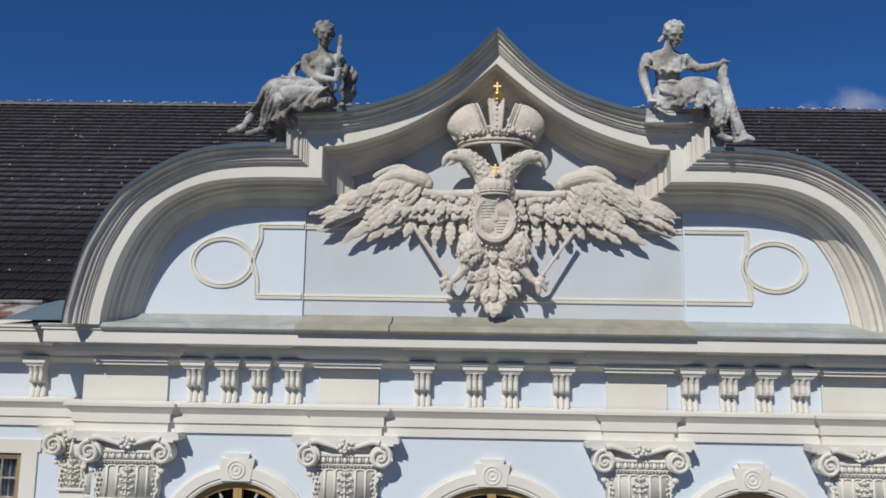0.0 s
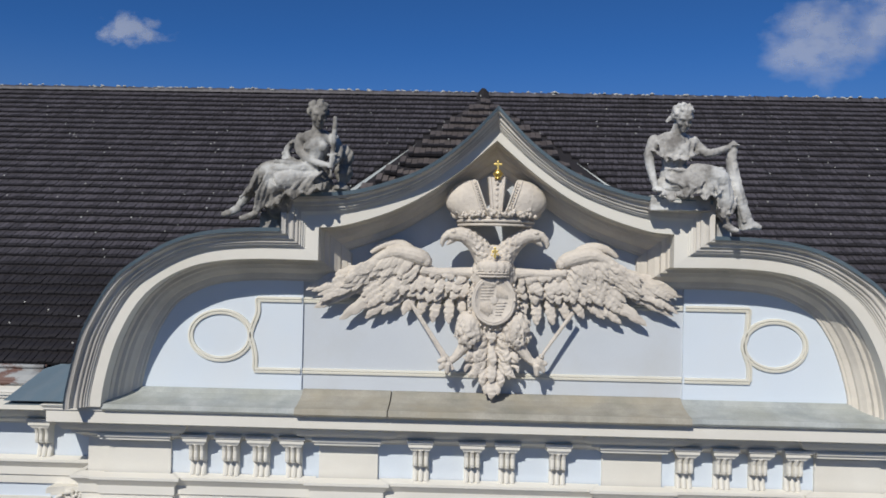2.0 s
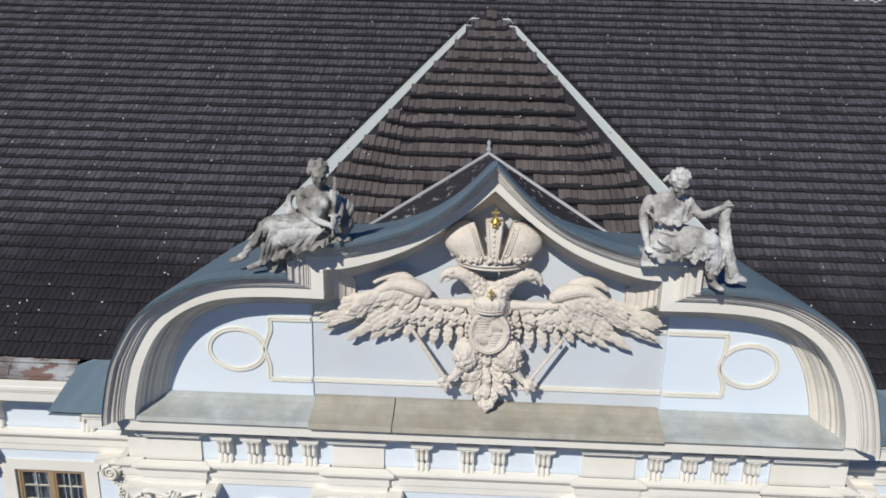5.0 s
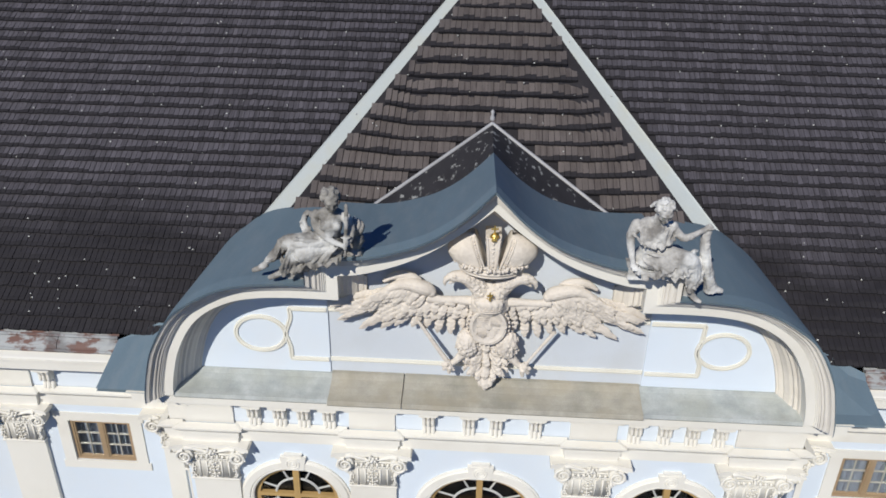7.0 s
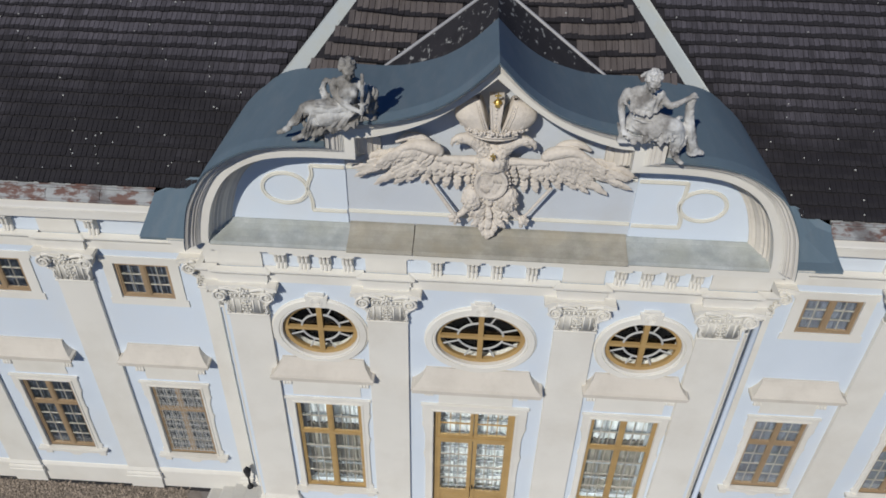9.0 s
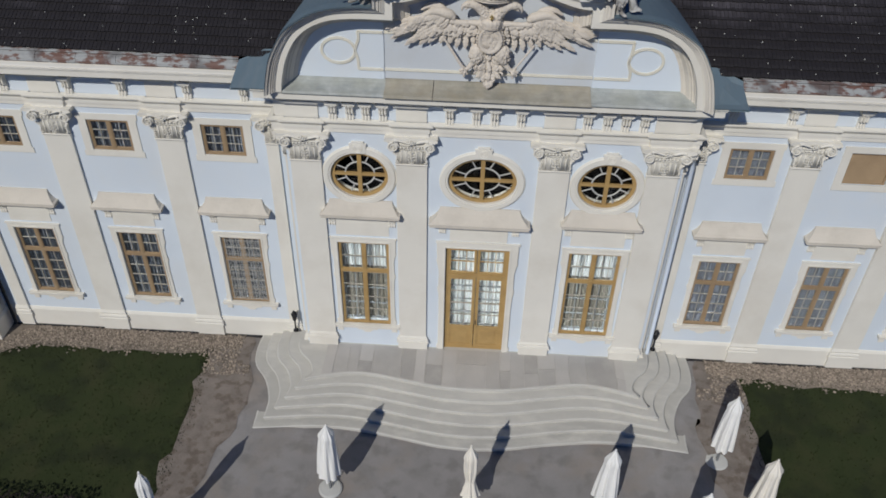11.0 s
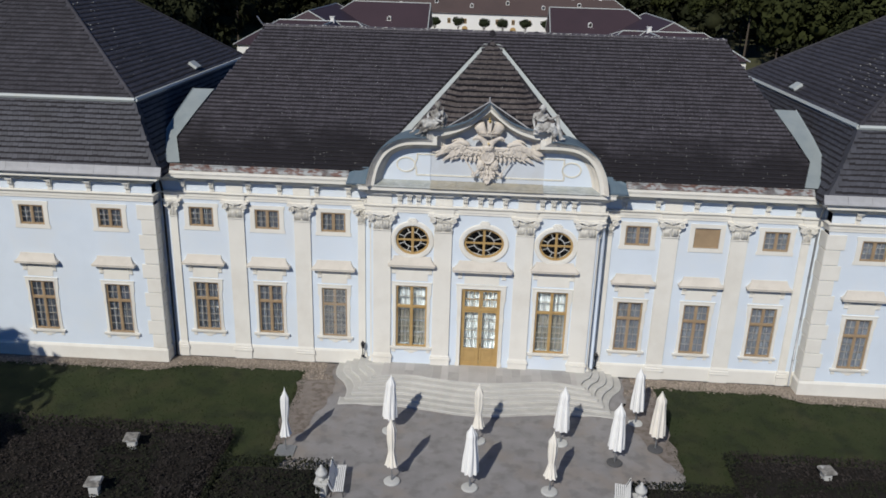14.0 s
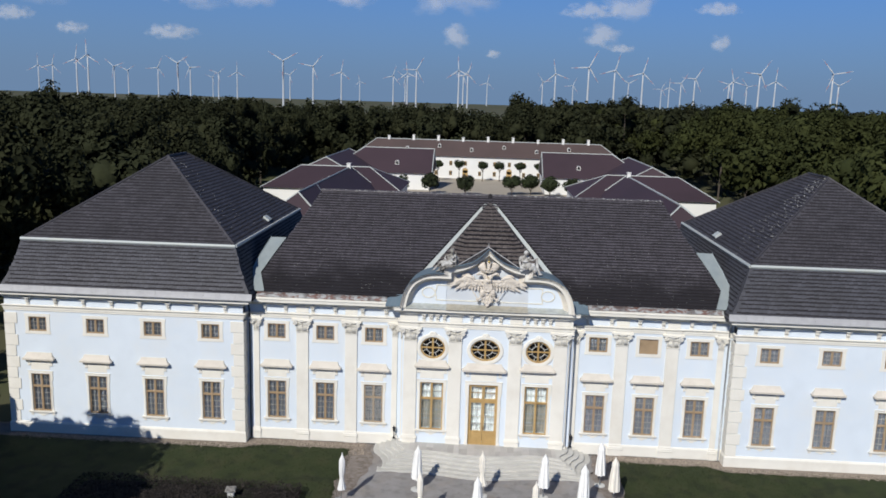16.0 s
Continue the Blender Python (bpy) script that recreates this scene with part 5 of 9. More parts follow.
# ---- door ----
door = tagged(thing("door_1", "ochre double door with glazed upper panels", "door", "", pose(-0.01, YC, 0.94)), kind="structure")
W, HT = 2.14, 4.75
bm = bmesh.new()
rect_frame(bm, W, HT, 0.09, 0.06, 0.2)
box(bm, -W / 2 + 0.09, W / 2 - 0.09, 0.05, 0.19, 3.42, 3.54)
part("door_frame", bm, WOOD, door)
for s in (-1, 1):
    x0, x1 = sorted((s * 0.012, s * (W / 2 - 0.09)))
    bm = bmesh.new()
    rect_frame(bm, x1 - x0, 3.32, 0.11, 0.08, 0.15, (x0 + x1) / 2, 0.09)
    box(bm, x0 + 0.11, x1 - 0.11, 0.085, 0.145, 0.98, 1.10)
    box(bm, x0 + 0.11, x1 - 0.11, 0.11, 0.14, 0.2, 0.98)
    soft_box(bm, x0 + 0.2, x1 - 0.2, 0.095, 0.13, 0.3, 0.88, 0.02)
    leaf = part("door_leaf", bm, WOOD, door)
    bm = bmesh.new()
    ia, ib, il, ih = x0 + 0.11, x1 - 0.11, 1.10, 3.30
    for c in (1, 2):
        xx = ia + (ib - ia) * c / 3
        box(bm, xx - 0.012, xx + 0.012, 0.09, 0.14, il, ih)
    for k in range(1, 4):
        zz = il + (ih - il) * k / 4
        box(bm, ia, ib, 0.092, 0.138, zz - 0.013 * (2 if k == 2 else 1), zz + 0.013 * (2 if k == 2 else 1))
    part("glazing_bars", bm, BAR, leaf)
    for k in range(4):
        for c in range(3):
            pane(leaf, ia + (c + 0.5) * (ib - ia) / 3, il + k * (ih - il) / 4 + 0.01, (ib - ia) / 3 - 0.02, (ih - il) / 4 - 0.02, 0.115)
    bm = bmesh.new()
    rect_frame(bm, x1 - x0, 1.11, 0.09, 0.08, 0.15, (x0 + x1) / 2, 3.545)
    xm = (x0 + x1) / 2
    for c in (1, 2):
        xx = x0 + 0.09 + (x1 - x0 - 0.18) * c / 3
        box(bm, xx - 0.012, xx + 0.012, 0.09, 0.14, 3.63, 4.57)
    box(bm, x0 + 0.09, x1 - 0.09, 0.092, 0.138, 4.08, 4.105)
    part("transom_light", bm, WOOD, door)
    for k in range(2):
        for c in range(3):
            pw = (x1 - x0 - 0.18) / 3
            pane(door, x0 + 0.09 + (c + 0.5) * pw, 3.64 + k * 0.47, pw - 0.03, 0.43, 0.115)
bm = bmesh.new()
soft_box(bm, 0.03, 0.07, 0.06, 0.085, 1.2, 1.4, 0.008)
tube(bm, [(0.05, 0.07, 1.32), (0.05, 0.02, 1.32), (0.14, 0.02, 1.315)], 0.012, 6)
part("door_handle", bm, IRON, door, "dark metal lever handle")
bm = bmesh.new()
surround(bm, W, HT, 0.22, 0.07, 0.08)
part("surround", bm, CREAM, door)
bm = bmesh.new()
hood(bm, 1.6, 0.42, 5.88, 0.52)
part("hood", bm, HOOD, door)
for s in (-1, 1):
    piece("console", HOOD_CONSOLE, door, pose(s * 1.2, 0, 5.34))
bm = bmesh.new()
box(bm, -0.95, 0.95, -0.03, 0, 5.05, 5.8)
part("frieze_panel", bm, CREAM, door)
inner_sash(door, W, 1.0, HT - 0.1, 0.3, 6)
drape(door, W, HT, CURTAIN_DOOR, 0.5)


# ---- pilasters ----
def scroll(bm, cx, cz, r, turn, y0, y1, n=40):
    """A volute: a raised spiral band on a disc."""
    pts = []
    for k in range(n):
        a = k / n * 3.6 * math.pi
        rr = r * (1 - 0.80 * k / n)
        pts.append((cx + turn * rr * math.sin(a), y0, cz + rr * math.cos(a)))
    radii = [r * 0.20 * (1 - 0.45 * k / n) for k in range(n)]
    tube(bm, pts, radii, 6)
    lathe_y(bm, cx, cz, [(r * 1.02, y1), (r * 1.02, y0 + 0.05), (r * 0.9, y0 + 0.035), (0.0, y0 + 0.03)])
    ball(bm, (cx, y0, cz), r * 0.2, sub=1)


def lathe_y(bm, cx, cz, prof, seg=20):
    rows = [[(cx + r * math.cos(2 * math.pi * k / seg), y, cz + r * math.sin(2 * math.pi * k / seg)) for k in range(seg)] for r, y in prof]
    grid_faces(bm, rows, closed_v=True)


def capital_meshes(w, out):
    """Composite capital for a pilaster w wide: abacus, volutes, ornament panel. Its foot is z = 0, height about 0.98."""
    half = w / 2
    bm = bmesh.new()
    n = 12
    for z0, z1, grow in ((0.845, 0.88, 0.25), (0.88, 0.955, 0.33), (0.955, 0.98, 0.31)):
        lo = []
        for k in range(n + 1):
            t = k / n * 2 - 1
            lo.append((t * (half + grow), -out - 0.19 - grow * 0.12 + 0.10 * (1 - t * t)))
        rows = [[(x, y, z) for x, y in lo] + [(half + grow, 0, z), (-half - grow, 0, z)] for z in (z0, z1)]
        grid_faces(bm, rows, closed_v=True, cap=True)
    abacus = mesh_of("abacus", bm, CREAM)
    bm = bmesh.new()
    scroll(bm, 0, 0, 0.165, 1, -0.10, 0.17)
    right = mesh_of("volute", bm, CREAM)
    bm = bmesh.new()
    scroll(bm, 0, 0, 0.165, -1, -0.10, 0.17)
    left = mesh_of("volute", bm, CREAM)
    bm = bmesh.new()
    box(bm, -half, half, -out - 0.025, 0, 0.0, 0.86)
    soft_box(bm, -half - 0.025, half + 0.025, -out - 0.055, 0, -0.055, 0.0, 0.015)
    # channelled bell with round-headed flutes
    flutes = max(int(w / 0.15), 2)
    for k in range(flutes + 1):
        x = -half + 0.02 + k * (w - 0.04) / flutes
        box(bm, x - 0.016, x + 0.016, -out - 0.052, -out - 0.02, 0.02, 0.47)
    for k in range(flutes):
        x, r = -half + 0.02 + (k + 0.5) * (w - 0.04) / flutes, (w - 0.04) / flutes / 2 - 0.008
        tube(bm, [(x + r * math.cos(a * math.pi / 6), -out - 0.04, 0.45 + 0.5 * r * math.sin(a * math.pi / 6)) for a in range(7)], 0.014, 5)
    # egg and dart between two fillets
    eggs = max(int(w / 0.105), 3)
    for k in range(eggs):
        x = -half + 0.05 + k * (w - 0.1) / (eggs - 1)
        ball(bm, (x, -out - 0.085, 0.615), (0.036, 0.04, 0.048), sub=2)
        if k:
            box(bm, x - (w - 0.1) / (eggs - 1) / 2 - 0.008, x - (w - 0.1) / (eggs - 1) / 2 + 0.008, -out - 0.085, -out - 0.02, 0.57, 0.66)
    for z, r in ((0.685, 0.024), (0.55, 0.014)):
        tube(bm, [(-half - 0.02, -out - 0.075, z), (half + 0.02, -out - 0.075, z)], r, 6)
    for k in range(eggs * 2):
        ball(bm, (-half + 0.03 + k * (w - 0.06) / (eggs * 2 - 1), -out - 0.07, 0.522), 0.016, sub=1)
    # standing candelabrum of husks and small flowers
    tube(bm, [(0, -out - 0.055, 0.02), (0, -out - 0.055, 0.46)], 0.012, 5)
    for z, wd in ((0.06, 0.055), (0.15, 0.095), (0.25, 0.075), (0.33, 0.10), (0.42, 0.05)):
        for q in (-1, 1):
            ball(bm, (q * wd, -out - 0.065, z + 0.015), (0.034, 0.022, 0.024), sub=1)
            ball(bm, (q * wd * 0.45, -out - 0.06, z - 0.012), (0.03, 0.016, 0.014), sub=1)
        ball(bm, (0, -out - 0.07, z), (0.026, 0.024, 0.026), sub=1)
    # leaf sprays that hang from the volutes along both edges
    for q in (-1, 1):
        for k in range(6):
            f = k / 5
            x, z = q * (half - 0.04 + 0.02 * math.sin(k * 2.0)), 0.44 - 0.36 * f
            tube(bm, [(x, -out - 0.03, z), (x + q * 0.045 * (1 - 0.5 * f), -out - 0.07, z - 0.02), (x + q * 0.03 * (1 - f), -out - 0.06, z - 0.075)], [0.022, 0.026 - 0.01 * f, 0.006], 5)
            ball(bm, (x - q * 0.03, -out - 0.05, z - 0.02), (0.02, 0.018, 0.026), sub=1)
        ball(bm, (q * (half + 0.05), -out - 0.06, 0.41), (0.05, 0.05, 0.05), sub=2)
        for k in range(3):
            tube(bm, [(q * (half + 0.10), -out - 0.12, 0.84), (q * (half + 0.17 + 0.02 * k), -out - 0.20, 0.80 - 0.05 * k), (q * (half + 0.20 + 0.02 * k), -out - 0.21, 0.73 - 0.05 * k)], [0.03, 0.028, 0.008], 6)
    for k in range(9):
        an = k * 2.4
        rr = 0.03 + 0.011 * k
        ball(bm, (rr * math.cos(an), -out - 0.20 + 0.1 * rr, 0.84 + 0.8 * rr * math.sin(an)), (0.036, 0.035, 0.036), sub=1)
    for s in (-1, 1):
        band = spline([(s * 0.10, -out - 0.14, 0.80), (s * half * 0.6, -out - 0.15, 0.86), (s * (half - 0.06), -out - 0.16, 0.90), (s * (half + 0.04), -out - 0.17, 0.885)], 4)
        tube(bm, band, [0.03 + 0.02 * i / 12 for i in range(13)], 8)
    body = mesh_of("ornament", bm, CREAM, True)
    return abacus, left, right, body


def pilaster(name_label, w, out, z0, z1, base_z, base_h):
    root = thing("pilaster", name_label, "pilaster", "facade pilasters")
    bm = bmesh.new()
    box(bm, -w / 2, w / 2, -out, 0, base_z + base_h, z1 - 0.96)
    box(bm, -w / 2 - 0.012, -w / 2, -out * 0.6, 0, base_z + base_h, z1 - 0.96)
    part("shaft", bm, CREAM, root)
    bm = bmesh.new()
    prof = [(0.05, 0.0), (0.05, 0.55), (0.10, 0.58), (0.10, 0.66), (0.07, 0.68), (0.09, 0.74), (0.07, 0.8), (0.03, 0.82), (0.05, 0.88), (0.02, 0.95), (0.0, 1.0)]
    rows = []
    for o, k in prof:
        rows.append([(-w / 2 - o, 0, base_z + base_h * k), (-w / 2 - o, -out - o, base_z + base_h * k), (w / 2 + o, -out - o, base_z + base_h * k), (w / 2 + o, 0, base_z + base_h * k)])
    grid_faces(bm, rows, cap=True)
    part("base", bm, CREAM, root, "moulded cream pilaster base")
    abacus, left, right, body = CAPS[round(w, 2)]
    cap = piece("capital", body, root, pose(0, 0, z1 - 0.98))
    cap["label"] = "carved capital with volutes and flower ornament"
    piece("abacus", abacus, cap, pose(0, 0, 0))
    piece("volute", left, cap, pose(-w / 2 - 0.06, -out - 0.1, 0.685))
    piece("volute", right, cap, pose(w / 2 + 0.06, -out - 0.1, 0.685))
    return root


CAPS = {0.96: capital_meshes(0.96, 0.10), 0.9: capital_meshes(0.9, 0.10), 0.4: capital_meshes(0.4, 0.09)}
p = pilaster("cream pilaster with a carved volute capital beside the entrance", 0.96, 0.10, 0.94, 9.93, 0.94, 0.62)
p.matrix_basis = pose(-5.5, YC, 0)
for x in (-2.2, 2.2, 5.5):
    copy_thing(p, pose(x, YC, 0))
q = pilaster("cream pilaster with a carved volute capital on the wing", 0.9, 0.10, 0.2, 9.93, 0.2, 1.05)
q.matrix_basis = pose(-13.75, YW, 0)
for x in (-10.05, 10.05, 13.75):
    copy_thing(q, pose(x, YW, 0))
r = pilaster("narrow cream corner pilaster with half a capital", 0.4, 0.09, 0.2, 9.93, 0.2, 1.05)
r.matrix_basis = pose(-17.25, YW, 0)
for x in (-6.75, 6.75, 17.25):
    copy_thing(r, pose(x, YW, 0))
# returns of the centre block, with a capital seen from the side
for s in (-1, 1):
    t = copy_thing(r, pose(s * 6.1, 0.42, 0, 0, 0, 90 * s))

# ---- rusticated corners of the pavilions ----
bm = bmesh.new()
soft_box(bm, -0.5, 0.5, -0.06, 0.0, 0, 0.84, 0.03)
QUOIN = mesh_of("quoin", bm, CREAM)
bm = bmesh.new()
soft_box(bm, -0.4, 0.4, -0.06, 0.0, 0, 0.84, 0.03)
QUOIN_SHORT = mesh_of("quoin", bm, CREAM)
for s in (-1, 1):
    for x in (XP0, XP1):
        corner = tagged(thing("quoin_strip", "cream rusticated corner strip of the pavilion", "quoins"), kind="structure")
        inward = s * (1 if x == XP0 else -1)
        for k in range(10):
            me, hw = (QUOIN, 0.5) if k % 2 else (QUOIN_SHORT, 0.4)
            piece("quoin", me, corner, pose(s * x + inward * (hw - 0.06), YP, 1.14 + k * 0.862))
            if x == XP0:
                piece("quoin", me, corner, pose(s * x, YP + hw + 0.004, 1.14 + k * 0.862, 0, 0, 90 * (1 if -s > 0 else -1)))
# ---- downpipes ----
for s in (-1, 1):
    dp = thing("downpipe", "dark metal downpipe in the corner of pavilion and wing" if s < 0 else "grey metal downpipe in the corner of pavilion and wing", "downpipe")
    bm = bmesh.new()
    tube(bm, [(s * 17.7, 0.2, 11.4), (s * 17.72, 0.6, 10.9), (s * 17.72, 0.78, 10.4), (s * 17.72, 0.78, 0.35)], 0.06, 10)
    part("pipe", bm, IRON if s < 0 else STEEL, dp, smooth=True)
    for z in (2.0, 4.5, 7.0, 9.5):
        bm = bmesh.new()
        tube(bm, [(s * 17.72, 0.78, z), (s * 17.72, 0.78, z + 0.06)], 0.075, 10)
        part("clamp", bm, IRON if s < 0 else STEEL, dp)
dp = thing("downpipe", "pale blue painted downpipe beside the entrance block", "downpipe")
bm = bmesh.new()
tube(bm, [(6.32, 0.1, 9.6), (6.38, 0.2, 9.2), (6.40, 0.25, 1.1)], 0.07, 10)
part("pipe", bm, BLUE_PIPE, dp, smooth=True)

# ---- entrance steps ----
def step_outline(k):
    half = [Vector(p) for p in ((0, -3.82 + 0.39 * k), (1.2, -3.73 + 0.385 * k), (2.6, -3.45 + 0.38 * k), (4.2 - 0.1 * k, -3.22 + 0.37 * k), (5.5 - 0.18 * k, -3.22 + 0.36 * k), (7.45 - 0.31 * k, -3.45 + 0.34 * k))]
    side = [Vector(p) for p in ((7.45 - 0.31 * k, -3.45 + 0.34 * k), (7.50 - 0.36 * k, -2.5 + 0.22 * k), (7.85 - 0.39 * k, -1.5 + 0.12 * k), (8.4 - 0.42 * k, -0.7 + 0.05 * k), (8.55 - 0.42 * k, 0.1), (8.5 - 0.42 * k, 0.9))]
    h = spline(half, 4) + spline(side, 5)[1:]
    return [(-p.x, p.y) for p in h[::-1]] + [(p.x, p.y) for p in h[1:]]


steps = tagged(thing("entrance_steps", "broad pale limestone steps with curved fronts below the door", "steps"), kind="structure")
RISE = 0.157
for k in range(6):
    out = step_outline(k)
    bm = bmesh.new()
    z0, z1 = (RISE * k if k else -0.05), RISE * (k + 1)
    rows = []
    for o, z in ((0.03, z0), (0.03, z1 - 0.045), (0.0, z1 - 0.04), (0.0, z1 - 0.012), (0.012, z1)):
        rows.append([(x * (1 - o / 8), y + o, z) for x, y in out])
    vs = grid_faces(bm, rows)
    bm.faces.new([v for v in vs[-1]])
    part("tread", bm, STONE, steps)
    # worn pale nosing along the edge of the tread
    bm = bmesh.new()
    rim = [Vector(p) for p in out]
    line = []
    for i, p in enumerate(rim):
        d = (rim[min(i + 1, len(rim) - 1)] - rim[max(i - 1, 0)]).normalized()
        line.append((p, Vector((-d.y, d.x))))
    wide = [0.05 + 0.022 * noise.noise((p.x * 1.3, p.y * 1.3, k)) for p, n in line]
    grid_faces(bm, [[(p.x - n.x * 0.004, p.y - n.y * 0.004, z1 - 0.03) for p, n in line], [(p.x - n.x * 0.003, p.y - n.y * 0.003, z1 - 0.01) for p, n in line], [(p.x + n.x * 0.014, p.y + n.y * 0.014, z1 + 0.004) for p, n in line], [(p.x + n.x * w, p.y + n.y * w, z1 + 0.003) for (p, n), w in zip(line, wide)]])
    part("nosing", bm, NOSING, steps, "pale worn step edge", True)

# stone slabs of the landing, cut along its curved front
rng = random.Random(31)
edge_line = step_outline(5)


def landing_front(x):
    for (ax, ay), (bx, by) in zip(edge_line, edge_line[1:]):
        if ax <= x <= bx and bx > ax and ay < -0.4:
            return ay + (by - ay) * (x - ax) / (bx - ax)
    return -1.3


def slab(xa, xb, back, front):
    bm = bmesh.new()
    xs = [xa + 0.007 + (xb - xa - 0.014) * k / 4 for k in range(5)]
    h = 0.012 + rng.uniform(0, 0.004)
    rows = [[(x, back(x), 0), (x, back(x), h), (x, front(x), h), (x, front(x), 0)] for x in xs]
    grid_faces(bm, rows, cap=True)
    bmesh.ops.recalc_face_normals(bm, faces=bm.faces)
    part("paving_slab", bm, PAVING, steps).matrix_basis = pose(0, 0, 6 * RISE)


x = -5.35
while x < 5.3:
    w = min(rng.choice((0.38, 0.5, 0.62, 0.8, 1.05)), 5.35 - x)
    end = x + max(w, 0.3)
    if rng.random() < 0.4:
        cut = rng.uniform(0.35, 0.65)
        middle = lambda q, c=cut: 0.04 + (landing_front(q) - 0.04) * c
        slab(x, end, lambda q: 0.04, lambda q: middle(q) + 0.007)
        slab(x, end, lambda q: middle(q) - 0.007, lambda q: landing_front(q) + 0.07)
    else:
        slab(x, end, lambda q: 0.04, lambda q: landing_front(q) + 0.07)
    x = end

# ---- parasols ----
def parasol(fabric, height, fat, seed, base, pinch=False):
    root = thing("parasol", "closed %s parasol on a %s foot on the gravel" % ("white" if fabric is FABRIC else "cream", base), "parasol", "closed parasols")
    rng = random.Random(seed)
    bm = bmesh.new()
    tube(bm, [(0, 0, 0.05), (0, 0, height - 0.05)], 0.024, 8)
    part("pole", bm, STEEL, root)
    bm = bmesh.new()
    z0 = height * 0.27
    ln = height - z0
    ph = [rng.uniform(0, 6) for _ in range(4)]
    prof = []
    for k in range(19):
        t = k / 18
        r = fat * (0.92 - 0.52 * t ** 1.5) if not pinch else fat * (0.95 - 0.5 * min(1, t / 0.32) ** 0.8 * 1.0 + 0.28 * math.sin(max(t - 0.3, 0) / 0.7 * math.pi) - 0.12 * t)
        if t > 0.8:
            r *= max(0.10, 1 - ((t - 0.8) / 0.2) ** 1.6 * 0.9)
        if 0.77 < t < 0.84:
            r *= 1.14
        prof.append((r, z0 + ln * t))
    wave = lambda a, z: 1 + 0.17 * math.sin(8 * a + ph[0] + 0.4 * math.sin(z * 2 + ph[1])) * (1 - 0.5 * (z - z0) / ln) + 0.07 * math.sin(13 * a + ph[2] + z) + 0.06 * math.sin(3 * a + ph[3])
    lathe(bm, prof, 56, (0, 0, 0), 0, wave)
    part("canopy", bm, fabric, root, smooth=True)
    bm = bmesh.new()
    lathe(bm, [(0.0, 0), (0.03, 0.0), (0.035, 0.05), (0.0, 0.1)], 10, (0, 0, height - 0.04))
    part("finial", bm, fabric, root)
    if pinch:
        bm = bmesh.new()
        lathe(bm, [(fat * 0.46, -0.02), (fat * 0.5, 0.0), (fat * 0.5, 0.04), (fat * 0.46, 0.06)], 20, (0, 0, z0 + ln * 0.30))
        part("strap", bm, fabric, root)
    bm = bmesh.new()
    if base == "square slab":
        soft_box(bm, -0.45, 0.45, -0.45, 0.45, 0.0, 0.07, 0.012)
        part("foot", bm, CONCRETE_DARK if False else STEEL, root)
    else:
        lathe(bm, [(0, 0), (0.36, 0), (0.38, 0.02), (0.38, 0.07), (0.33, 0.10), (0.10, 0.12), (0, 0.12)], 28)
        part("foot", bm, CONCRETE if base == "pale concrete" else CONCRETE_DARK, root, smooth=False)
    bm = bmesh.new()
    lathe(bm, [(0.045, 0.07), (0.045, 0.42), (0.03, 0.43)], 12)
    part("sleeve", bm, STEEL, root)
    return root


for i, (x, y, f, h, fat, b, pinch) in enumerate((
        (-9.19, -7.85, FABRIC, 3.45, 0.27, "square slab", True), (-4.38, -5.62, FABRIC, 3.2, 0.36, "pale concrete", False),
        (0.12, -6.1, FABRIC_CREAM, 3.25, 0.29, "pale concrete", True), (4.25, -5.88, FABRIC, 3.22, 0.37, "pale concrete", False),
        (6.75, -7.33, FABRIC, 3.25, 0.38, "dark concrete", False), (8.37, -3.63, FABRIC, 3.3, 0.35, "pale concrete", False),
        (8.96, -5.97, FABRIC_CREAM, 3.28, 0.36, "dark concrete", False), (-3.78, -9.8, FABRIC_CREAM, 3.35, 0.28, "pale concrete", True),
        (-0.2, -9.95, FABRIC, 3.25, 0.37, "pale concrete", False), (3.43, -9.9, FABRIC_CREAM, 3.15, 0.30, "pale concrete", True))):
    parasol(f, h, fat, i, b, pinch).matrix_basis = pose(x, y, 0, 1.0 * math.sin(i * 2.1), 1.2 * math.sin(i * 1.3 + 1), 40 * i)


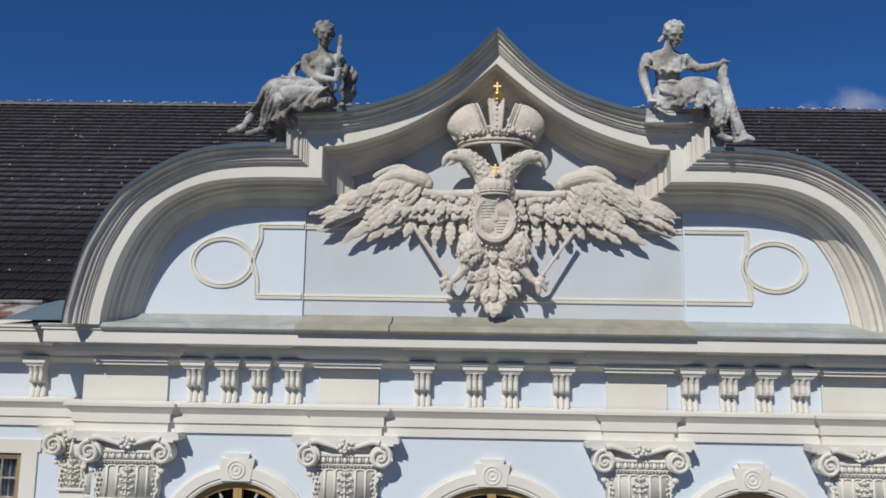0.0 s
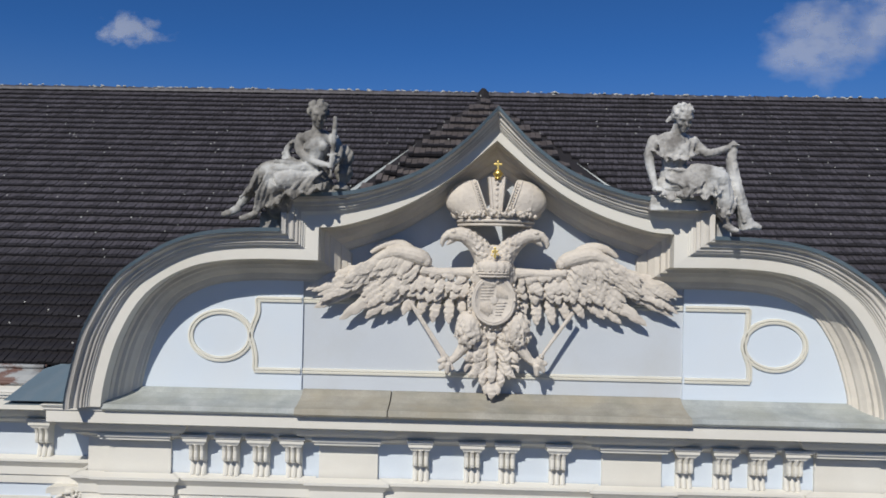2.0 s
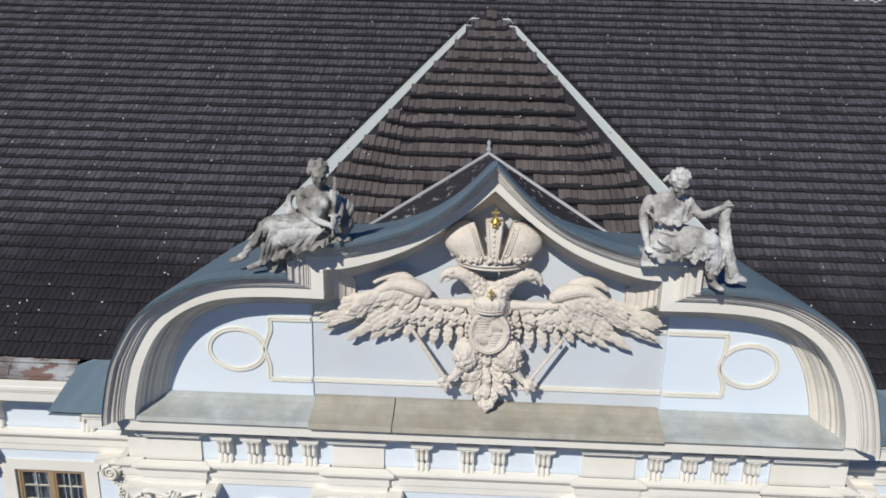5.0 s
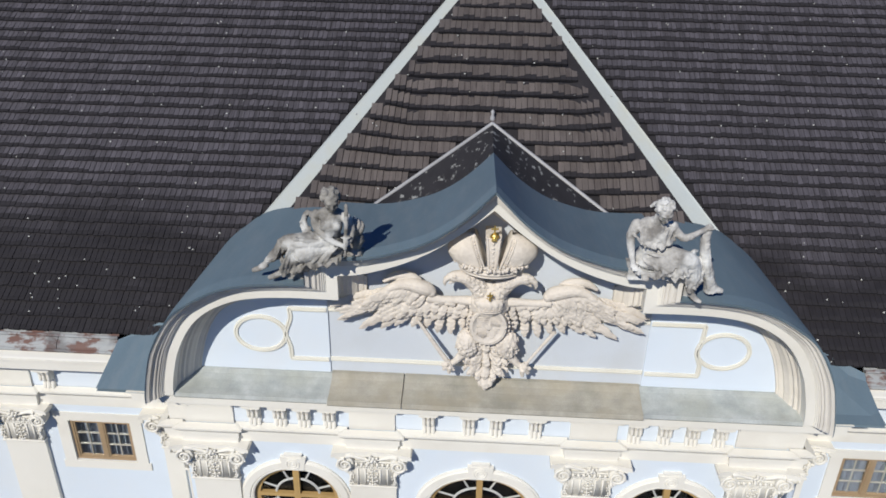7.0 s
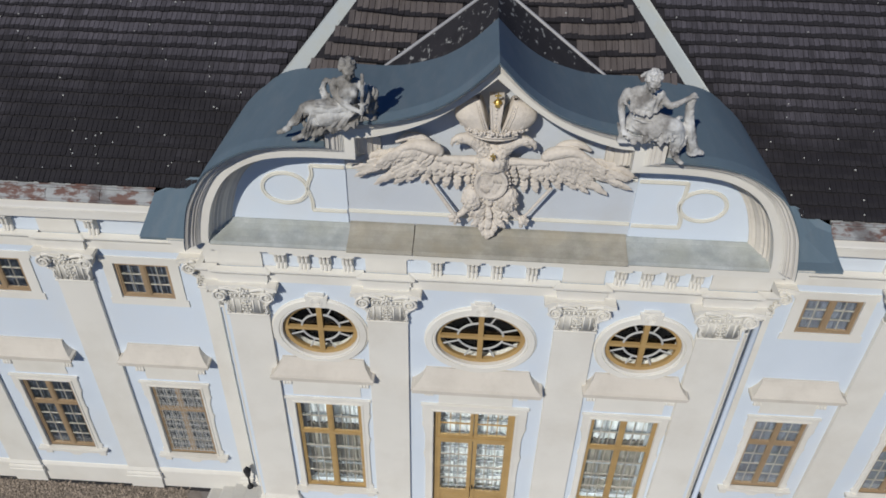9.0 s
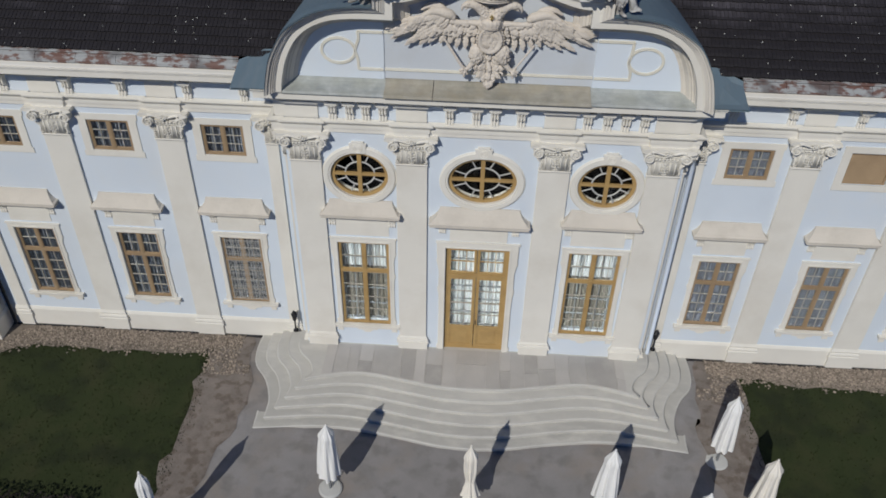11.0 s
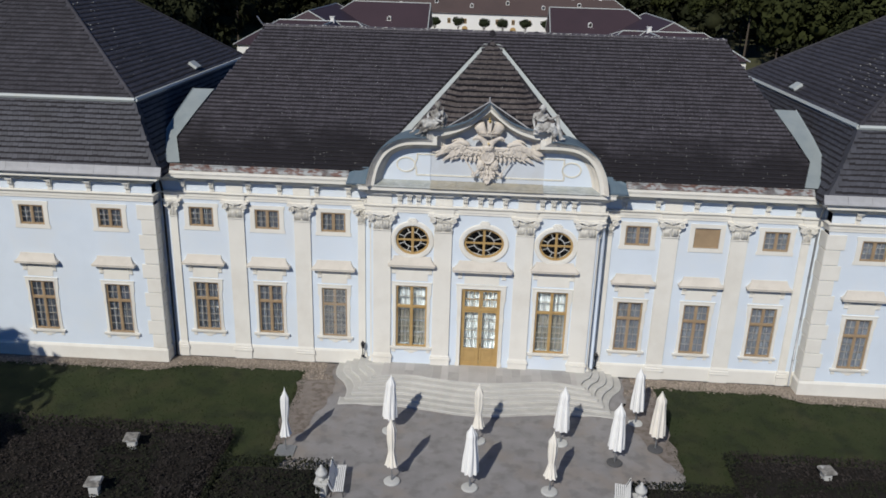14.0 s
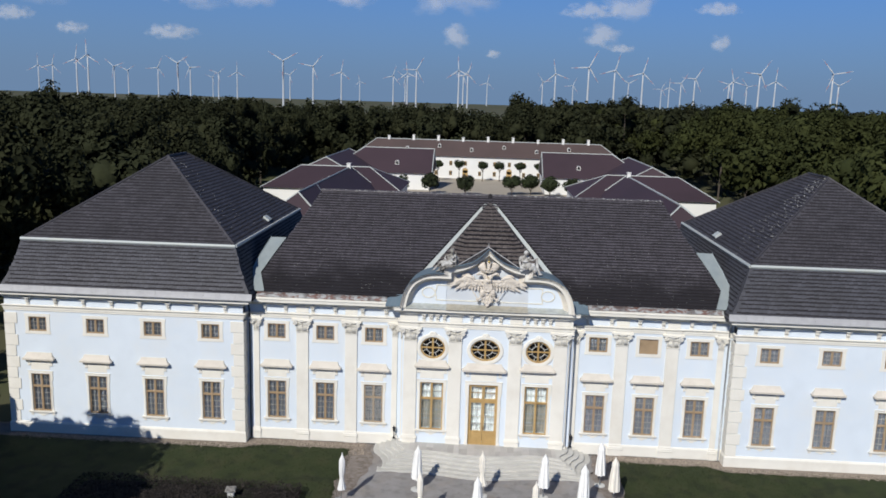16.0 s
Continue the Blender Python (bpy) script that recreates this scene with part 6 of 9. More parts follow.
# ---- carved relief of the gable ----
def feather(bm, root, tip, width, y0, y1, thick=0.4, bend=0.0, ridges=0):
    """A carved feather that lies on the wall: root and tip are (x, z), y0 and y1 the depth at either end."""
    a, b = Vector(root), Vector(tip)
    d = (b - a).normalized()
    nrm = Vector((-d.y, d.x))
    ln = (b - a).length
    rows = []
    n = 18 if ln > 0.45 else 12 if ln > 0.28 else 7
    for k in range(n + 1):
        t = k / n
        c = a + (b - a) * t + nrm * bend * math.sin(t * math.pi)
        w = width * 0.5 * (0.55 + 0.55 * math.sin(min(t * 1.25, 1) * math.pi / 2)) * (1 if t < 0.55 else max(1 - ((t - 0.55) / 0.46) ** 2, 0.01) ** 0.7)
        w *= 1 + (0.09 if n > 7 else 0.0) * math.sin(k * 2.3 + width * 40 + a.x * 9)
        c = c + nrm * 0.05 * width * math.sin(k * 1.7 + a.y * 13)
        y = y0 + (y1 - y0) * t - 0.02 * math.sin(t * math.pi)
        row = []
        for q in range(10):
            an = 2 * math.pi * q / 10
            prof = math.sin(an)
            groove = 0.25 * math.cos(3 * an) + (0.22 if n > 7 else 0.0) * math.sin(k * 2.1 + 2.5 * abs(math.cos(an))) if prof > 0 else 0
            row.append((c.x + nrm.x * w * math.cos(an), y - 0.68 * thick * w * (prof + groove * 0.6), c.y + nrm.y * w * math.cos(an)))
        rows.append(row)
    grid_faces(bm, rows, closed_v=True, cap=True)


def eagle(root):
    rng = random.Random(11)
    tail = bmesh.new()

    def carve(name, mesh, voxel=0.0, rough=1.0):
        ob = part(name, mesh, RELIEF, root, "", True)
        if voxel:
            skin = ob.modifiers.new("skin", "REMESH")
            skin.mode, skin.voxel_size, skin.use_smooth_shade = "VOXEL", voxel, True
        for size, strength in ((0.10, 0.022), (0.035, 0.012)):
            tex = bpy.data.textures.new("carving", "CLOUDS")
            tex.noise_scale, tex.noise_depth = size, 2
            d = ob.modifiers.new("carving", "DISPLACE")
            d.texture, d.strength, d.mid_level, d.texture_coords = tex, strength * rough, 0.5, "GLOBAL"

    for s in (-1, 1):
        bm = bmesh.new()
        F = lambda r, t, w, y0, y1, th=0.4, bend=0.0: feather(bm, (s * r[0], r[1]), (s * t[0], t[1]), w, y0, y1, th, s * bend)
        for r, t, w, y0, y1, bend in (((1.50, 13.70), (2.90, 13.26), 0.20, 0.02, 0.00, 0.06), ((1.42, 13.52), (2.77, 12.97), 0.20, 0.03, -0.02, 0.07), ((1.35, 13.38), (2.37, 12.81), 0.19, 0.04, -0.02, 0.05),
                                      ((1.25, 13.32), (1.98, 12.83), 0.16, 0.05, -0.01, 0.04), ((1.18, 13.32), (1.72, 12.90), 0.15, 0.06, 0.0, 0.03), ((1.10, 13.35), (1.40, 12.90), 0.16, 0.05, -0.02, 0.02),
                                      ((0.98, 13.35), (1.16, 12.86), 0.15, 0.06, -0.01, 0.0), ((0.82, 13.35), (0.93, 12.79), 0.16, 0.05, -0.02, 0.0), ((0.66, 13.32), (0.68, 12.78), 0.16, 0.06, -0.02, 0.0), ((0.50, 13.30), (0.46, 12.90), 0.14, 0.06, -0.01, 0.0)):
            F(r, t, w, y0, y1, 0.45, bend)
        # second and third rows of coverts
        for k in range(7):
            t = k / 6
            x, z = 1.62 - 0.10 * t, 13.72 - 0.42 * t
            F((x - 0.05, z + 0.03), (x + 0.62 - 0.2 * t, z - 0.20 - 0.10 * t), 0.15, -0.04, -0.05, 0.5, 0.03)
            F((x - 0.15, z + 0.05), (x + 0.28 - 0.12 * t, z - 0.10 - 0.10 * t), 0.12, -0.09, -0.09, 0.55, 0.02)
        for k in range(9):
            x = 0.46 + k * 0.115
            F((x - 0.02 + rng.uniform(-0.03, 0.03), 13.42), (x + 0.05 + 0.012 * k + rng.uniform(-0.03, 0.03), 13.145 + rng.uniform(-0.05, 0.05)), rng.uniform(0.13, 0.17), -0.03, rng.uniform(-0.11, -0.05), 0.42, rng.uniform(-0.03, 0.03))
        for k in range(9):
            x = 0.42 + k * 0.125
            F((x - 0.02 + rng.uniform(-0.03, 0.03), 13.52 + 0.012 * k), (x + 0.05 + 0.01 * k + rng.uniform(-0.03, 0.03), 13.23 + rng.uniform(-0.05, 0.04)), rng.uniform(0.12, 0.16), -0.08, rng.uniform(-0.15, -0.10), 0.42, rng.uniform(-0.03, 0.03))
        for k in range(12):
            x = 0.40 + k * 0.105
            z = 13.52 + 0.016 * k
            F((x + rng.uniform(-0.03, 0.03), z + 0.05), (x + 0.03 + 0.006 * k + rng.uniform(-0.03, 0.03), z - rng.uniform(0.08, 0.17)), rng.uniform(0.09, 0.14), -0.12, rng.uniform(-0.17, -0.13), 0.42, rng.uniform(-0.03, 0.03))
        arm = [(0.28, 13.52), (0.62, 13.56), (0.90, 13.58), (1.06, 13.66), (1.25, 13.80), (1.52, 13.84), (1.78, 13.74), (2.02, 13.60)]
        tube(bm, [(s * x, -0.11, z) for x, z in ((0.25, 13.57), (0.55, 13.58), (0.85, 13.57), (1.10, 13.60))], [0.10, 0.075, 0.07, 0.08], 12)
        wrist = spline([Vector(p) for p in ((1.00, 13.72), (1.10, 13.78), (1.28, 13.84), (1.50, 13.87), (1.72, 13.80), (1.95, 13.66), (2.15, 13.55))], 4)
        swell = spline([Vector((r, 0)) for r in (0.075, 0.125, 0.13, 0.11, 0.08, 0.05, 0.02)], 4)
        tube(bm, [(s * p.x, -0.12, p.y) for p in wrist], [r.x for r in swell], 14)
        ball(bm, (s * 1.03, -0.12, 13.73), (0.09, 0.10, 0.10), sub=2)
        back = spline([Vector(p) for p in ((1.22, 13.90), (1.36, 13.975), (1.55, 14.0), (1.74, 13.955), (1.90, 13.85))], 4)
        tube(bm, [(s * p.x, -0.03, p.y) for p in back], [0.03 + 0.05 * math.sin(i / 16 * math.pi) for i in range(17)], 10)
        line = spline([Vector(a) for a in arm], 8)
        for k in range(90):
            p = line[rng.randrange(26, len(line))]
            lift = rng.uniform(-0.22, 0.0)
            ln = rng.uniform(0.2, 0.36)
            an = rng.uniform(-1.0, -0.6) + 0.3 * (p.x > 1.6)
            F((p.x, p.y + lift + 0.03), (p.x + ln * math.cos(an), p.y + lift + ln * math.sin(an)), rng.uniform(0.065, 0.10), -0.16 + 0.25 * abs(lift), -0.19 + 0.3 * abs(lift), 0.42, rng.uniform(-0.02, 0.04))
        for k in range(30):
            f = rng.random()
            x, z = 1.60 + 0.75 * f, 13.74 - 0.30 * f - rng.uniform(0, 0.24)
            F((x, z), (x + rng.uniform(0.35, 0.55), z - rng.uniform(0.12, 0.24)), rng.uniform(0.06, 0.10), -0.10, -0.09, 0.4, rng.uniform(0.0, 0.05))
        carve("wing", bm, 0.0075, 0.45)
        bm = bmesh.new()
        # neck, head and open beak
        neck = spline([Vector(p) for p in ((0.08, -0.16, 13.66), (0.17, -0.20, 13.88), (0.31, -0.24, 14.05), (0.47, -0.26, 14.15), (0.60, -0.26, 14.15))], 4)
        tube(bm, [(s * p.x, p.y, p.z) for p in neck], [0.20 - 0.10 * (i / 16) ** 0.8 for i in range(17)], 14)
        ball(bm, (s * 0.60, -0.26, 14.15), (0.135, 0.11, 0.10), sub=3)
        tube(bm, [(s * x, -0.27, z) for x, z in ((0.62, 14.165), (0.70, 14.15), (0.77, 14.09), (0.795, 14.02), (0.785, 13.965))], [0.085, 0.07, 0.055, 0.035, 0.012], 10)
        tube(bm, [(s * x, -0.26, z) for x, z in ((0.60, 14.10), (0.67, 14.045), (0.725, 13.995))], [0.06, 0.04, 0.012], 8)
        ball(bm, (s * 0.62, -0.36, 14.19), (0.045, 0.03, 0.03), sub=1)
        for k in range(60):
            f = rng.random()
            p, q = neck[int(f * 13)], neck[int(f * 13) + 2]
            an = rng.uniform(-1.2, 1.4)
            rr = 0.19 - 0.095 * f ** 0.8
            d = (q - p).normalized() * rng.uniform(0.07, 0.12)
            side = Vector((d.z, -d.x)).normalized() * rr * math.sin(an)
            F((p.x + side.x, p.z + side.y), (p.x + side.x * 1.1 - d.x, p.z + side.y * 1.1 - d.z), rng.uniform(0.04, 0.06), p.y - rr * math.cos(an) + 0.01, p.y - rr * math.cos(an) - 0.015, 0.5)
        carve("head", bm, 0.009, 0.5)
        bm = bmesh.new()
        # thigh, leg and talons
        ball(bm, (s * 0.36, -0.14, 12.74), (0.20, 0.20, 0.26), sub=3)
        for k in range(90):
            an, bz = rng.uniform(0, 2 * math.pi), rng.uniform(-0.9, 0.9)
            cx = math.sqrt(1 - bz * bz)
            x, y, z = 0.36 + 0.2 * cx * math.cos(an), -0.13 - abs(0.2 * cx * math.sin(an)), 12.74 + 0.26 * bz
            F((x, z + 0.03), (x + rng.uniform(-0.03, 0.04), z - rng.uniform(0.07, 0.12)), rng.uniform(0.035, 0.055), y, y - 0.01, 0.55)
        tube(bm, [(s * 0.36, -0.12, 12.56), (s * 0.46, -0.13, 12.40), (s * 0.58, -0.14, 12.26), (s * 0.66, -0.14, 12.21)], [0.13, 0.085, 0.06, 0.06], 10)
        for dx, dz, dy in ((0.14, 0.02, -0.08), (0.12, -0.09, -0.06), (0.02, -0.15, -0.07), (0.10, 0.10, -0.02)):
            x, z = s * 0.66, 12.21
            tube(bm, [(x, -0.14, z), (x + s * dx * 0.55, -0.16 + dy, z + dz * 0.5 + 0.03), (x + s * dx, -0.14 + dy, z + dz), (x + s * dx * 1.12, -0.11, z + dz - 0.05)], [0.055, 0.052, 0.04, 0.012], 8)
        carve("leg", bm, 0.010, 0.6)
        bm = tail
        # tail of curling leaves
        for r, e, w, bend in (((0.03, 12.84), (0.15, 12.50), 0.10, 0.05), ((0.10, 12.66), (0.22, 12.42), 0.08, -0.04), ((0.04, 12.56), (0.30, 12.40), 0.10, 0.07), ((0.06, 12.44), (0.26, 12.18), 0.11, 0.06),
                              ((0.18, 12.36), (0.40, 12.22), 0.09, 0.06), ((0.26, 12.22), (0.36, 11.98), 0.09, -0.05), ((0.08, 12.26), (0.27, 11.96), 0.10, 0.06), ((0.04, 12.12), (0.15, 11.84), 0.10, 0.04), ((0.02, 11.95), (0.10, 11.72), 0.08, 0.03)):
            F(r, e, w * 1.25, -0.09, -0.17, 1.0, bend)
            F((r[0] + 0.02, r[1] - 0.05), (e[0] + 0.05, e[1] + 0.07), w * 0.8, -0.11, -0.14, 1.0, -bend)
    for x0, z0, x1, z1, w in ((0.0, 12.84, -0.02, 12.50, 0.15), (-0.03, 12.50, 0.03, 12.16, 0.13), (0.02, 12.26, -0.02, 11.90, 0.15), (0.0, 11.96, 0.0, 11.66, 0.14)):
        feather(bm, (x0, z0), (x1, z1), w, -0.12, -0.19, 0.6)
    tube(bm, [(0, -0.02, 12.85), (0, -0.04, 12.3), (0, 0.0, 11.75)], [0.12, 0.10, 0.05], 10)
    carve("tail", tail, 0.0080, 0.5)
    bm = bmesh.new()
    ball(bm, (0, -0.12, 13.55), (0.35, 0.26, 0.36), sub=3)
    ball(bm, (0, -0.16, 13.80), (0.22, 0.19, 0.22), sub=3)
    for k in range(150):
        x, z = rng.uniform(-0.36, 0.36), rng.uniform(13.50, 13.98)
        if abs(x) < 0.20 + 0.25 * (13.98 - z):
            y = -0.33 + 0.9 * abs(x) ** 1.4 + 0.25 * max(z - 13.8, 0)
            feather(bm, (x, z), (x * 1.1, z - rng.uniform(0.08, 0.13)), rng.uniform(0.04, 0.065), y, y - 0.02, 0.5)
    ball(bm, (0, -0.06, 13.12), (0.40, 0.24, 0.52), sub=3)
    for k in range(20):
        an, bz = rng.uniform(0, 2 * math.pi), rng.uniform(-0.2, 0.3)
        c = math.sqrt(1 - bz * bz)
        ball(bm, (0.34 * c * math.cos(an), -0.12 - abs(0.26 * c * math.sin(an)), 13.55 + 0.36 * bz), (0.04, 0.025, 0.06), sub=1)
    for k in range(30):
        an = math.pi * (1.05 + 0.9 * k / 29)
        ball(bm, (0.42 * math.cos(an) + rng.uniform(-0.03, 0.03), -0.14, 12.98 + 0.34 * math.sin(an)), (0.06, 0.06, 0.075), sub=1)
    carve("body", bm, 0.010, 0.5)
    bm = bmesh.new()
    # shield with raised border, charges and a collar chain
    n = 36
    grid_faces(bm, [[(f * 0.30 * math.cos(2 * math.pi * k / n), y, 13.17 + f * 0.345 * math.sin(2 * math.pi * k / n)) for k in range(n)] for f, y in ((1.08, -0.1), (1.08, -0.30), (1.0, -0.35), (0.93, -0.35), (0.91, -0.335), (0.45, -0.338), (0.0, -0.34))], closed_v=True)
    tube(bm, [(0.315 * math.cos(2 * math.pi * k / n), -0.33, 13.17 + 0.36 * math.sin(2 * math.pi * k / n)) for k in range(n + 1)], 0.022, 6)
    for k in range(30):
        an = 2 * math.pi * k / 30
        ball(bm, (0.38 * math.cos(an), -0.25, 13.15 + 0.42 * math.sin(an)), (0.024, 0.022, 0.03), sub=1)
    for k in range(7):
        box(bm, -0.20 + k * 0.028, -0.187 + k * 0.028, -0.346, -0.32, 12.93 + 0.02 * abs(k - 4), 13.14)
        box(bm, 0.04 + k * 0.026, 0.052 + k * 0.026, -0.346, -0.32, 13.20, 13.42 - 0.018 * k)
    for k in range(5):
        box(bm, -0.2, 0.0, -0.346, -0.32, 13.18 + k * 0.045, 13.195 + k * 0.045)
        box(bm, 0.03, 0.2 - 0.02 * (4 - k), -0.346, -0.32, 12.95 + k * 0.045, 12.965 + k * 0.045)
    ball(bm, (0, -0.335, 13.17), (0.07, 0.018, 0.08), sub=2)
    # small ribbed crown that sits on the shield
    rows = []
    for k in range(9):
        f = k / 8
        r = 0.215 + 0.05 * math.sin(f * math.pi * 0.8) if f < 0.6 else 0.262 * math.sqrt(max(1 - ((f - 0.55) / 0.46) ** 2, 0.01))
        rows.append([(r * (1 + 0.03 * math.cos(12 * a)) * math.cos(a), -0.30 - r * 0.66 * math.sin(a) * (1 + 0.05 * math.cos(12 * a)), 13.545 + 0.25 * f) for a in (math.pi * q / 32 for q in range(33))])
    grid_faces(bm, rows)
    for f, z in ((0.225, 13.53), (0.235, 13.575)):
        tube(bm, [(f * math.cos(a * math.pi / 12), -0.30 - 0.66 * f * math.sin(a * math.pi / 12), z) for a in range(13)], 0.016, 6)
    for a in range(11):
        an = (a + 0.5) * math.pi / 11
        ball(bm, (0.235 * math.cos(an), -0.305 - 0.155 * math.sin(an), 13.615), (0.022, 0.018, 0.034 if a % 2 else 0.022), sub=1)
    part("shield", bm, RELIEF, root, "oval shield with carved fields", True)
    bm = bmesh.new()
    # sword and sceptre in the talons
    d = Vector((-1.27 + 0.66, 0, 13.11 - 12.21))
    tube(bm, [Vector((-0.66, -0.2, 12.21)) - d * 0.12, Vector((-0.66, -0.2, 12.21)) + d * 0.15, Vector((-1.27, -0.12, 13.11))], [0.03, 0.045, 0.03], 6)
    part("sword", bm, RELIEF, root)
    bm = bmesh.new()
    tube(bm, [(0.66, -0.2, 12.21), (0.92, -0.16, 12.58), (1.22, -0.12, 13.0)], [0.022, 0.028, 0.034], 8)
    ball(bm, (0.74, -0.2, 12.33), 0.045, sub=1)
    part("sceptre", bm, RELIEF, root)


eagle(thing("eagle_relief", "beige carved double-headed eagle relief with a shield on the gable", "relief", "", pose(0, -0.05, 0.06)))

crown = thing("crown_relief", "beige carved crown with two domed halves above the relief", "crown", "", pose(0.012, 0.07, 0.02) @ Matrix.Diagonal((0.93, 1, 1, 1)))


def dome_line(f):
    """Inner edge, outer edge and half depth of a half-dome, at the share f of its height."""
    up = math.sqrt(max(1 - (max(f - 0.42, 0) / 0.585) ** 2, 0.0))
    low = 0.70 + 0.30 * math.sin(min(f / 0.42, 1) * math.pi / 2)
    return 0.12 + 0.22 * f, 0.12 + 0.22 * f + (0.69 - 0.22 * f) * up * low + 0.02, 0.05 + 0.34 * up * (0.85 + 0.15 * low)


for s in (-1, 1):
    bm = bmesh.new()
    rows = []
    for k in range(17):
        f = k / 16
        inner, outer, deep = dome_line(f)
        rows.append([(s * (inner + (outer - inner) * math.cos(a)), -0.30 + 0.85 * deep * math.sin(a), 14.44 + 0.60 * f) for a in (math.pi * (q / 22 - 0.5) for q in range(23))])
    grid_faces(bm, rows, closed_v=True, cap=True)
    part("dome", bm, RELIEF, crown, smooth=True)
    bm = bmesh.new()
    edge = [(dome_line(k / 14)[0], -0.30 - 0.85 * dome_line(k / 14)[2], 14.46 + 0.58 * k / 14) for k in range(14)]
    for off in (0.0, 0.085):
        tube(bm, [(s * (x + off), y - 0.012 + 0.35 * off * (z - 14.4), z) for x, y, z in edge], 0.016, 6)
    for k in range(1, 13):
        x, y, z = edge[k]
        ball(bm, (s * (x + 0.043), y - 0.012, z), (0.02, 0.016, 0.016), sub=1)
    part("dome_band", bm, RELIEF, crown, smooth=True)
bm = bmesh.new()
arch = spline([Vector(p) for p in ((0, -0.58, 14.46), (0, -0.60, 14.75), (0, -0.57, 15.0), (0, -0.52, 15.06), (0, -0.15, 15.06))], 4)
rows = []
for p in arch:
    w = 0.075 + 0.055 * min(max((p.z - 14.46) / 0.6, 0), 1)
    rows.append([(-w - 0.015, p.y, p.z), (-w, p.y - 0.03, p.z), (-w + 0.03, p.y - 0.03, p.z), (-w + 0.04, p.y - 0.015, p.z), (w - 0.04, p.y - 0.015, p.z), (w - 0.03, p.y - 0.03, p.z), (w, p.y - 0.03, p.z), (w + 0.015, p.y, p.z), (w + 0.015, p.y + 0.08, p.z - 0.03), (-w - 0.015, p.y + 0.08, p.z - 0.03)])
grid_faces(bm, rows, closed_v=True, cap=True)
for k in range(6):
    ball(bm, (0, -0.615, 14.54 + k * 0.085), (0.026, 0.018, 0.036 if k % 2 else 0.024), sub=1)
part("centre_band", bm, RELIEF, crown)
bm = bmesh.new()
n = 40
for f, z, r in ((1.0, 14.40, 0.03), (0.97, 14.44, 0.022), (0.98, 14.34, 0.022)):
    tube(bm, [(0.62 * f * math.cos(2 * math.pi * k / n), -0.2 + 0.47 * f * math.sin(2 * math.pi * k / n), z) for k in range(n + 1)], r, 6)
grid_faces(bm, [[(0.60 * f * math.cos(2 * math.pi * k / n), -0.2 + 0.45 * f * math.sin(2 * math.pi * k / n), z) for k in range(n)] for f, z in ((1.0, 14.46), (1.0, 14.33), (0.9, 14.33), (0.9, 14.45))], closed_v=True)
rng = random.Random(3)
for k in range(26):
    an = 2 * math.pi * k / 26
    x, y = 0.67 * math.cos(an), -0.2 + 0.53 * math.sin(an)
    tall = 0.075 if k % 2 else 0.035
    for q in range(7):
        ball(bm, (x + rng.uniform(-0.055, 0.055), y + rng.uniform(-0.015, 0.015), 14.47 + 1.5 * tall * rng.random()), (rng.uniform(0.028, 0.048), 0.035, rng.uniform(0.028, 0.048)), sub=1)
part("rim", bm, RELIEF, crown, "crown rim with leaf points", smooth=True)
bm = bmesh.new()
ball(bm, (0.01, -0.60, 15.10), 0.068, sub=3)
lathe(bm, [(0.0, 0), (0.055, 0.0), (0.03, 0.03)], 12, (0.01, -0.60, 15.02))
tube(bm, [(0.01 + 0.074 * math.cos(a), -0.60 + 0.074 * math.sin(a), 15.10) for a in (math.pi * q / 10 for q in range(21))], 0.01, 6)
part("orb", bm, GOLD, crown, "gilded orb", smooth=True)
bm = bmesh.new()
soft_box(bm, -0.004, 0.024, -0.614, -0.586, 15.15, 15.30, 0.005)
soft_box(bm, -0.055, 0.075, -0.612, -0.588, 15.225, 15.255, 0.005)
part("cross", bm, GOLD, crown, "gilded cross")
bm = bmesh.new()
soft_box(bm, -0.015, 0.015, -0.49, -0.46, 13.80, 13.97, 0.006)
soft_box(bm, -0.05, 0.05, -0.488, -0.462, 13.90, 13.925, 0.006)
for k in range(6):
    ball(bm, (0.05 * math.cos(k), -0.475, 13.86 + 0.03 * math.sin(k * 2)), 0.014, sub=1)
tagged(part("gilded_breast_cross", bm, GOLD, at=pose(0, -0.05, 0.06)), "small gilded cross on the breast of the carved bird", "cross")


# ---- statues on the gable ----
def sculpture(bm, label, stone, lift, voxel=0.0135):
    bmesh.ops.translate(bm, verts=bm.verts, vec=(0.01, 0.05, lift))
    ob = tagged(part("statue", bm, stone, None, "", True), label, "statue", "gable statues")
    mod = ob.modifiers.new("skin", "REMESH")
    mod.mode, mod.voxel_size, mod.use_smooth_shade = "VOXEL", voxel, True
    soft = ob.modifiers.new("soften", "SMOOTH")
    soft.factor, soft.iterations = 0.5, 1
    for size, strength, sort in ((0.11, 0.010, "MARBLE"), (0.05, 0.006, "MARBLE"), (0.03, 0.005, "CLOUDS")):
        tex = bpy.data.textures.new("stone_wear", sort)
        tex.noise_scale, tex.noise_depth = size, 2
        if sort == "MARBLE":
            tex.turbulence = 7
        d = ob.modifiers.new("wear", "DISPLACE")
        d.texture, d.strength, d.mid_level, d.texture_coords = tex, strength, 0.5, "GLOBAL"
    return ob


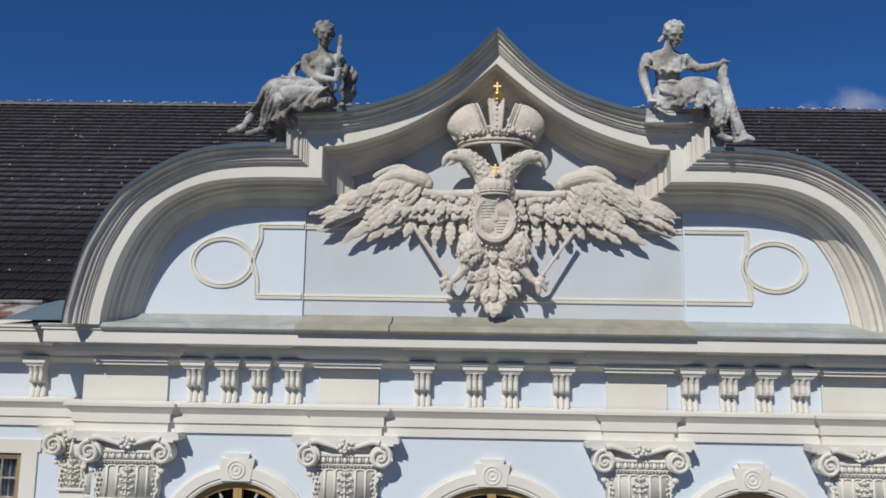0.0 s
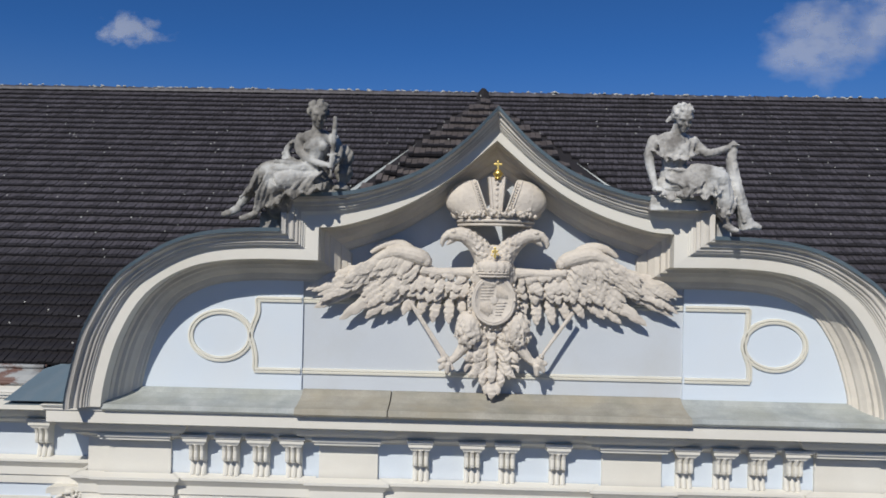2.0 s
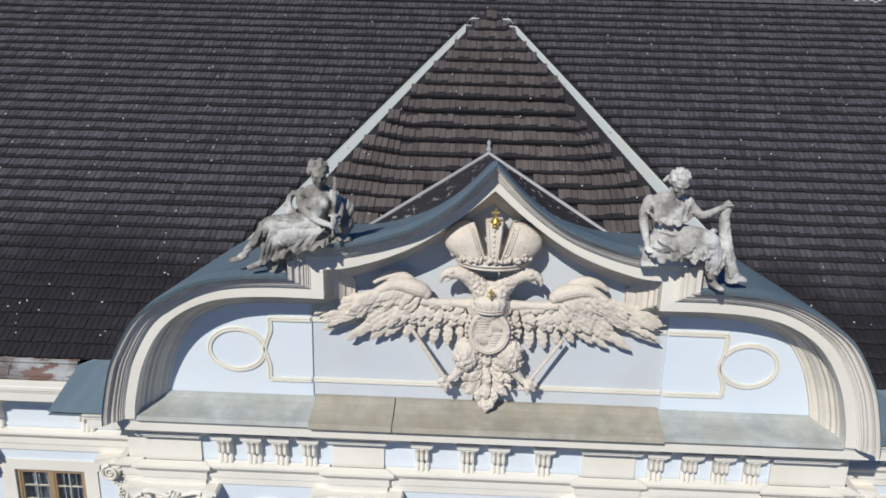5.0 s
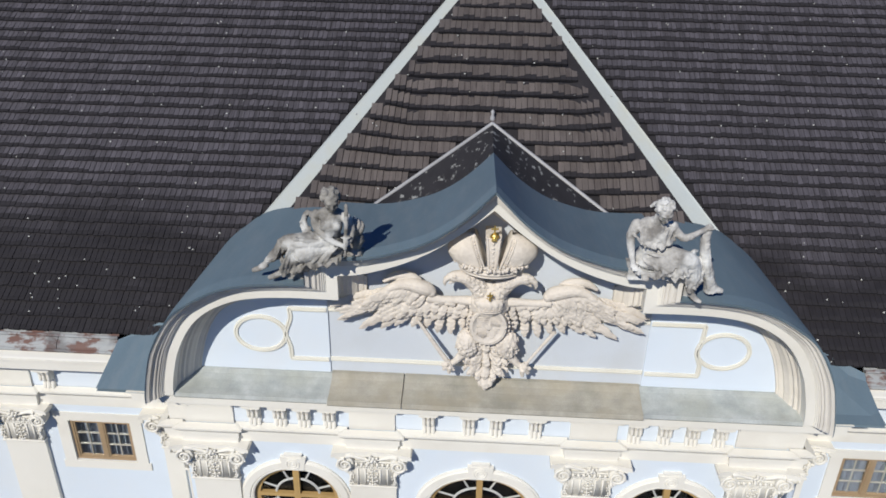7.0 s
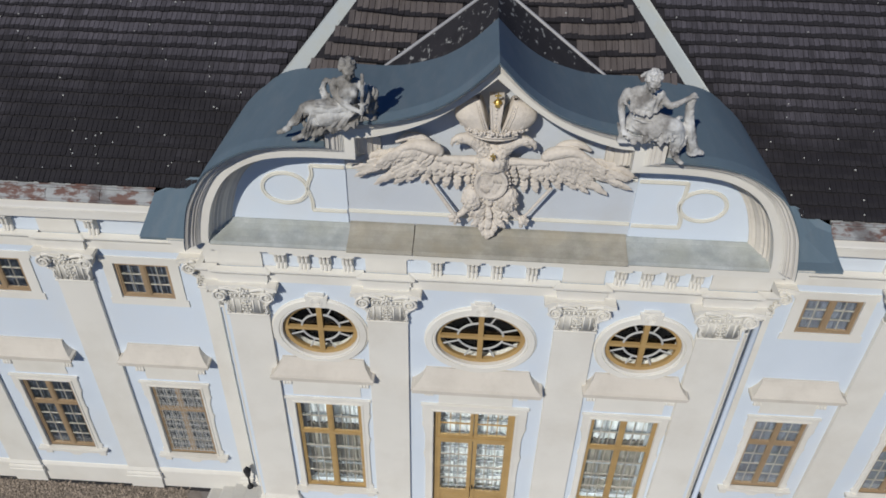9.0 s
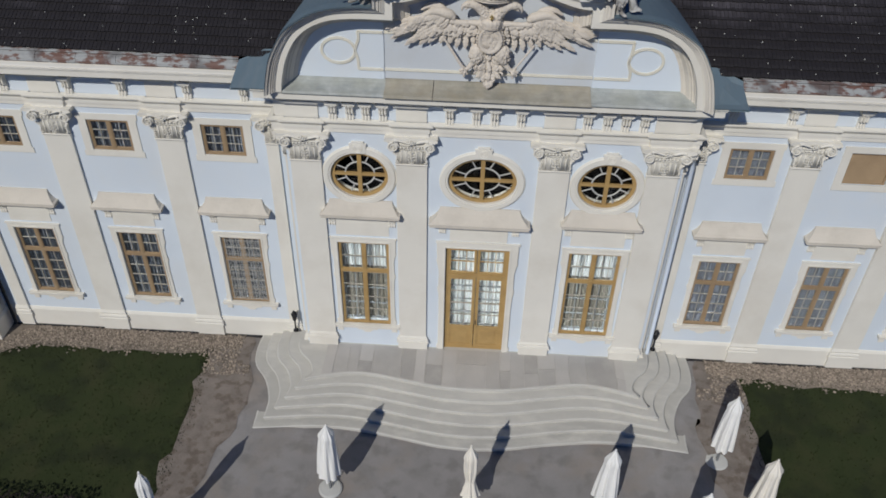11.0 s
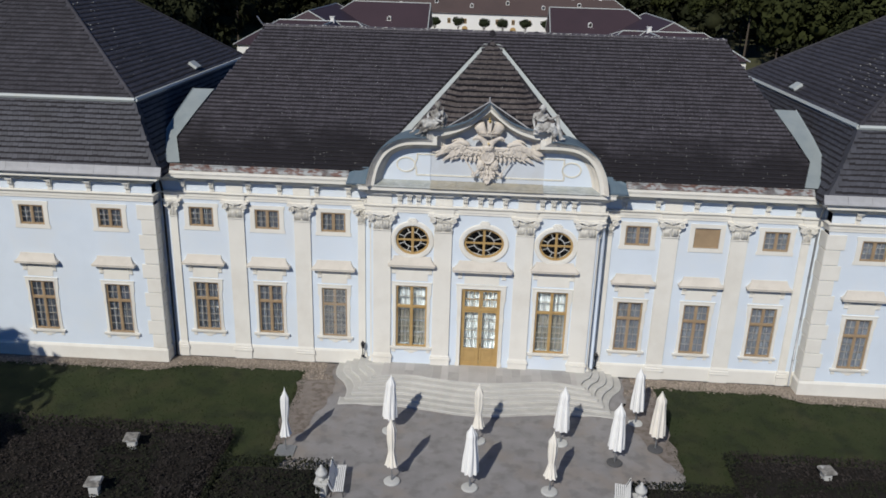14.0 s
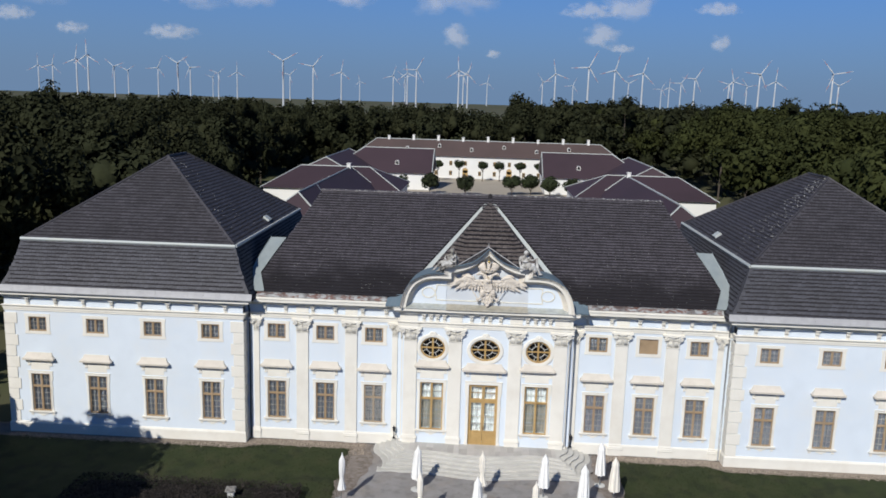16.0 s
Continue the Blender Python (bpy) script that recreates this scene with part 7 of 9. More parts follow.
def folds(bm, start, end, count, spread, r, sag, seed):
    """Cloth folds: ridges that run side by side from one end to the other."""
    rng = random.Random(seed)
    a, b = Vector(start), Vector(end)
    for k in range(count):
        t = (k + 0.5) / count - 0.5
        o = Vector(spread) * t
        mid = (a + b) / 2 + o * 1.1 + Vector((rng.uniform(-0.03, 0.03), -abs(rng.uniform(0.0, sag)), rng.uniform(-0.05, 0.02)))
        pts = spline([a + o * 0.75, mid, b + o * 1.2 + Vector((rng.uniform(-0.05, 0.05), 0, rng.uniform(-0.05, 0.05)))], 6)
        tube(bm, pts, [r * (0.65 + 0.25 * math.sin(i * 1.1 + k) + 0.5 * i / len(pts)) for i in range(len(pts))], 7)


def limb(bm, pts, radii, seg=12):
    line = spline(pts, 4)
    n = len(line) - 1
    rr = []
    for i in range(n + 1):
        t = i / n * (len(radii) - 1)
        k = min(int(t), len(radii) - 2)
        rr.append(radii[k] + (radii[k + 1] - radii[k]) * (t - k))
    tube(bm, line, rr, seg)


def hem(bm, pts, depth, r, seed):
    """A loose border of cloth: a wavy sheet with a rolled lower edge."""
    rng = random.Random(seed)
    line = spline(pts, 6)
    rows = []
    for i, p in enumerate(line):
        w = 0.035 * math.sin(i * 1.35 + seed) + 0.02 * math.sin(i * 2.9)
        q = p + Vector((0, w, -depth * (0.85 + 0.3 * math.sin(i * 0.9 + seed))))
        rows.append([p + Vector((0, -0.02, 0)), q + Vector((0, -0.03, 0)), q + Vector((0, 0.03, -0.005)), p + Vector((0, 0.05, 0))])
    grid_faces(bm, rows, closed_v=True, cap=True)
    tube(bm, [r2[1] for r2 in rows], r, 6)


def head(bm, c, turn, tilt, hair_seed, fillet=False):
    """A carved head with brow, nose, lips, chin and waved hair; it faces -y, turned about z and tilted down."""
    m = Matrix.Translation(c) @ Matrix.Rotation(radians(turn), 4, "Z") @ Matrix.Rotation(radians(tilt), 4, "X") @ Matrix.Scale(1.13, 4)
    w = bmesh.new()
    ball(w, (0, 0, 0.02), (0.098, 0.118, 0.135), sub=3)
    ball(w, (0, -0.03, -0.065), (0.074, 0.085, 0.085), sub=3)
    ball(w, (0, -0.088, -0.118), (0.032, 0.028, 0.026), sub=2)
    tube(w, [(0, -0.108, 0.035), (0, -0.128, -0.005), (0, -0.142, -0.034)], [0.013, 0.017, 0.023], 7)
    for s in (-1, 1):
        tube(w, [(s * 0.015, -0.112, 0.045), (s * 0.045, -0.108, 0.052), (s * 0.08, -0.08, 0.036)], [0.014, 0.017, 0.012], 6)
        ball(w, (s * 0.042, -0.098, 0.014), (0.022, 0.014, 0.013), sub=2)
        ball(w, (s * 0.055, -0.075, -0.035), (0.036, 0.034, 0.036), sub=2)
    tube(w, [(-0.03, -0.108, -0.07), (0, -0.122, -0.066), (0.03, -0.108, -0.07)], [0.009, 0.014, 0.009], 6)
    tube(w, [(-0.024, -0.105, -0.086), (0, -0.117, -0.088), (0.024, -0.105, -0.086)], [0.008, 0.014, 0.008], 6)
    ball(w, (0, 0.045, 0.05), (0.118, 0.125, 0.118), sub=3)
    rng = random.Random(hair_seed)
    for k in range(95):
        an, up = rng.uniform(0, 2 * math.pi), rng.uniform(-0.5, 1)
        c = math.sqrt(1 - up * up) if up > 0 else 1
        x, y, z = 0.125 * c * math.cos(an), 0.045 + 0.135 * c * math.sin(an), 0.055 + 0.125 * up
        if y > -0.02 or z > 0.075:
            ball(w, (x, y, z), (rng.uniform(0.02, 0.034), rng.uniform(0.02, 0.034), rng.uniform(0.018, 0.03)), sub=1)
    if fillet:
        tube(w, [(-0.04, 0.17, -0.02), (-0.10, 0.19, -0.08), (-0.15, 0.17, -0.12)], [0.05, 0.04, 0.02], 7)
    me = bpy.data.meshes.new("head")
    w.transform(m)
    w.to_mesh(me)
    w.free()
    bm.from_mesh(me)
    bpy.data.meshes.remove(me)


def palm(bm, c, d, r=0.05):
    """A closed hand: a ball with four curled fingers along d."""
    ball(bm, c, (r * 1.1, r, r * 1.15), sub=2)
    c, d = Vector(c), Vector(d).normalized()
    for k in range(4):
        o = c + d * (k - 1.5) * 0.027
        tube(bm, [o + Vector((-0.03, -0.02, 0.0)), o + Vector((0.0, -0.062, 0.0)), o + Vector((0.04, -0.035, 0.0))], 0.0155, 6)


# seated figure with a sword and a flaming vase
bm = bmesh.new()
head(bm, (-2.60, -1.04, 15.79), 18, 24, 1)
limb(bm, [(-2.64, -0.95, 15.52), (-2.63, -0.97, 15.62), (-2.615, -0.99, 15.72)], [0.095, 0.072, 0.07])
limb(bm, [(-2.66, -0.80, 14.95), (-2.67, -0.86, 15.12), (-2.64, -0.92, 15.32), (-2.64, -0.92, 15.50)], [0.21, 0.155, 0.185, 0.14], 16)
ball(bm, (-2.64, -0.90, 15.48), (0.235, 0.12, 0.13), sub=3)
for x, y in ((-2.735, -1.035), (-2.545, -1.04)):
    ball(bm, (x, y, 15.335), (0.082, 0.072, 0.08), sub=3)
ball(bm, (-2.88, -0.90, 15.47), (0.085, 0.085, 0.09), sub=2)
ball(bm, (-2.40, -0.92, 15.46), (0.085, 0.085, 0.09), sub=2)
limb(bm, [(-2.885, -0.90, 15.47), (-2.90, -0.92, 15.33), (-2.80, -1.0, 15.20), (-2.60, -1.10, 15.10), (-2.43, -1.15, 15.055)], [0.078, 0.074, 0.068, 0.055, 0.042])
limb(bm, [(-2.395, -0.92, 15.46), (-2.31, -0.98, 15.30), (-2.31, -1.07, 15.17), (-2.36, -1.15, 15.09)], [0.078, 0.068, 0.058, 0.042])
palm(bm, (-2.385, -1.16, 15.06), (0.05, 0, 1))
palm(bm, (-2.365, -1.16, 15.15), (0.05, 0, 1), 0.042)
limb(bm, [(-2.385, -1.17, 14.93), (-2.38, -1.17, 15.0), (-2.37, -1.165, 15.2)], [0.026, 0.022, 0.022], 8)
ball(bm, (-2.385, -1.17, 14.90), 0.042, sub=2)
tube(bm, [(-2.45, -1.165, 15.205), (-2.37, -1.165, 15.21), (-2.29, -1.165, 15.22)], 0.02, 7)
tube(bm, [(-2.37, -1.165, 15.2), (-2.355, -1.13, 15.5), (-2.35, -1.10, 15.75)], [0.034, 0.033, 0.03], 8)
ball(bm, (-2.35, -1.10, 15.755), 0.03, sub=1)
# cloth blown up behind the arm
hem(bm, [(-2.95, -0.82, 15.46), (-3.06, -0.75, 15.47), (-3.14, -0.72, 15.38), (-3.17, -0.74, 15.28), (-3.10, -0.80, 15.20), (-2.98, -0.86, 15.22)], 0.06, 0.025, 2)
limb(bm, [(-2.93, -0.80, 15.45), (-3.04, -0.76, 15.42), (-3.11, -0.74, 15.30), (-3.07, -0.80, 15.20), (-2.93, -0.90, 15.06), (-2.82, -0.94, 14.98)], [0.035, 0.05, 0.055, 0.045, 0.05, 0.07], 8)
# thighs, shins and feet
limb(bm, [(-2.72, -0.82, 14.94), (-3.02, -0.95, 15.0), (-3.32, -0.97, 14.98), (-3.44, -0.93, 14.93)], [0.20, 0.17, 0.14, 0.11], 14)
limb(bm, [(-3.43, -0.93, 14.95), (-3.56, -0.86, 14.76), (-3.70, -0.79, 14.60), (-3.81, -0.76, 14.47)], [0.115, 0.095, 0.08, 0.052])
limb(bm, [(-3.79, -0.76, 14.46), (-3.90, -0.80, 14.39), (-4.04, -0.82, 14.345)], [0.06, 0.052, 0.03], 10)
limb(bm, [(-2.72, -0.88, 14.86), (-2.98, -1.04, 14.86), (-3.18, -1.08, 14.80)], [0.18, 0.15, 0.12], 14)
limb(bm, [(-3.18, -1.06, 14.80), (-3.34, -0.98, 14.62), (-3.53, -0.87, 14.41)], [0.12, 0.09, 0.055])
limb(bm, [(-3.50, -0.87, 14.38), (-3.61, -0.91, 14.32), (-3.74, -0.94, 14.28)], [0.06, 0.052, 0.03], 10)
# lap cloth and skirt
ball(bm, (-2.68, -0.80, 14.84), (0.27, 0.24, 0.17), sub=3)
ball(bm, (-3.22, -0.80, 14.58), (0.22, 0.17, 0.28), sub=3)
folds(bm, (-2.58, -1.02, 15.02), (-3.20, -1.10, 14.98), 7, (0.04, -0.02, -0.24), 0.030, 0.06, 3)
folds(bm, (-3.20, -1.08, 14.96), (-3.30, -1.02, 14.46), 7, (0.30, 0.10, 0.05), 0.032, 0.08, 1)
folds(bm, (-3.40, -1.0, 15.0), (-3.60, -0.88, 14.62), 6, (0.20, 0.12, 0.12), 0.028, 0.06, 2)
folds(bm, (-2.62, -1.06, 14.96), (-2.92, -1.10, 14.68), 6, (0.34, 0.0, 0.10), 0.030, 0.06, 4)
hem(bm, [(-2.46, -1.04, 14.84), (-2.58, -1.10, 14.80), (-2.76, -1.08, 14.74), (-2.94, -1.10, 14.70), (-3.06, -1.06, 14.84)], 0.10, 0.02, 5)
hem(bm, [(-3.12, -1.06, 14.64), (-3.24, -1.04, 14.56), (-3.38, -1.0, 14.60), (-3.50, -0.94, 14.74), (-3.62, -0.86, 14.72)], 0.10, 0.02, 6)
# vase with flames
tube(bm, [(-2.29, -0.80, 14.74), (-2.29, -0.80, 14.80), (-2.28, -0.80, 14.84), (-2.27, -0.80, 14.88), (-2.26, -0.80, 14.98), (-2.26, -0.80, 15.06), (-2.26, -0.80, 15.10), (-2.26, -0.80, 15.14)], [0.13, 0.12, 0.06, 0.09, 0.135, 0.12, 0.085, 0.105], 16)
for k in range(7):
    an = k * 0.9
    limb(bm, [(-2.25 + 0.05 * math.cos(an), -0.80 + 0.05 * math.sin(an), 15.12), (-2.25 + 0.11 * math.cos(an + 0.3), -0.80 + 0.09 * math.sin(an + 0.3), 15.22), (-2.25 + 0.09 * math.cos(an + 0.9), -0.80 + 0.07 * math.sin(an + 0.9), 15.31), (-2.25 + 0.03 * math.cos(an + 1.6), -0.80 + 0.03 * math.sin(an), 15.37 + 0.02 * (k % 3))], [0.035, 0.04, 0.03, 0.012], 7)
box(bm, -2.95, -2.16, -0.86, -0.55, 14.6, 14.74)
box(bm, -3.50, -3.16, -0.75, -0.55, 14.12, 14.40)
sculpture(bm, "weathered grey stone seated figure with a sword and a flaming vase", STATUE, 0.08)

# seated draped figure with an outstretched arm
bm = bmesh.new()
head(bm, (2.61, -1.06, 15.80), 6, 32, 2, True)
limb(bm, [(2.52, -0.94, 15.54), (2.54, -0.97, 15.65), (2.58, -0.99, 15.76)], [0.10, 0.075, 0.072])
limb(bm, [(2.54, -0.80, 14.95), (2.53, -0.87, 15.16), (2.52, -0.93, 15.34), (2.52, -0.92, 15.52)], [0.21, 0.165, 0.19, 0.15], 16)
ball(bm, (2.52, -0.90, 15.51), (0.26, 0.13, 0.13), sub=3)
for x in (2.43, 2.62):
    ball(bm, (x, -1.05, 15.36), (0.085, 0.075, 0.085), sub=3)
for x in (2.24, 2.80):
    ball(bm, (x, -0.90, 15.47), (0.10, 0.10, 0.12), sub=2)
limb(bm, [(2.22, -0.90, 15.45), (2.17, -0.89, 15.28), (2.20, -0.92, 15.05), (2.25, -0.98, 14.84)], [0.095, 0.078, 0.066, 0.045])
ball(bm, (2.26, -1.0, 14.80), (0.07, 0.07, 0.045), sub=2)
for k in range(4):
    tube(bm, [(2.24 + 0.022 * k, -1.04, 14.80), (2.23 + 0.026 * k, -1.11, 14.765)], [0.015, 0.012], 5)
limb(bm, [(2.82, -0.90, 15.46), (2.92, -0.95, 15.36), (3.02, -0.97, 15.33), (3.18, -0.92, 15.38), (3.34, -0.86, 15.45)], [0.085, 0.07, 0.066, 0.055, 0.042])
palm(bm, (3.385, -0.85, 15.465), (1, 0, 0), 0.055)
limb(bm, [(3.385, -0.82, 15.44), (3.37, -0.82, 15.22), (3.42, -0.82, 14.95), (3.50, -0.80, 14.66), (3.58, -0.78, 14.44), (3.64, -0.76, 14.28)], [0.075, 0.085, 0.095, 0.11, 0.10, 0.12], 12)
limb(bm, [(3.60, -0.78, 14.34), (3.72, -0.80, 14.31), (3.82, -0.80, 14.29)], [0.10, 0.06, 0.03], 10)
folds(bm, (3.40, -0.90, 15.2), (3.58, -0.86, 14.40), 4, (0.13, 0.02, 0.0), 0.024, 0.03, 9)
# legs
limb(bm, [(2.60, -0.84, 14.96), (2.84, -1.02, 15.0), (3.08, -1.06, 14.98), (3.18, -1.02, 14.92)], [0.20, 0.17, 0.14, 0.12], 14)
limb(bm, [(3.17, -1.02, 14.94), (3.20, -1.0, 14.70), (3.22, -0.97, 14.48), (3.25, -0.96, 14.34)], [0.125, 0.105, 0.09, 0.06])
limb(bm, [(3.24, -0.97, 14.32), (3.32, -1.03, 14.25), (3.42, -1.08, 14.22)], [0.062, 0.055, 0.03], 10)
limb(bm, [(2.56, -0.92, 14.90), (2.72, -1.06, 14.92), (2.86, -1.10, 14.84)], [0.18, 0.16, 0.13], 14)
ball(bm, (2.54, -0.82, 14.86), (0.27, 0.24, 0.18), sub=3)
ball(bm, (3.24, -0.84, 14.66), (0.17, 0.15, 0.30), sub=3)
# bodice, lap and skirt
folds(bm, (2.34, -0.98, 15.52), (2.46, -1.10, 15.24), 6, (0.20, -0.02, 0.04), 0.022, 0.05, 8)
folds(bm, (2.72, -0.98, 15.52), (2.62, -1.10, 15.26), 6, (0.20, -0.02, -0.02), 0.022, 0.05, 11)
hem(bm, [(2.16, -0.92, 15.44), (2.26, -1.02, 15.34), (2.40, -1.10, 15.28), (2.54, -1.12, 15.26), (2.68, -1.10, 15.28), (2.84, -0.98, 15.38)], 0.06, 0.018, 7)
folds(bm, (2.36, -1.04, 15.02), (2.66, -1.14, 14.92), 5, (0.02, -0.04, -0.22), 0.034, 0.05, 5)
folds(bm, (2.74, -1.10, 15.06), (2.92, -1.16, 14.74), 7, (0.34, 0.0, 0.04), 0.032, 0.07, 6)
folds(bm, (3.14, -1.10, 15.04), (3.26, -1.04, 14.58), 6, (0.22, 0.08, 0.03), 0.028, 0.06, 7)
hem(bm, [(2.30, -1.04, 14.82), (2.42, -1.10, 14.76), (2.58, -1.14, 14.78), (2.70, -1.14, 14.84), (2.78, -1.14, 15.0)], 0.11, 0.022, 8)
hem(bm, [(2.78, -1.14, 14.82), (2.90, -1.16, 14.76), (3.04, -1.12, 14.80), (3.16, -1.10, 14.86)], 0.10, 0.02, 9)
hem(bm, [(3.10, -1.08, 14.62), (3.20, -1.06, 14.52), (3.32, -1.0, 14.60), (3.42, -0.92, 14.72)], 0.12, 0.02, 10)
limb(bm, [(2.74, -1.12, 14.92), (2.78, -1.12, 15.04), (2.84, -1.06, 15.10), (2.92, -1.02, 15.06)], [0.03, 0.04, 0.04, 0.03], 8)
limb(bm, [(3.10, -1.06, 14.96), (3.16, -1.0, 15.10), (3.24, -0.92, 15.08)], [0.03, 0.04, 0.03], 8)
box(bm, 2.20, 3.05, -0.93, -0.55, 14.5, 14.72)
box(bm, 3.12, 3.40, -0.78, -0.55, 14.10, 14.40)
sculpture(bm, "weathered pale stone seated draped figure with an outstretched arm", STATUE_PALE, 0.10)

# ---- tiles of the raised triangle, one by one ----
hip = tagged(thing("roof_triangle", "brownish tiled triangle between two pale valley flashings", "roof"), kind="structure")
bm = bmesh.new()
corners = [(0, V_TOP), (-(V_TOP - 2.2) * V_RATE, 2.2), ((V_TOP - 2.2) * V_RATE, 2.2)]


left = []
for k in range(21):
    y = 2.2 + (V_TOP - 2.2) * k / 20
    h = (V_TOP - y) * V_RATE
    row = [roof_point(-h - 0.01, y, 0.0)]
    row += [roof_point(f * h, y, lift_at(y, f * h) - 0.05) for f in (-1, -0.9, -0.75, -0.6, -0.3, 0, 0.3, 0.6, 0.75, 0.9, 1)]
    left.append(row + [roof_point(h + 0.01, y, 0.0)])
grid_faces(bm, left)
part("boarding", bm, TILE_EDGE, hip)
TW, TC = 0.135, 0.42


def tile_mesh(split):
    bm = bmesh.new()
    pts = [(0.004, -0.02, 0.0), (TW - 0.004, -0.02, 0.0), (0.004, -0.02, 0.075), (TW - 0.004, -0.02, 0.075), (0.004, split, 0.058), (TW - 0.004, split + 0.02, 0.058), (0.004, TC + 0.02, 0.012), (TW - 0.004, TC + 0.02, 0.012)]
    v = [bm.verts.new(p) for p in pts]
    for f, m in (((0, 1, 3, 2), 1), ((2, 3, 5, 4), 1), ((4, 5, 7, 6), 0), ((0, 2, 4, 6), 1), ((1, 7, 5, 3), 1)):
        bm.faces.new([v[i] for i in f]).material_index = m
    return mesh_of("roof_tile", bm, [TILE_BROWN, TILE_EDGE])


TILES = [tile_mesh(s) for s in (0.035, 0.06, 0.085, 0.12)]
frame_m = Matrix((U, V, N)).transposed().to_4x4()
rng = random.Random(5)
made, rest = 0, []
for rowk in range(int((LEN - 1.9) / TC)):
    b = 1.9 + rowk * TC
    y = EAVE_Y + b * V.y
    half = (V_TOP - y - 0.30) * V_RATE
    x = -half + (rowk % 2) * TW / 2
    while x < half - TW:
        if not abs(x) < (5.16 - y) / 0.765 - 0.03:
            m = Matrix.Translation(O + V * b + N * (lift_at(y, x) - 0.01 + rng.uniform(-0.006, 0.006))) @ frame_m @ pose(x, 0, 0, rng.uniform(-1, 1), rng.uniform(-1, 1), rng.uniform(-0.8, 0.8))
            if made < 300:
                piece("roof_tile", TILES[min(max(int(2 + 3 * noise.noise((x * 1.3, rowk * 1.9, 1.0)) + rng.uniform(-0.5, 0.5)), 0), 3)], hip, m)
                made += 1
            else:
                rest.append((TILES[rng.choice((0, 1, 2, 3))], m))
        x += TW
bm = bmesh.new()
for me, m in rest:
    before = len(bm.verts)
    bm.from_mesh(me)
    bm.verts.ensure_lookup_table()
    bmesh.ops.transform(bm, matrix=m, verts=bm.verts[before:])
part("upper_tiles", bm, [TILE_BROWN, TILE_EDGE], hip)["kind"] = "stuff"
bm = bmesh.new()
lathe(bm, [(0.0, -0.2), (0.30, -0.2), (0.20, 0.06), (0.12, 0.20), (0.05, 0.27), (0.0, 0.28)], 8, roof_point(0, RIDGE_Y - 0.1, 0.0))
part("cap_tile", bm, TILE_EDGE, hip)


# ---- planted beds and hedges ----
LEAF_DARK = material("dark_hedge_leaf", (0.012, 0.015, 0.007), 0.85, 0.3, 1.5, 20, 0.0, (0.024, 0.024, 0.010), 0.8, 0.9, per_island=0.4)
LEAF_DRY = material("dry_purple_shrub", (0.024, 0.019, 0.017), 0.9, 0.5, 0.9, 20, 0.0, (0.050, 0.043, 0.040), 0.7, 1.1, per_island=0.5)
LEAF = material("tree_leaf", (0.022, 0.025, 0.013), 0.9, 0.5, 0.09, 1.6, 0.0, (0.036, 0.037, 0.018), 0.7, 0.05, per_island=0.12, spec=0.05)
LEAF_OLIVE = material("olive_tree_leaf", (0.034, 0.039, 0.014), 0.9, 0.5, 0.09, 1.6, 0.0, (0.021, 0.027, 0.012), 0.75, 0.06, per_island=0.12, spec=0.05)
LEAF_TREE = material("near_tree_leaf", (0.022, 0.030, 0.011), 0.85, 0.2, 0.3, 3, 0.0, per_island=0.3, per_object=0.2)
BARK = material("grey_brown_bark", (0.085, 0.070, 0.055), 0.95, 0.2, 2, 20, 0.5)
SOIL = material("dark_bed_soil", (0.012, 0.010, 0.008), 0.95, 0.3, 2, 20, 0.5)


def cards(centres, normals, sizes, rng):
    """Small bent leaf sprays: two triangles folded along the middle, at each centre."""
    n = len(centres)
    t = rng.normal(size=(n, 3))
    t -= normals * (t * normals).sum(1, keepdims=True)
    t /= np.linalg.norm(t, axis=1, keepdims=True) + 1e-9
    b = np.cross(normals, t)
    s = sizes[:, None]
    lift = normals * s * 0.25
    v = np.stack([centres - t * s, centres - b * s * 0.62 + lift, centres + t * s, centres + b * s * 0.62 + lift], 1)
    return v.reshape(-1, 3), np.arange(n * 4).reshape(n, 4)


def leaf_mesh(name, verts, quads, mats, index=None):
    me = bpy.data.meshes.new(name)
    me.vertices.add(len(verts))
    me.vertices.foreach_set("co", np.asarray(verts, np.float32).ravel())
    second = quads[quads[:, 2] != quads[:, 3]]
    tris = np.concatenate([quads[:, [0, 1, 2]], second[:, [0, 2, 3]]])
    me.loops.add(tris.size)
    me.loops.foreach_set("vertex_index", tris.ravel().astype(np.int32))
    me.polygons.add(len(tris))
    me.polygons.foreach_set("loop_start", np.arange(0, tris.size, 3, dtype=np.int32))
    for m in mats:
        me.materials.append(m)
    if index is not None:
        me.polygons.foreach_set("material_index", np.concatenate([index, index]).astype(np.int32))
    me.update(calc_edges=True)
    me.validate()
    return me


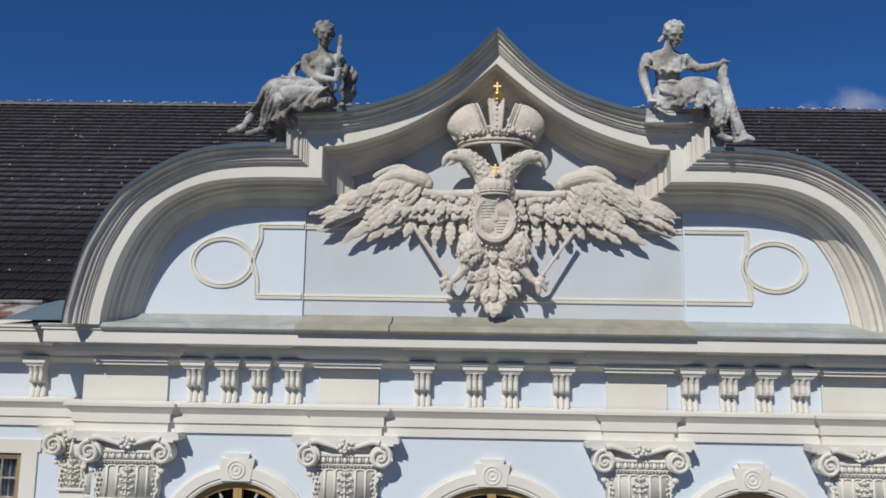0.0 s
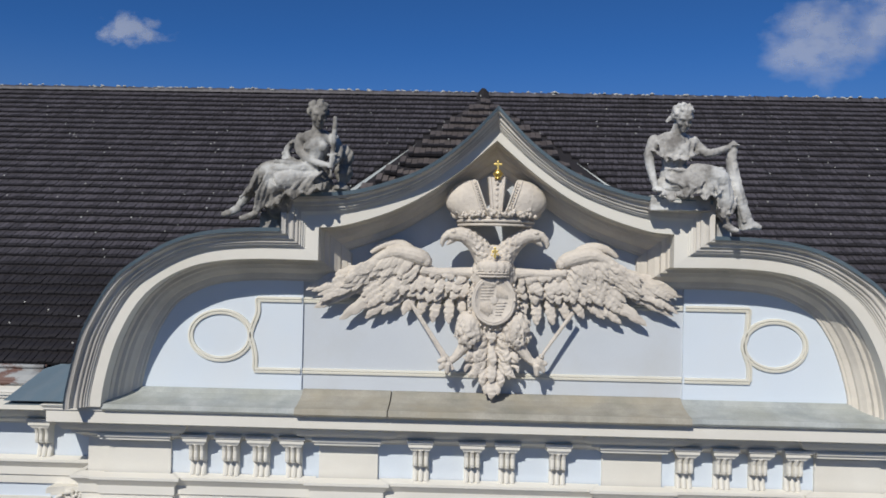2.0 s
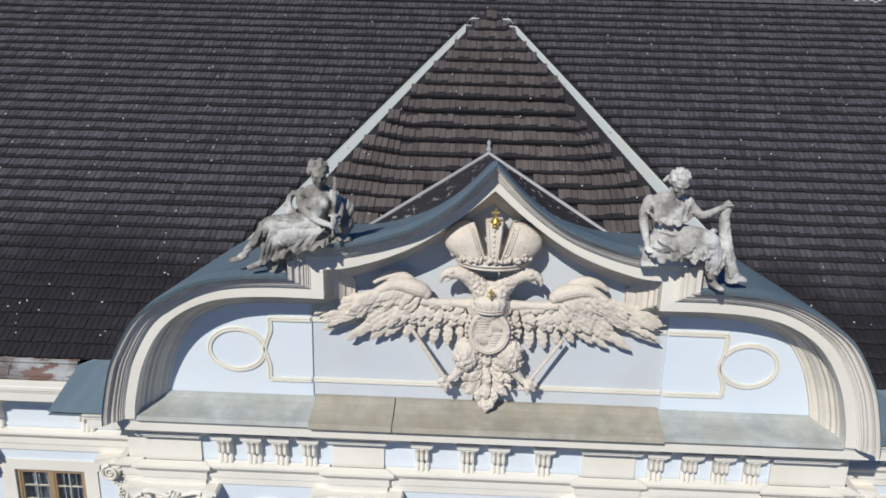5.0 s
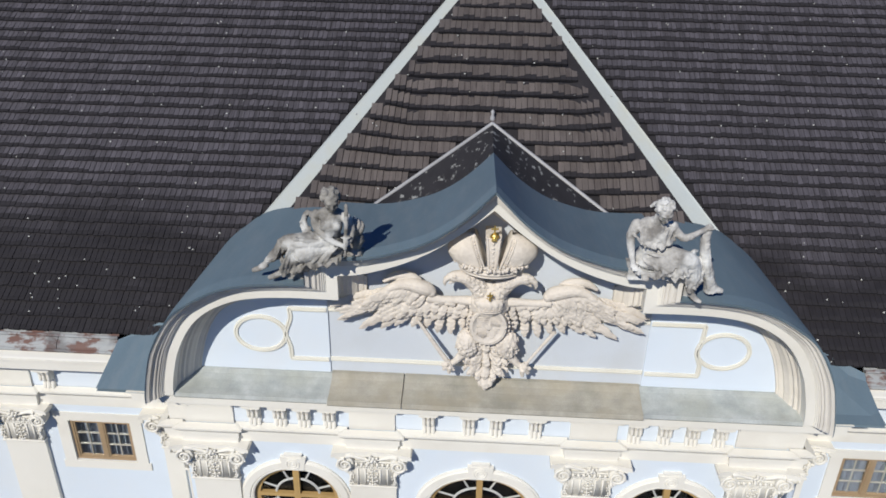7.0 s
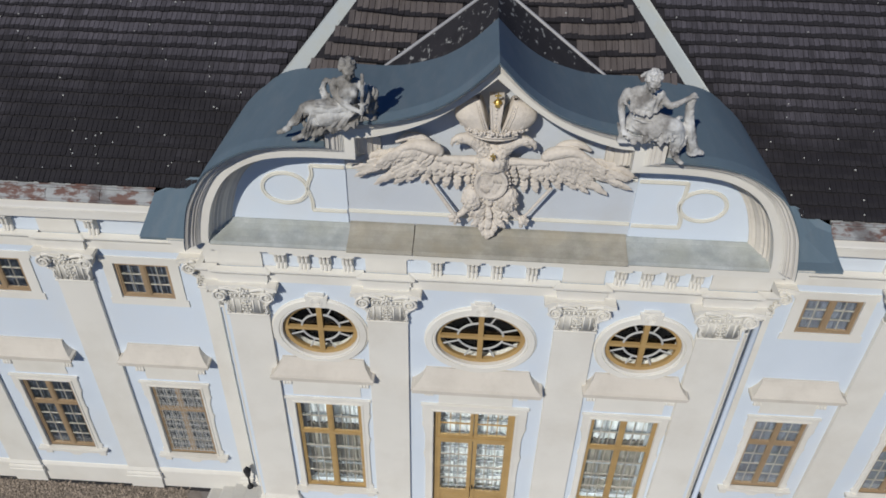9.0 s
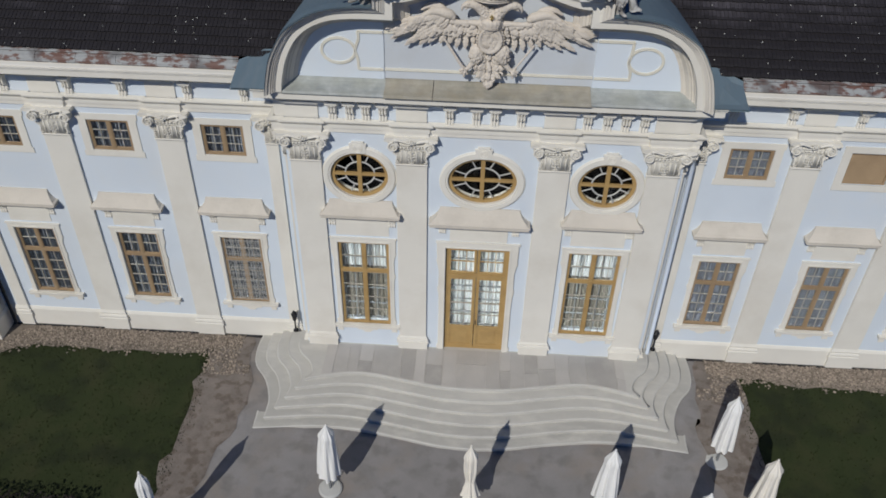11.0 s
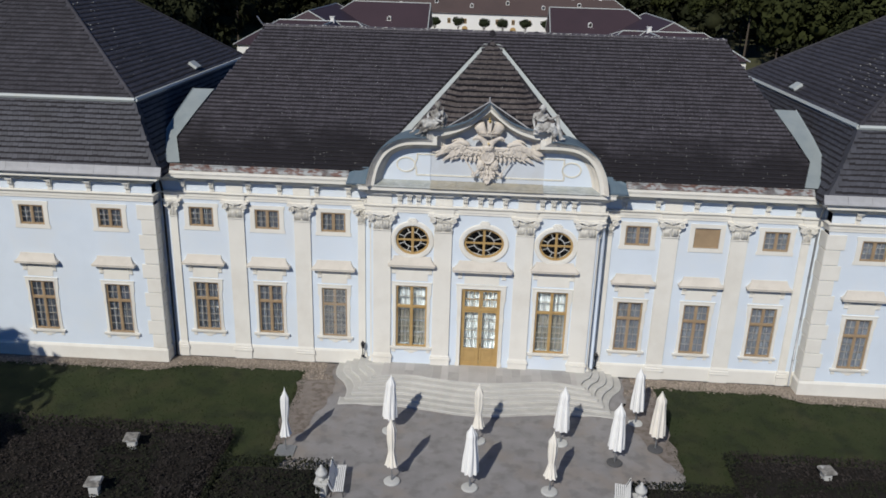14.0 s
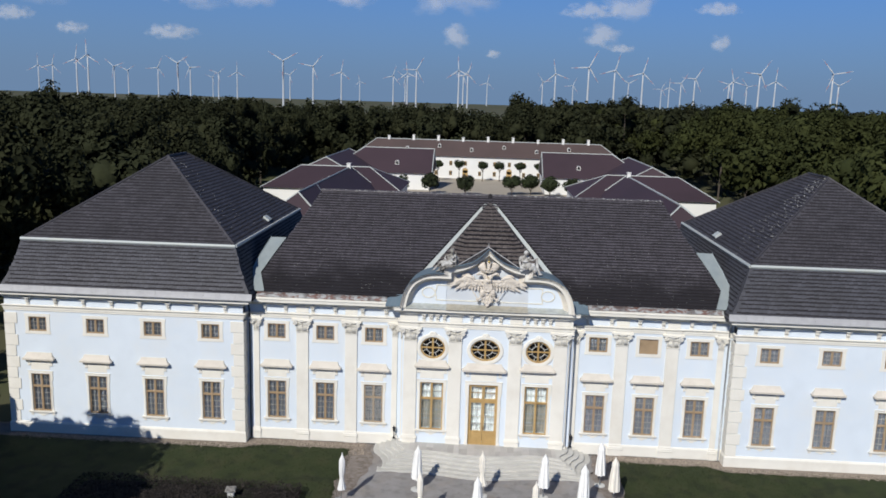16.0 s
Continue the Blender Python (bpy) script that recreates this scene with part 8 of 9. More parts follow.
def bed(name, x0, x1, y0, y1, h, dry, label, density=120, size=0.062):
    """A clipped bed: an earth core with a rough coat of leaf sprays."""
    rng = np.random.default_rng(int(abs(x0 * 10)) + int(abs(y1 * 10)))
    root = tagged(thing(name, label, "hedge"), kind="structure")
    bm = bmesh.new()
    nx, ny = max(int((x1 - x0) / 0.7), 2), max(int((y1 - y0) / 0.7), 2)
    rows = []
    for j in range(ny + 1):
        row = []
        for i in range(nx + 1):
            x, y = x0 + (x1 - x0) * i / nx, y0 + (y1 - y0) * j / ny
            edge = i in (0, nx) or j in (0, ny)
            row.append((x, y, 0.0 if edge else h * (0.78 + 0.22 * noise.noise((x * 0.9, y * 0.9, 1.0)))))
        rows.append(row)
    grid_faces(bm, rows)
    for f in bm.faces:
        f.normal_update()
        if f.normal.z < 0:
            f.normal_flip()
    part("core", bm, SOIL, root)
    n = int((x1 - x0) * (y1 - y0) * density)
    c = np.stack([rng.uniform(x0, x1, n), rng.uniform(y0, y1, n), np.zeros(n)], 1)
    c[:, 2] = [h * (0.92 + 0.30 * noise.noise((x * 1.3, y * 1.3, 3.0)) + 0.12 * noise.noise((x * 4, y * 4, 5.0))) for x, y in c[:, :2]]
    k = int(((x1 - x0) + (y1 - y0)) * 2 * h * density * 1.2)
    per = rng.uniform(0, 2 * ((x1 - x0) + (y1 - y0)), k)
    side = np.zeros((k, 3))
    w, d = x1 - x0, y1 - y0
    for i, p in enumerate(per):
        side[i, :2] = (x0 + p, y0) if p < w else (x1, y0 + p - w) if p < w + d else (x1 - (p - w - d), y1) if p < 2 * w + d else (x0, y1 - (p - 2 * w - d))
    side[:, 2] = rng.uniform(0.05, h, k)
    c = np.concatenate([c, side])
    nn = rng.normal(size=(len(c), 3)) + np.array([0, -0.2, 1.1])
    nn /= np.linalg.norm(nn, axis=1, keepdims=True)
    c += rng.normal(size=c.shape) * 0.05
    v, q = cards(c, nn, rng.uniform(0.6, 1.3, len(c)) * size, rng)
    pick = np.array([1 if dry > 0 and noise.noise((x * 0.35, y * 0.35, 9.0)) > 0.32 - dry else 0 for x, y in c[:, :2]])
    ob = new("foliage", leaf_mesh("foliage", v, q, [LEAF_DARK, LEAF_DRY], pick))
    ob.parent = root
    ob["kind"] = "stuff"


bed("hedge_bed", -27, -12.05, -17, -6.95, 0.75, 0.5, "dark rough bed of low shrubs and dry roses")
bed("hedge_bed", -11.8, -6.85, -15, -9.25, 0.65, 0.0, "low clipped dark green hedge beside a bench")
bed("hedge_bed", 12.15, 27, -15, -6.55, 0.5, 0.35, "low dark bed with purple-brown dry shrubs")
bed("hedge_bed", 7.35, 12.1, -14, -9.2, 0.4, 0.0, "low clipped dark green hedge beside a bench")

# ---- garden furniture ----
def stone_table(x, y, h, label):
    root = thing("stone_pedestal", label, "pedestal", "garden pedestals", pose(x, y, 0, 0, 0, 8) @ Matrix.Diagonal((0.72, 0.72, 1, 1)))
    bm = bmesh.new()
    soft_box(bm, -0.27, 0.27, -0.27, 0.27, 0, h - 0.2, 0.02)
    part("shaft", bm, CONCRETE, root)
    bm = bmesh.new()
    for a, b, w in ((h - 0.2, h - 0.13, 0.36), (h - 0.13, h - 0.04, 0.46), (h - 0.04, h, 0.42)):
        soft_box(bm, -w, w, -w, w, a, b, 0.015)
    part("top_slab", bm, STATUE, root, "lichened top slab")


stone_table(-16.2, -9.05, 1.2, "lichened stone pedestal standing in the dark shrub bed")
stone_table(-16.35, -12.6, 1.25, "lichened stone pedestal standing in the dark shrub bed")
stone_table(16.4, -8.15, 0.9, "lichened stone pedestal standing in the dark shrub bed")


def urn(x, y, h0):
    root = thing("garden_urn", "white stone urn on a square pedestal beside a bench", "urn", "garden urns", pose(x, y, 0))
    bm = bmesh.new()
    soft_box(bm, -0.24, 0.24, -0.24, 0.24, 0, h0 - 0.12, 0.02)
    soft_box(bm, -0.3, 0.3, -0.3, 0.3, h0 - 0.12, h0, 0.02)
    part("pedestal", bm, CONCRETE, root)
    bm = bmesh.new()
    lathe(bm, [(0, 0), (0.14, 0), (0.14, 0.05), (0.07, 0.1), (0.12, 0.16), (0.24, 0.26), (0.27, 0.36), (0.25, 0.44), (0.16, 0.5), (0.18, 0.54), (0.1, 0.58), (0.06, 0.66), (0.08, 0.72), (0.0, 0.78)], 24, (0, 0, h0))
    part("vase", bm, CONCRETE, root, smooth=True)


urn(-6.8, -10.95, 0.75)
urn(7.35, -10.7, 0.6)


def bench(x, y, turn):
    root = thing("garden_bench", "white slatted garden bench on the gravel", "bench", "garden benches", pose(x, y, 0, 0, 0, turn))
    bm = bmesh.new()
    soft_box(bm, -1.0, 1.0, -0.03, 0.03, -0.015, 0.015, 0.006)
    slat = mesh_of("slat", bm, FABRIC)
    for k in range(6):
        piece("slat", slat, root, pose(0, -0.22 + k * 0.085, 0.45))
    for k in range(5):
        piece("slat", slat, root, pose(0, 0.26 + k * 0.035, 0.52 + k * 0.085, 70))
    for s in (-0.8, 0.8):
        bm = bmesh.new()
        tube(bm, [(s, -0.24, 0), (s, -0.22, 0.43), (s, 0.22, 0.43), (s, 0.40, 0.92)], 0.025, 6)
        tube(bm, [(s, 0.34, 0), (s, 0.2, 0.43)], 0.025, 6)
        part("leg_frame", bm, IRON, root)


bench(-6.12, -10.35, 95)
bench(6.5, -10.6, -100)
for s in (-1, 1):
    lp = thing("step_lantern", "black iron lantern post at the side of the steps", "lantern", "", pose(s * 6.68, 0.62, 0.94))
    bm = bmesh.new()
    lathe(bm, [(0, 0), (0.1, 0), (0.09, 0.05), (0.035, 0.09), (0.03, 0.5)], 12)
    part("post", bm, IRON, lp)
    bm = bmesh.new()
    lathe(bm, [(0.03, 0.5), (0.07, 0.56), (0.11, 0.8), (0.12, 0.84), (0.05, 0.94), (0.02, 1.0), (0, 1.0)], 8)
    part("head", bm, IRON, lp)


# ---- trees ----
def crown_points(rng, rx, rz, lobes, per, size):
    cs, ns, ss = [], [], []
    for k in range(lobes):
        d = rng.normal(size=3)
        d /= np.linalg.norm(d)
        d[2] = d[2] * 0.8 + 0.12
        c = d * np.array([rx, rx, rz]) * rng.uniform(0.35, 0.72)
        r = rng.uniform(0.24, 0.44) * rx
        p = rng.normal(size=(per, 3))
        p /= np.linalg.norm(p, axis=1, keepdims=True)
        nn = p + rng.normal(size=(per, 3)) * 0.22 + np.array([0, 0, 0.2])
        cs.append(c + p * r * rng.uniform(0.75, 1.08, (per, 1)) * np.array([1, 1, 0.85]))
        ns.append(nn / np.linalg.norm(nn, axis=1, keepdims=True))
        ss.append(rng.uniform(0.6, 1.35, per) * size)
    return cards(np.concatenate(cs), np.concatenate(ns), np.concatenate(ss), rng)


RNG = np.random.default_rng(3)
CROWNS = [crown_points(RNG, 1.0, 1.15, 20, 56, 0.082) for _ in range(5)]
CROWNS_MID = [crown_points(RNG, 1.0, 1.0, 13, 36, 0.10) for _ in range(4)]
CROWNS_FAR = [crown_points(RNG, 1.0, 1.0, 9, 14, 0.15) for _ in range(3)]


CORE = bmesh.new()
bmesh.ops.create_icosphere(CORE, subdivisions=1, radius=1.0)
CORE_V = np.array([tuple(v.co) for v in CORE.verts])
CORE_F = np.array([[v.index for v in f.verts] for f in CORE.faces])
CORE.free()


def core_kinds(kinds, masses):
    """Crowns with a dense uneven heart of rounded masses under the leaf sprays."""
    out = []
    for k, (v, q) in enumerate(kinds):
        vs, qs, base = [v], [q], len(v)
        for j, (cx, cy, cz, rr) in enumerate(((0.0, 0.0, 0.04, 0.40), (0.34, 0.2, -0.18, 0.30), (-0.3, -0.26, -0.16, 0.32))[:masses]):
            bump = 1 + 0.16 * np.sin(CORE_V[:, 0] * 5.1 + k * 2 + j) * np.cos(CORE_V[:, 1] * 4.3 + j) + 0.10 * np.sin(CORE_V[:, 2] * 6.7 + CORE_V[:, 0] * 5 + k)
            vs.append(CORE_V * bump[:, None] * rr + np.array([cx, cy, cz]))
            qs.append(np.concatenate([CORE_F, CORE_F[:, 2:3]], 1) + base)
            base += len(CORE_V)
        out.append((np.concatenate(vs), np.concatenate(qs)))
    return out


def woods(name, spots, kinds, label, leaf=LEAF):
    vs, qs, base = [], [], 0
    cored = core_kinds(kinds, 1 if kinds is CROWNS_FAR else 3)
    for i, (x, y, z, r, h) in enumerate(spots):
        v, q = cored[i % len(kinds)]
        a = i * 2.39996
        c, s = math.cos(a), math.sin(a)
        w = np.stack([(v[:, 0] * c - v[:, 1] * s) * r + x, (v[:, 0] * s + v[:, 1] * c) * r + y, v[:, 2] * h + z], 1)
        vs.append(w)
        qs.append(q + base)
        base += len(v)
    ob = new(name, leaf_mesh(name, np.concatenate(vs), np.concatenate(qs), [leaf]))
    return tagged(ob, label, "woods", "", "stuff")


def spots_in(rng, x0, x1, y0, y1, step, tall, keep=lambda x, y: True):
    out = []
    y = y0
    while y < y1:
        x = x0
        while x < x1:
            px, py = x + rng.uniform(-0.4, 0.4) * step, y + rng.uniform(-0.4, 0.4) * step
            if keep(px, py):
                r = step * rng.uniform(0.45, 0.85)
                top = tall * (0.84 + 0.13 * noise.noise((px * 0.035, py * 0.035, 2.0)) + rng.uniform(-0.10, 0.16) * (1.0 if rng.random() < 0.75 else 1.6))
                h = r * rng.uniform(0.9, 1.3)
                out.append((px, py, top - h, r, h))
            x += step
        y += step
    return out


rng = random.Random(21)
clear = lambda x, y: not (abs(x) < 62 and 100 < y < 236) and not (abs(x) < 47 and y < 110)
near = spots_in(rng, -150, -44, 8, 262, 8.5, 24.5, clear) + spots_in(rng, 46, 155, 8, 262, 8.5, 27, clear)
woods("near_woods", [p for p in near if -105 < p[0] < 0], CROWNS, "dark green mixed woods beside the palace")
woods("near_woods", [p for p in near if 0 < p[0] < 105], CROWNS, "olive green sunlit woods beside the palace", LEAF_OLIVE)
woods("outer_woods", [p for p in near if p[0] <= -105], CROWNS_MID, "dark green mixed woods farther from the palace")
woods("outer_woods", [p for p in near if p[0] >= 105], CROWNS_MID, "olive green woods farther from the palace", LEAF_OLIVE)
back = spots_in(rng, -230, 10, 238, 330, 9.5, 24) + spots_in(rng, 12, 240, 238, 330, 9.5, 28)
woods("back_woods", back, CROWNS_MID, "dark green woods behind the courtyard")
far = spots_in(rng, -420, -190, 332, 470, 15, 25) + spots_in(rng, 30, 430, 332, 640, 17, 28) + spots_in(rng, 90, 720, 650, 1150, 30, 27) + spots_in(rng, -420, -155, 20, 330, 13, 22) + spots_in(rng, 158, 430, 20, 330, 13, 29)
woods("far_woods", far, CROWNS_FAR, "distant woods up to the horizon")
# lower storey that closes the gaps under the crowns
low_spots = [(x, y, z * 0.45, r * 1.15, h * 0.9) for x, y, z, r, h in near[::2] + back[::2]]
woods("undergrowth", low_spots, CROWNS_FAR, "dark undergrowth below the woods")
bm = bmesh.new()
for i, (x, y, z, r, h) in enumerate(near[::3] + back[::4]):
    tube(bm, [(x, y, 0), (x + 0.2, y, z * 0.6), (x + 0.3 * math.sin(i), y + 0.2, z + 0.2 * h)], [0.26, 0.2, 0.1], 5)
tagged(part("woods_trunks", bm, BARK), "grey-brown trunks of the woods", "trunks", "", "stuff")


def tree(x, y, top, r, h, seed, label, trunk_r=0.25):
    root = thing("tree", label, "tree", "", pose(x, y, ground_z(x, y) - 0.05))
    rg = np.random.default_rng(seed)
    rnd = random.Random(seed)
    bm = bmesh.new()
    z = top - 2 * h
    tube(bm, [(0, 0, 0), (0.1, 0.05, z * 0.6), (0.05, 0.1, z + h * 0.6)], [trunk_r, trunk_r * 0.75, trunk_r * 0.3], 8)
    for k in range(7):
        a = k * 2.4
        tube(bm, [(0.05, 0.05, z * 0.8 + k * 0.06 * h), (0.35 * r * math.cos(a), 0.35 * r * math.sin(a), z + 0.5 * h), (0.7 * r * math.cos(a), 0.7 * r * math.sin(a), z + h * (0.8 + 0.1 * k))], [trunk_r * 0.4, trunk_r * 0.25, trunk_r * 0.08], 6)
    part("trunk", bm, BARK, root)
    v, q = crown_points(rg, r, h, 34, 90, r * 0.095)
    ob = new("crown", leaf_mesh("crown", v + np.array([0, 0, top - h]), q, [LEAF_TREE]))
    ob.parent = root


# out-of-view trees, placed and sized to shade the west lawn and pavilion
for i, (x, y, top, r) in enumerate(((-37.5, -14.0, 13.5, 4.6), (-44, -13, 15.0, 5.0), (-33.5, -13.5, 11.5, 4.2), (-34.5, -20.5, 18.0, 5.0), (-40.5, -20.0, 18.5, 5.2), (-47, -20, 18, 5.0), (-31.0, -22.0, 15.0, 4.6), (-37.0, -26.5, 15.0, 5.0), (-29.5, -27.5, 12.0, 4.4))):
    tree(x, y, top, r, r * 1.05, 60 + i, "broad green garden tree at the end of the lawn")
# pruned courtyard trees
for i, (x, y) in enumerate(((-15.9, 166), (-6.0, 166), (7.0, 170), (12.4, 172), (17.5, 168), (23.5, 166), (-23.5, 160))):
    tree(x, y, 6.2, 2.9, 2.6, 80 + i, "dense round-headed tree in the courtyard", 0.15)
for i, (x, y) in enumerate(((-9.2, 207), (-1.5, 206), (4.0, 207), (10.6, 205), (17.0, 207), (-16, 204))):
    tree(x, y, 7.0, 1.9, 1.6, 90 + i, "pruned tree with a round crown before the rear wing", 0.15)

# ---- courtyard buildings ----
ROOF_PURPLE = material("purple_brown_roof_tile", (0.050, 0.032, 0.040), 0.7, 0.12, 0.1, 6, 0.1, (0.035, 0.025, 0.03), 0.5, 0.06)
ROOF_BROWN = material("brown_roof_tile", (0.085, 0.060, 0.056), 0.75, 0.12, 0.1, 6, 0.1, (0.05, 0.04, 0.038), 0.5, 0.06)
WHITEWASH = material("whitewashed_wall", (0.72, 0.72, 0.70), 0.9, 0.05, 0.3, 10, 0.05)
COURT = material("pale_courtyard_gravel", (0.36, 0.32, 0.26), 0.95, 0.1, 0.2, 6, 0.1)
bm = bmesh.new()
box(bm, -45, 45, 118, 214, 0.1, 0.29)
structure("courtyard", bm, COURT, "pale gravel courtyard behind the palace", "courtyard")


def block(name, x0, x1, y0, y1, eave, ridge, along, roof_mat, label, hips=(1, 1), windows=0, dormers=0, chimneys=0):
    root = thing(name, label, "building")
    bm = bmesh.new()
    box(bm, x0, x1, y0, y1, 0, eave)
    part("wall", bm, WHITEWASH, root)
    o = 0.6
    a, b, c, d = x0 - o, x1 + o, y0 - o, y1 + o
    bm = bmesh.new()
    e = [(a, c, eave), (b, c, eave), (b, d, eave), (a, d, eave)]
    if along == "x":
        k = (d - c) / 2
        top = [(a + k * hips[0], (c + d) / 2, ridge), (b - k * hips[1], (c + d) / 2, ridge)]
        faces = [(e[0], e[1], top[1], top[0]), (e[1], e[2], top[1]), (e[2], e[3], top[0], top[1]), (e[3], e[0], top[0])]
    else:
        k = (b - a) / 2
        top = [((a + b) / 2, c + k * hips[0], ridge), ((a + b) / 2, d - k * hips[1], ridge)]
        faces = [(e[0], e[1], top[0]), (e[1], e[2], top[1], top[0]), (e[2], e[3], top[1]), (e[3], e[0], top[0], top[1])]
    for f in faces:
        bm.faces.new([bm.verts.new(p) for p in f])
    bm.faces.new([bm.verts.new(p) for p in e[::-1]])
    roof = part("roof", bm, roof_mat, root)
    bm = bmesh.new()
    tube(bm, top, 0.16, 5)
    for p, q in ((e[0], top[0]), (e[1], top[1] if along == "x" else top[0]), (e[2], top[1]), (e[3], top[0] if along == "x" else top[1])):
        tube(bm, [p, q], 0.14, 5)
    part("ridge_flashing", bm, FLASHING, roof, "pale ridge and hip flashing")
    for k in range(windows):
        x = x0 + (k + 0.5) * (x1 - x0) / windows
        for z0, z1, w, kind in ((4.6, 6.1, 0.5, 0), (0.1, 3.0, 0.9, 1) if k % 3 == 1 else (1.3, 2.8, 0.5, 0)):
            bm = bmesh.new()
            box(bm, x - w, x + w, y0 - 0.06, y0 + 0.02, z0, z1)
            if kind:
                lathe_y(bm, x, z1, [(w, y0 + 0.02), (w, y0 - 0.06), (0.0, y0 - 0.06)], 18)
            win = part("door" if kind else "window", bm, WOOD, root)
            if not kind:
                bm = bmesh.new()
                for s in (-1, 1):
                    box(bm, x + s * w / 2 - w * 0.36, x + s * w / 2 + w * 0.36, y0 - 0.075, y0 - 0.03, z0 + 0.15, z1 - 0.15)
                part("pane", bm, IRON, win)
    for k in range(dormers):
        t = (k + 1) / (dormers + 1)
        x = top[0][0] + (top[1][0] - top[0][0]) * t
        f = 0.35 + 0.2 * (k % 2)
        yy, zz = c + (top[0][1] - c) * f, eave + (ridge - eave) * f
        bm = bmesh.new()
        lathe_y(bm, x, zz + 0.55, [(0.55, yy + 1.2), (0.55, yy - 0.25), (0.40, yy - 0.25), (0.40, yy)], 14)
        box(bm, x - 0.55, x + 0.55, yy - 0.25, yy + 0.8, zz - 0.1, zz + 0.45)
        dm = part("dormer", bm, WHITEWASH, roof, "small arched white dormer")
        bm = bmesh.new()
        box(bm, x - 0.32, x + 0.32, yy - 0.27, yy - 0.2, zz + 0.1, zz + 0.75)
        part("dormer_pane", bm, IRON, root)
    for k in range(chimneys):
        t = (k + 0.5) / chimneys if chimneys > 1 else 0.95
        x, y = (top[0][i] + (top[1][i] - top[0][i]) * t for i in (0, 1))
        bm = bmesh.new()
        hgt = 1.4 if k % 3 else 0.9
        box(bm, x - 0.4, x + 0.4, y - 0.4, y + 0.4, ridge - 0.8, ridge + hgt)
        box(bm, x - 0.5, x + 0.5, y - 0.5, y + 0.5, ridge + hgt, ridge + hgt + 0.15)
        part("chimney", bm, WHITEWASH, roof)


block("rear_wing", -44, 44, 214, 226, 7.6, 12.6, "x", ROOF_BROWN, "long white rear wing with a brown roof and ochre windows", (1, 1), 18, 6, 9)
for s in (-1, 1):
    m = lambda a, b: tuple(sorted((s * a, s * b)))
    turn = lambda inner, outer: (inner, outer) if s > 0 else (outer, inner)
    block("side_wing", *m(16.5, 46), 175.5, 194, 5.0, 11.6, "x", ROOF_PURPLE, "low white side wing with a purple-brown roof", turn(0.0, 1), 0, 1)
    block("side_wing", *m(20.5, 52), 128, 150, 5.1, 9.5, "x", ROOF_PURPLE, "low white side wing with a purple-brown hipped roof", turn(0.75, 0.6), 0, 1)
    block("link_wing", *m(31, 53), 149, 190, 5.0, 10.7, "y", ROOF_PURPLE, "low link building with a purple-brown roof", (0.3, 0.2))
    block("link_wing", *m(26, 38), 73, 131, 5.0, 10.2, "y", ROOF_PURPLE, "low link building with a purple-brown roof behind the pavilion", (0.8, 0.1), 0, 0, 1)

# ---- wind turbines ----
TURBINE = material("white_turbine_paint", (0.50, 0.52, 0.545), 0.5, 0.03, 0.1, 2, 0.0)
RED = material("red_turbine_band", (0.40, 0.22, 0.22), 0.5, 0.05, 0.1, 2, 0.0)


def turbine_meshes():
    bm = bmesh.new()
    lathe(bm, [(2.3, 0), (2.0, 30), (1.6, 70), (1.25, 97.5), (0, 97.6)], 14)
    tower = mesh_of("tower", bm, TURBINE, True)
    bm = bmesh.new()
    rows = []
    for y, r in ((-3.2, 1.2), (-1.5, 1.9), (3, 2.0), (6.5, 1.4), (7.0, 0.4)):
        rows.append([(r * math.cos(k * math.pi / 5), y, 99.5 + r * math.sin(k * math.pi / 5)) for k in range(10)])
    grid_faces(bm, rows, closed_v=True, cap=True)
    nacelle = mesh_of("nacelle", bm, TURBINE, True)
    bm = bmesh.new()
    ball(bm, (0, -4.0, 0), (1.5, 1.8, 1.5), sub=2)
    hub = mesh_of("hub", bm, TURBINE, True)
    bm = bmesh.new()
    rows = []
    for t, w, th in ((0.0, 0.9, 0.9), (0.06, 1.0, 0.8), (0.16, 1.7, 0.5), (0.35, 1.45, 0.36), (0.6, 1.0, 0.25), (0.85, 0.65, 0.16), (0.98, 0.35, 0.1), (1.0, 0.06, 0.04)):
        rows.append([(w * 0.75 * math.cos(k * math.pi / 4), -4.2 + th * math.sin(k * math.pi / 4), 1.0 + 38 * t) for k in range(8)])
    grid_faces(bm, rows, closed_v=True, cap=True)
    for f in bm.faces:
        z = f.calc_center_median().z
        if 24 < z < 31 or z > 36.5:
            f.material_index = 1
    blade = mesh_of("blade", bm, [TURBINE, RED], True)
    return tower, nacelle, hub, blade


T_TOWER, T_NACELLE, T_HUB, T_BLADE = turbine_meshes()


def turbine(x, y, hub, spin, yaw):
    root = thing("wind_turbine", "white three-bladed wind turbine with red blade bands", "wind turbine", "wind farm", pose(x, y, hub - 99.5, 0, 0, yaw))
    piece("tower", T_TOWER, root, pose(0, 0, 0))
    piece("nacelle", T_NACELLE, root, pose(0, 0, 0))
    h = piece("hub", T_HUB, root, pose(0, 0, 99.5))
    for k in range(3):
        piece("blade", T_BLADE, h, pose(0, 0, 0, 0, spin + 120 * k, 0))


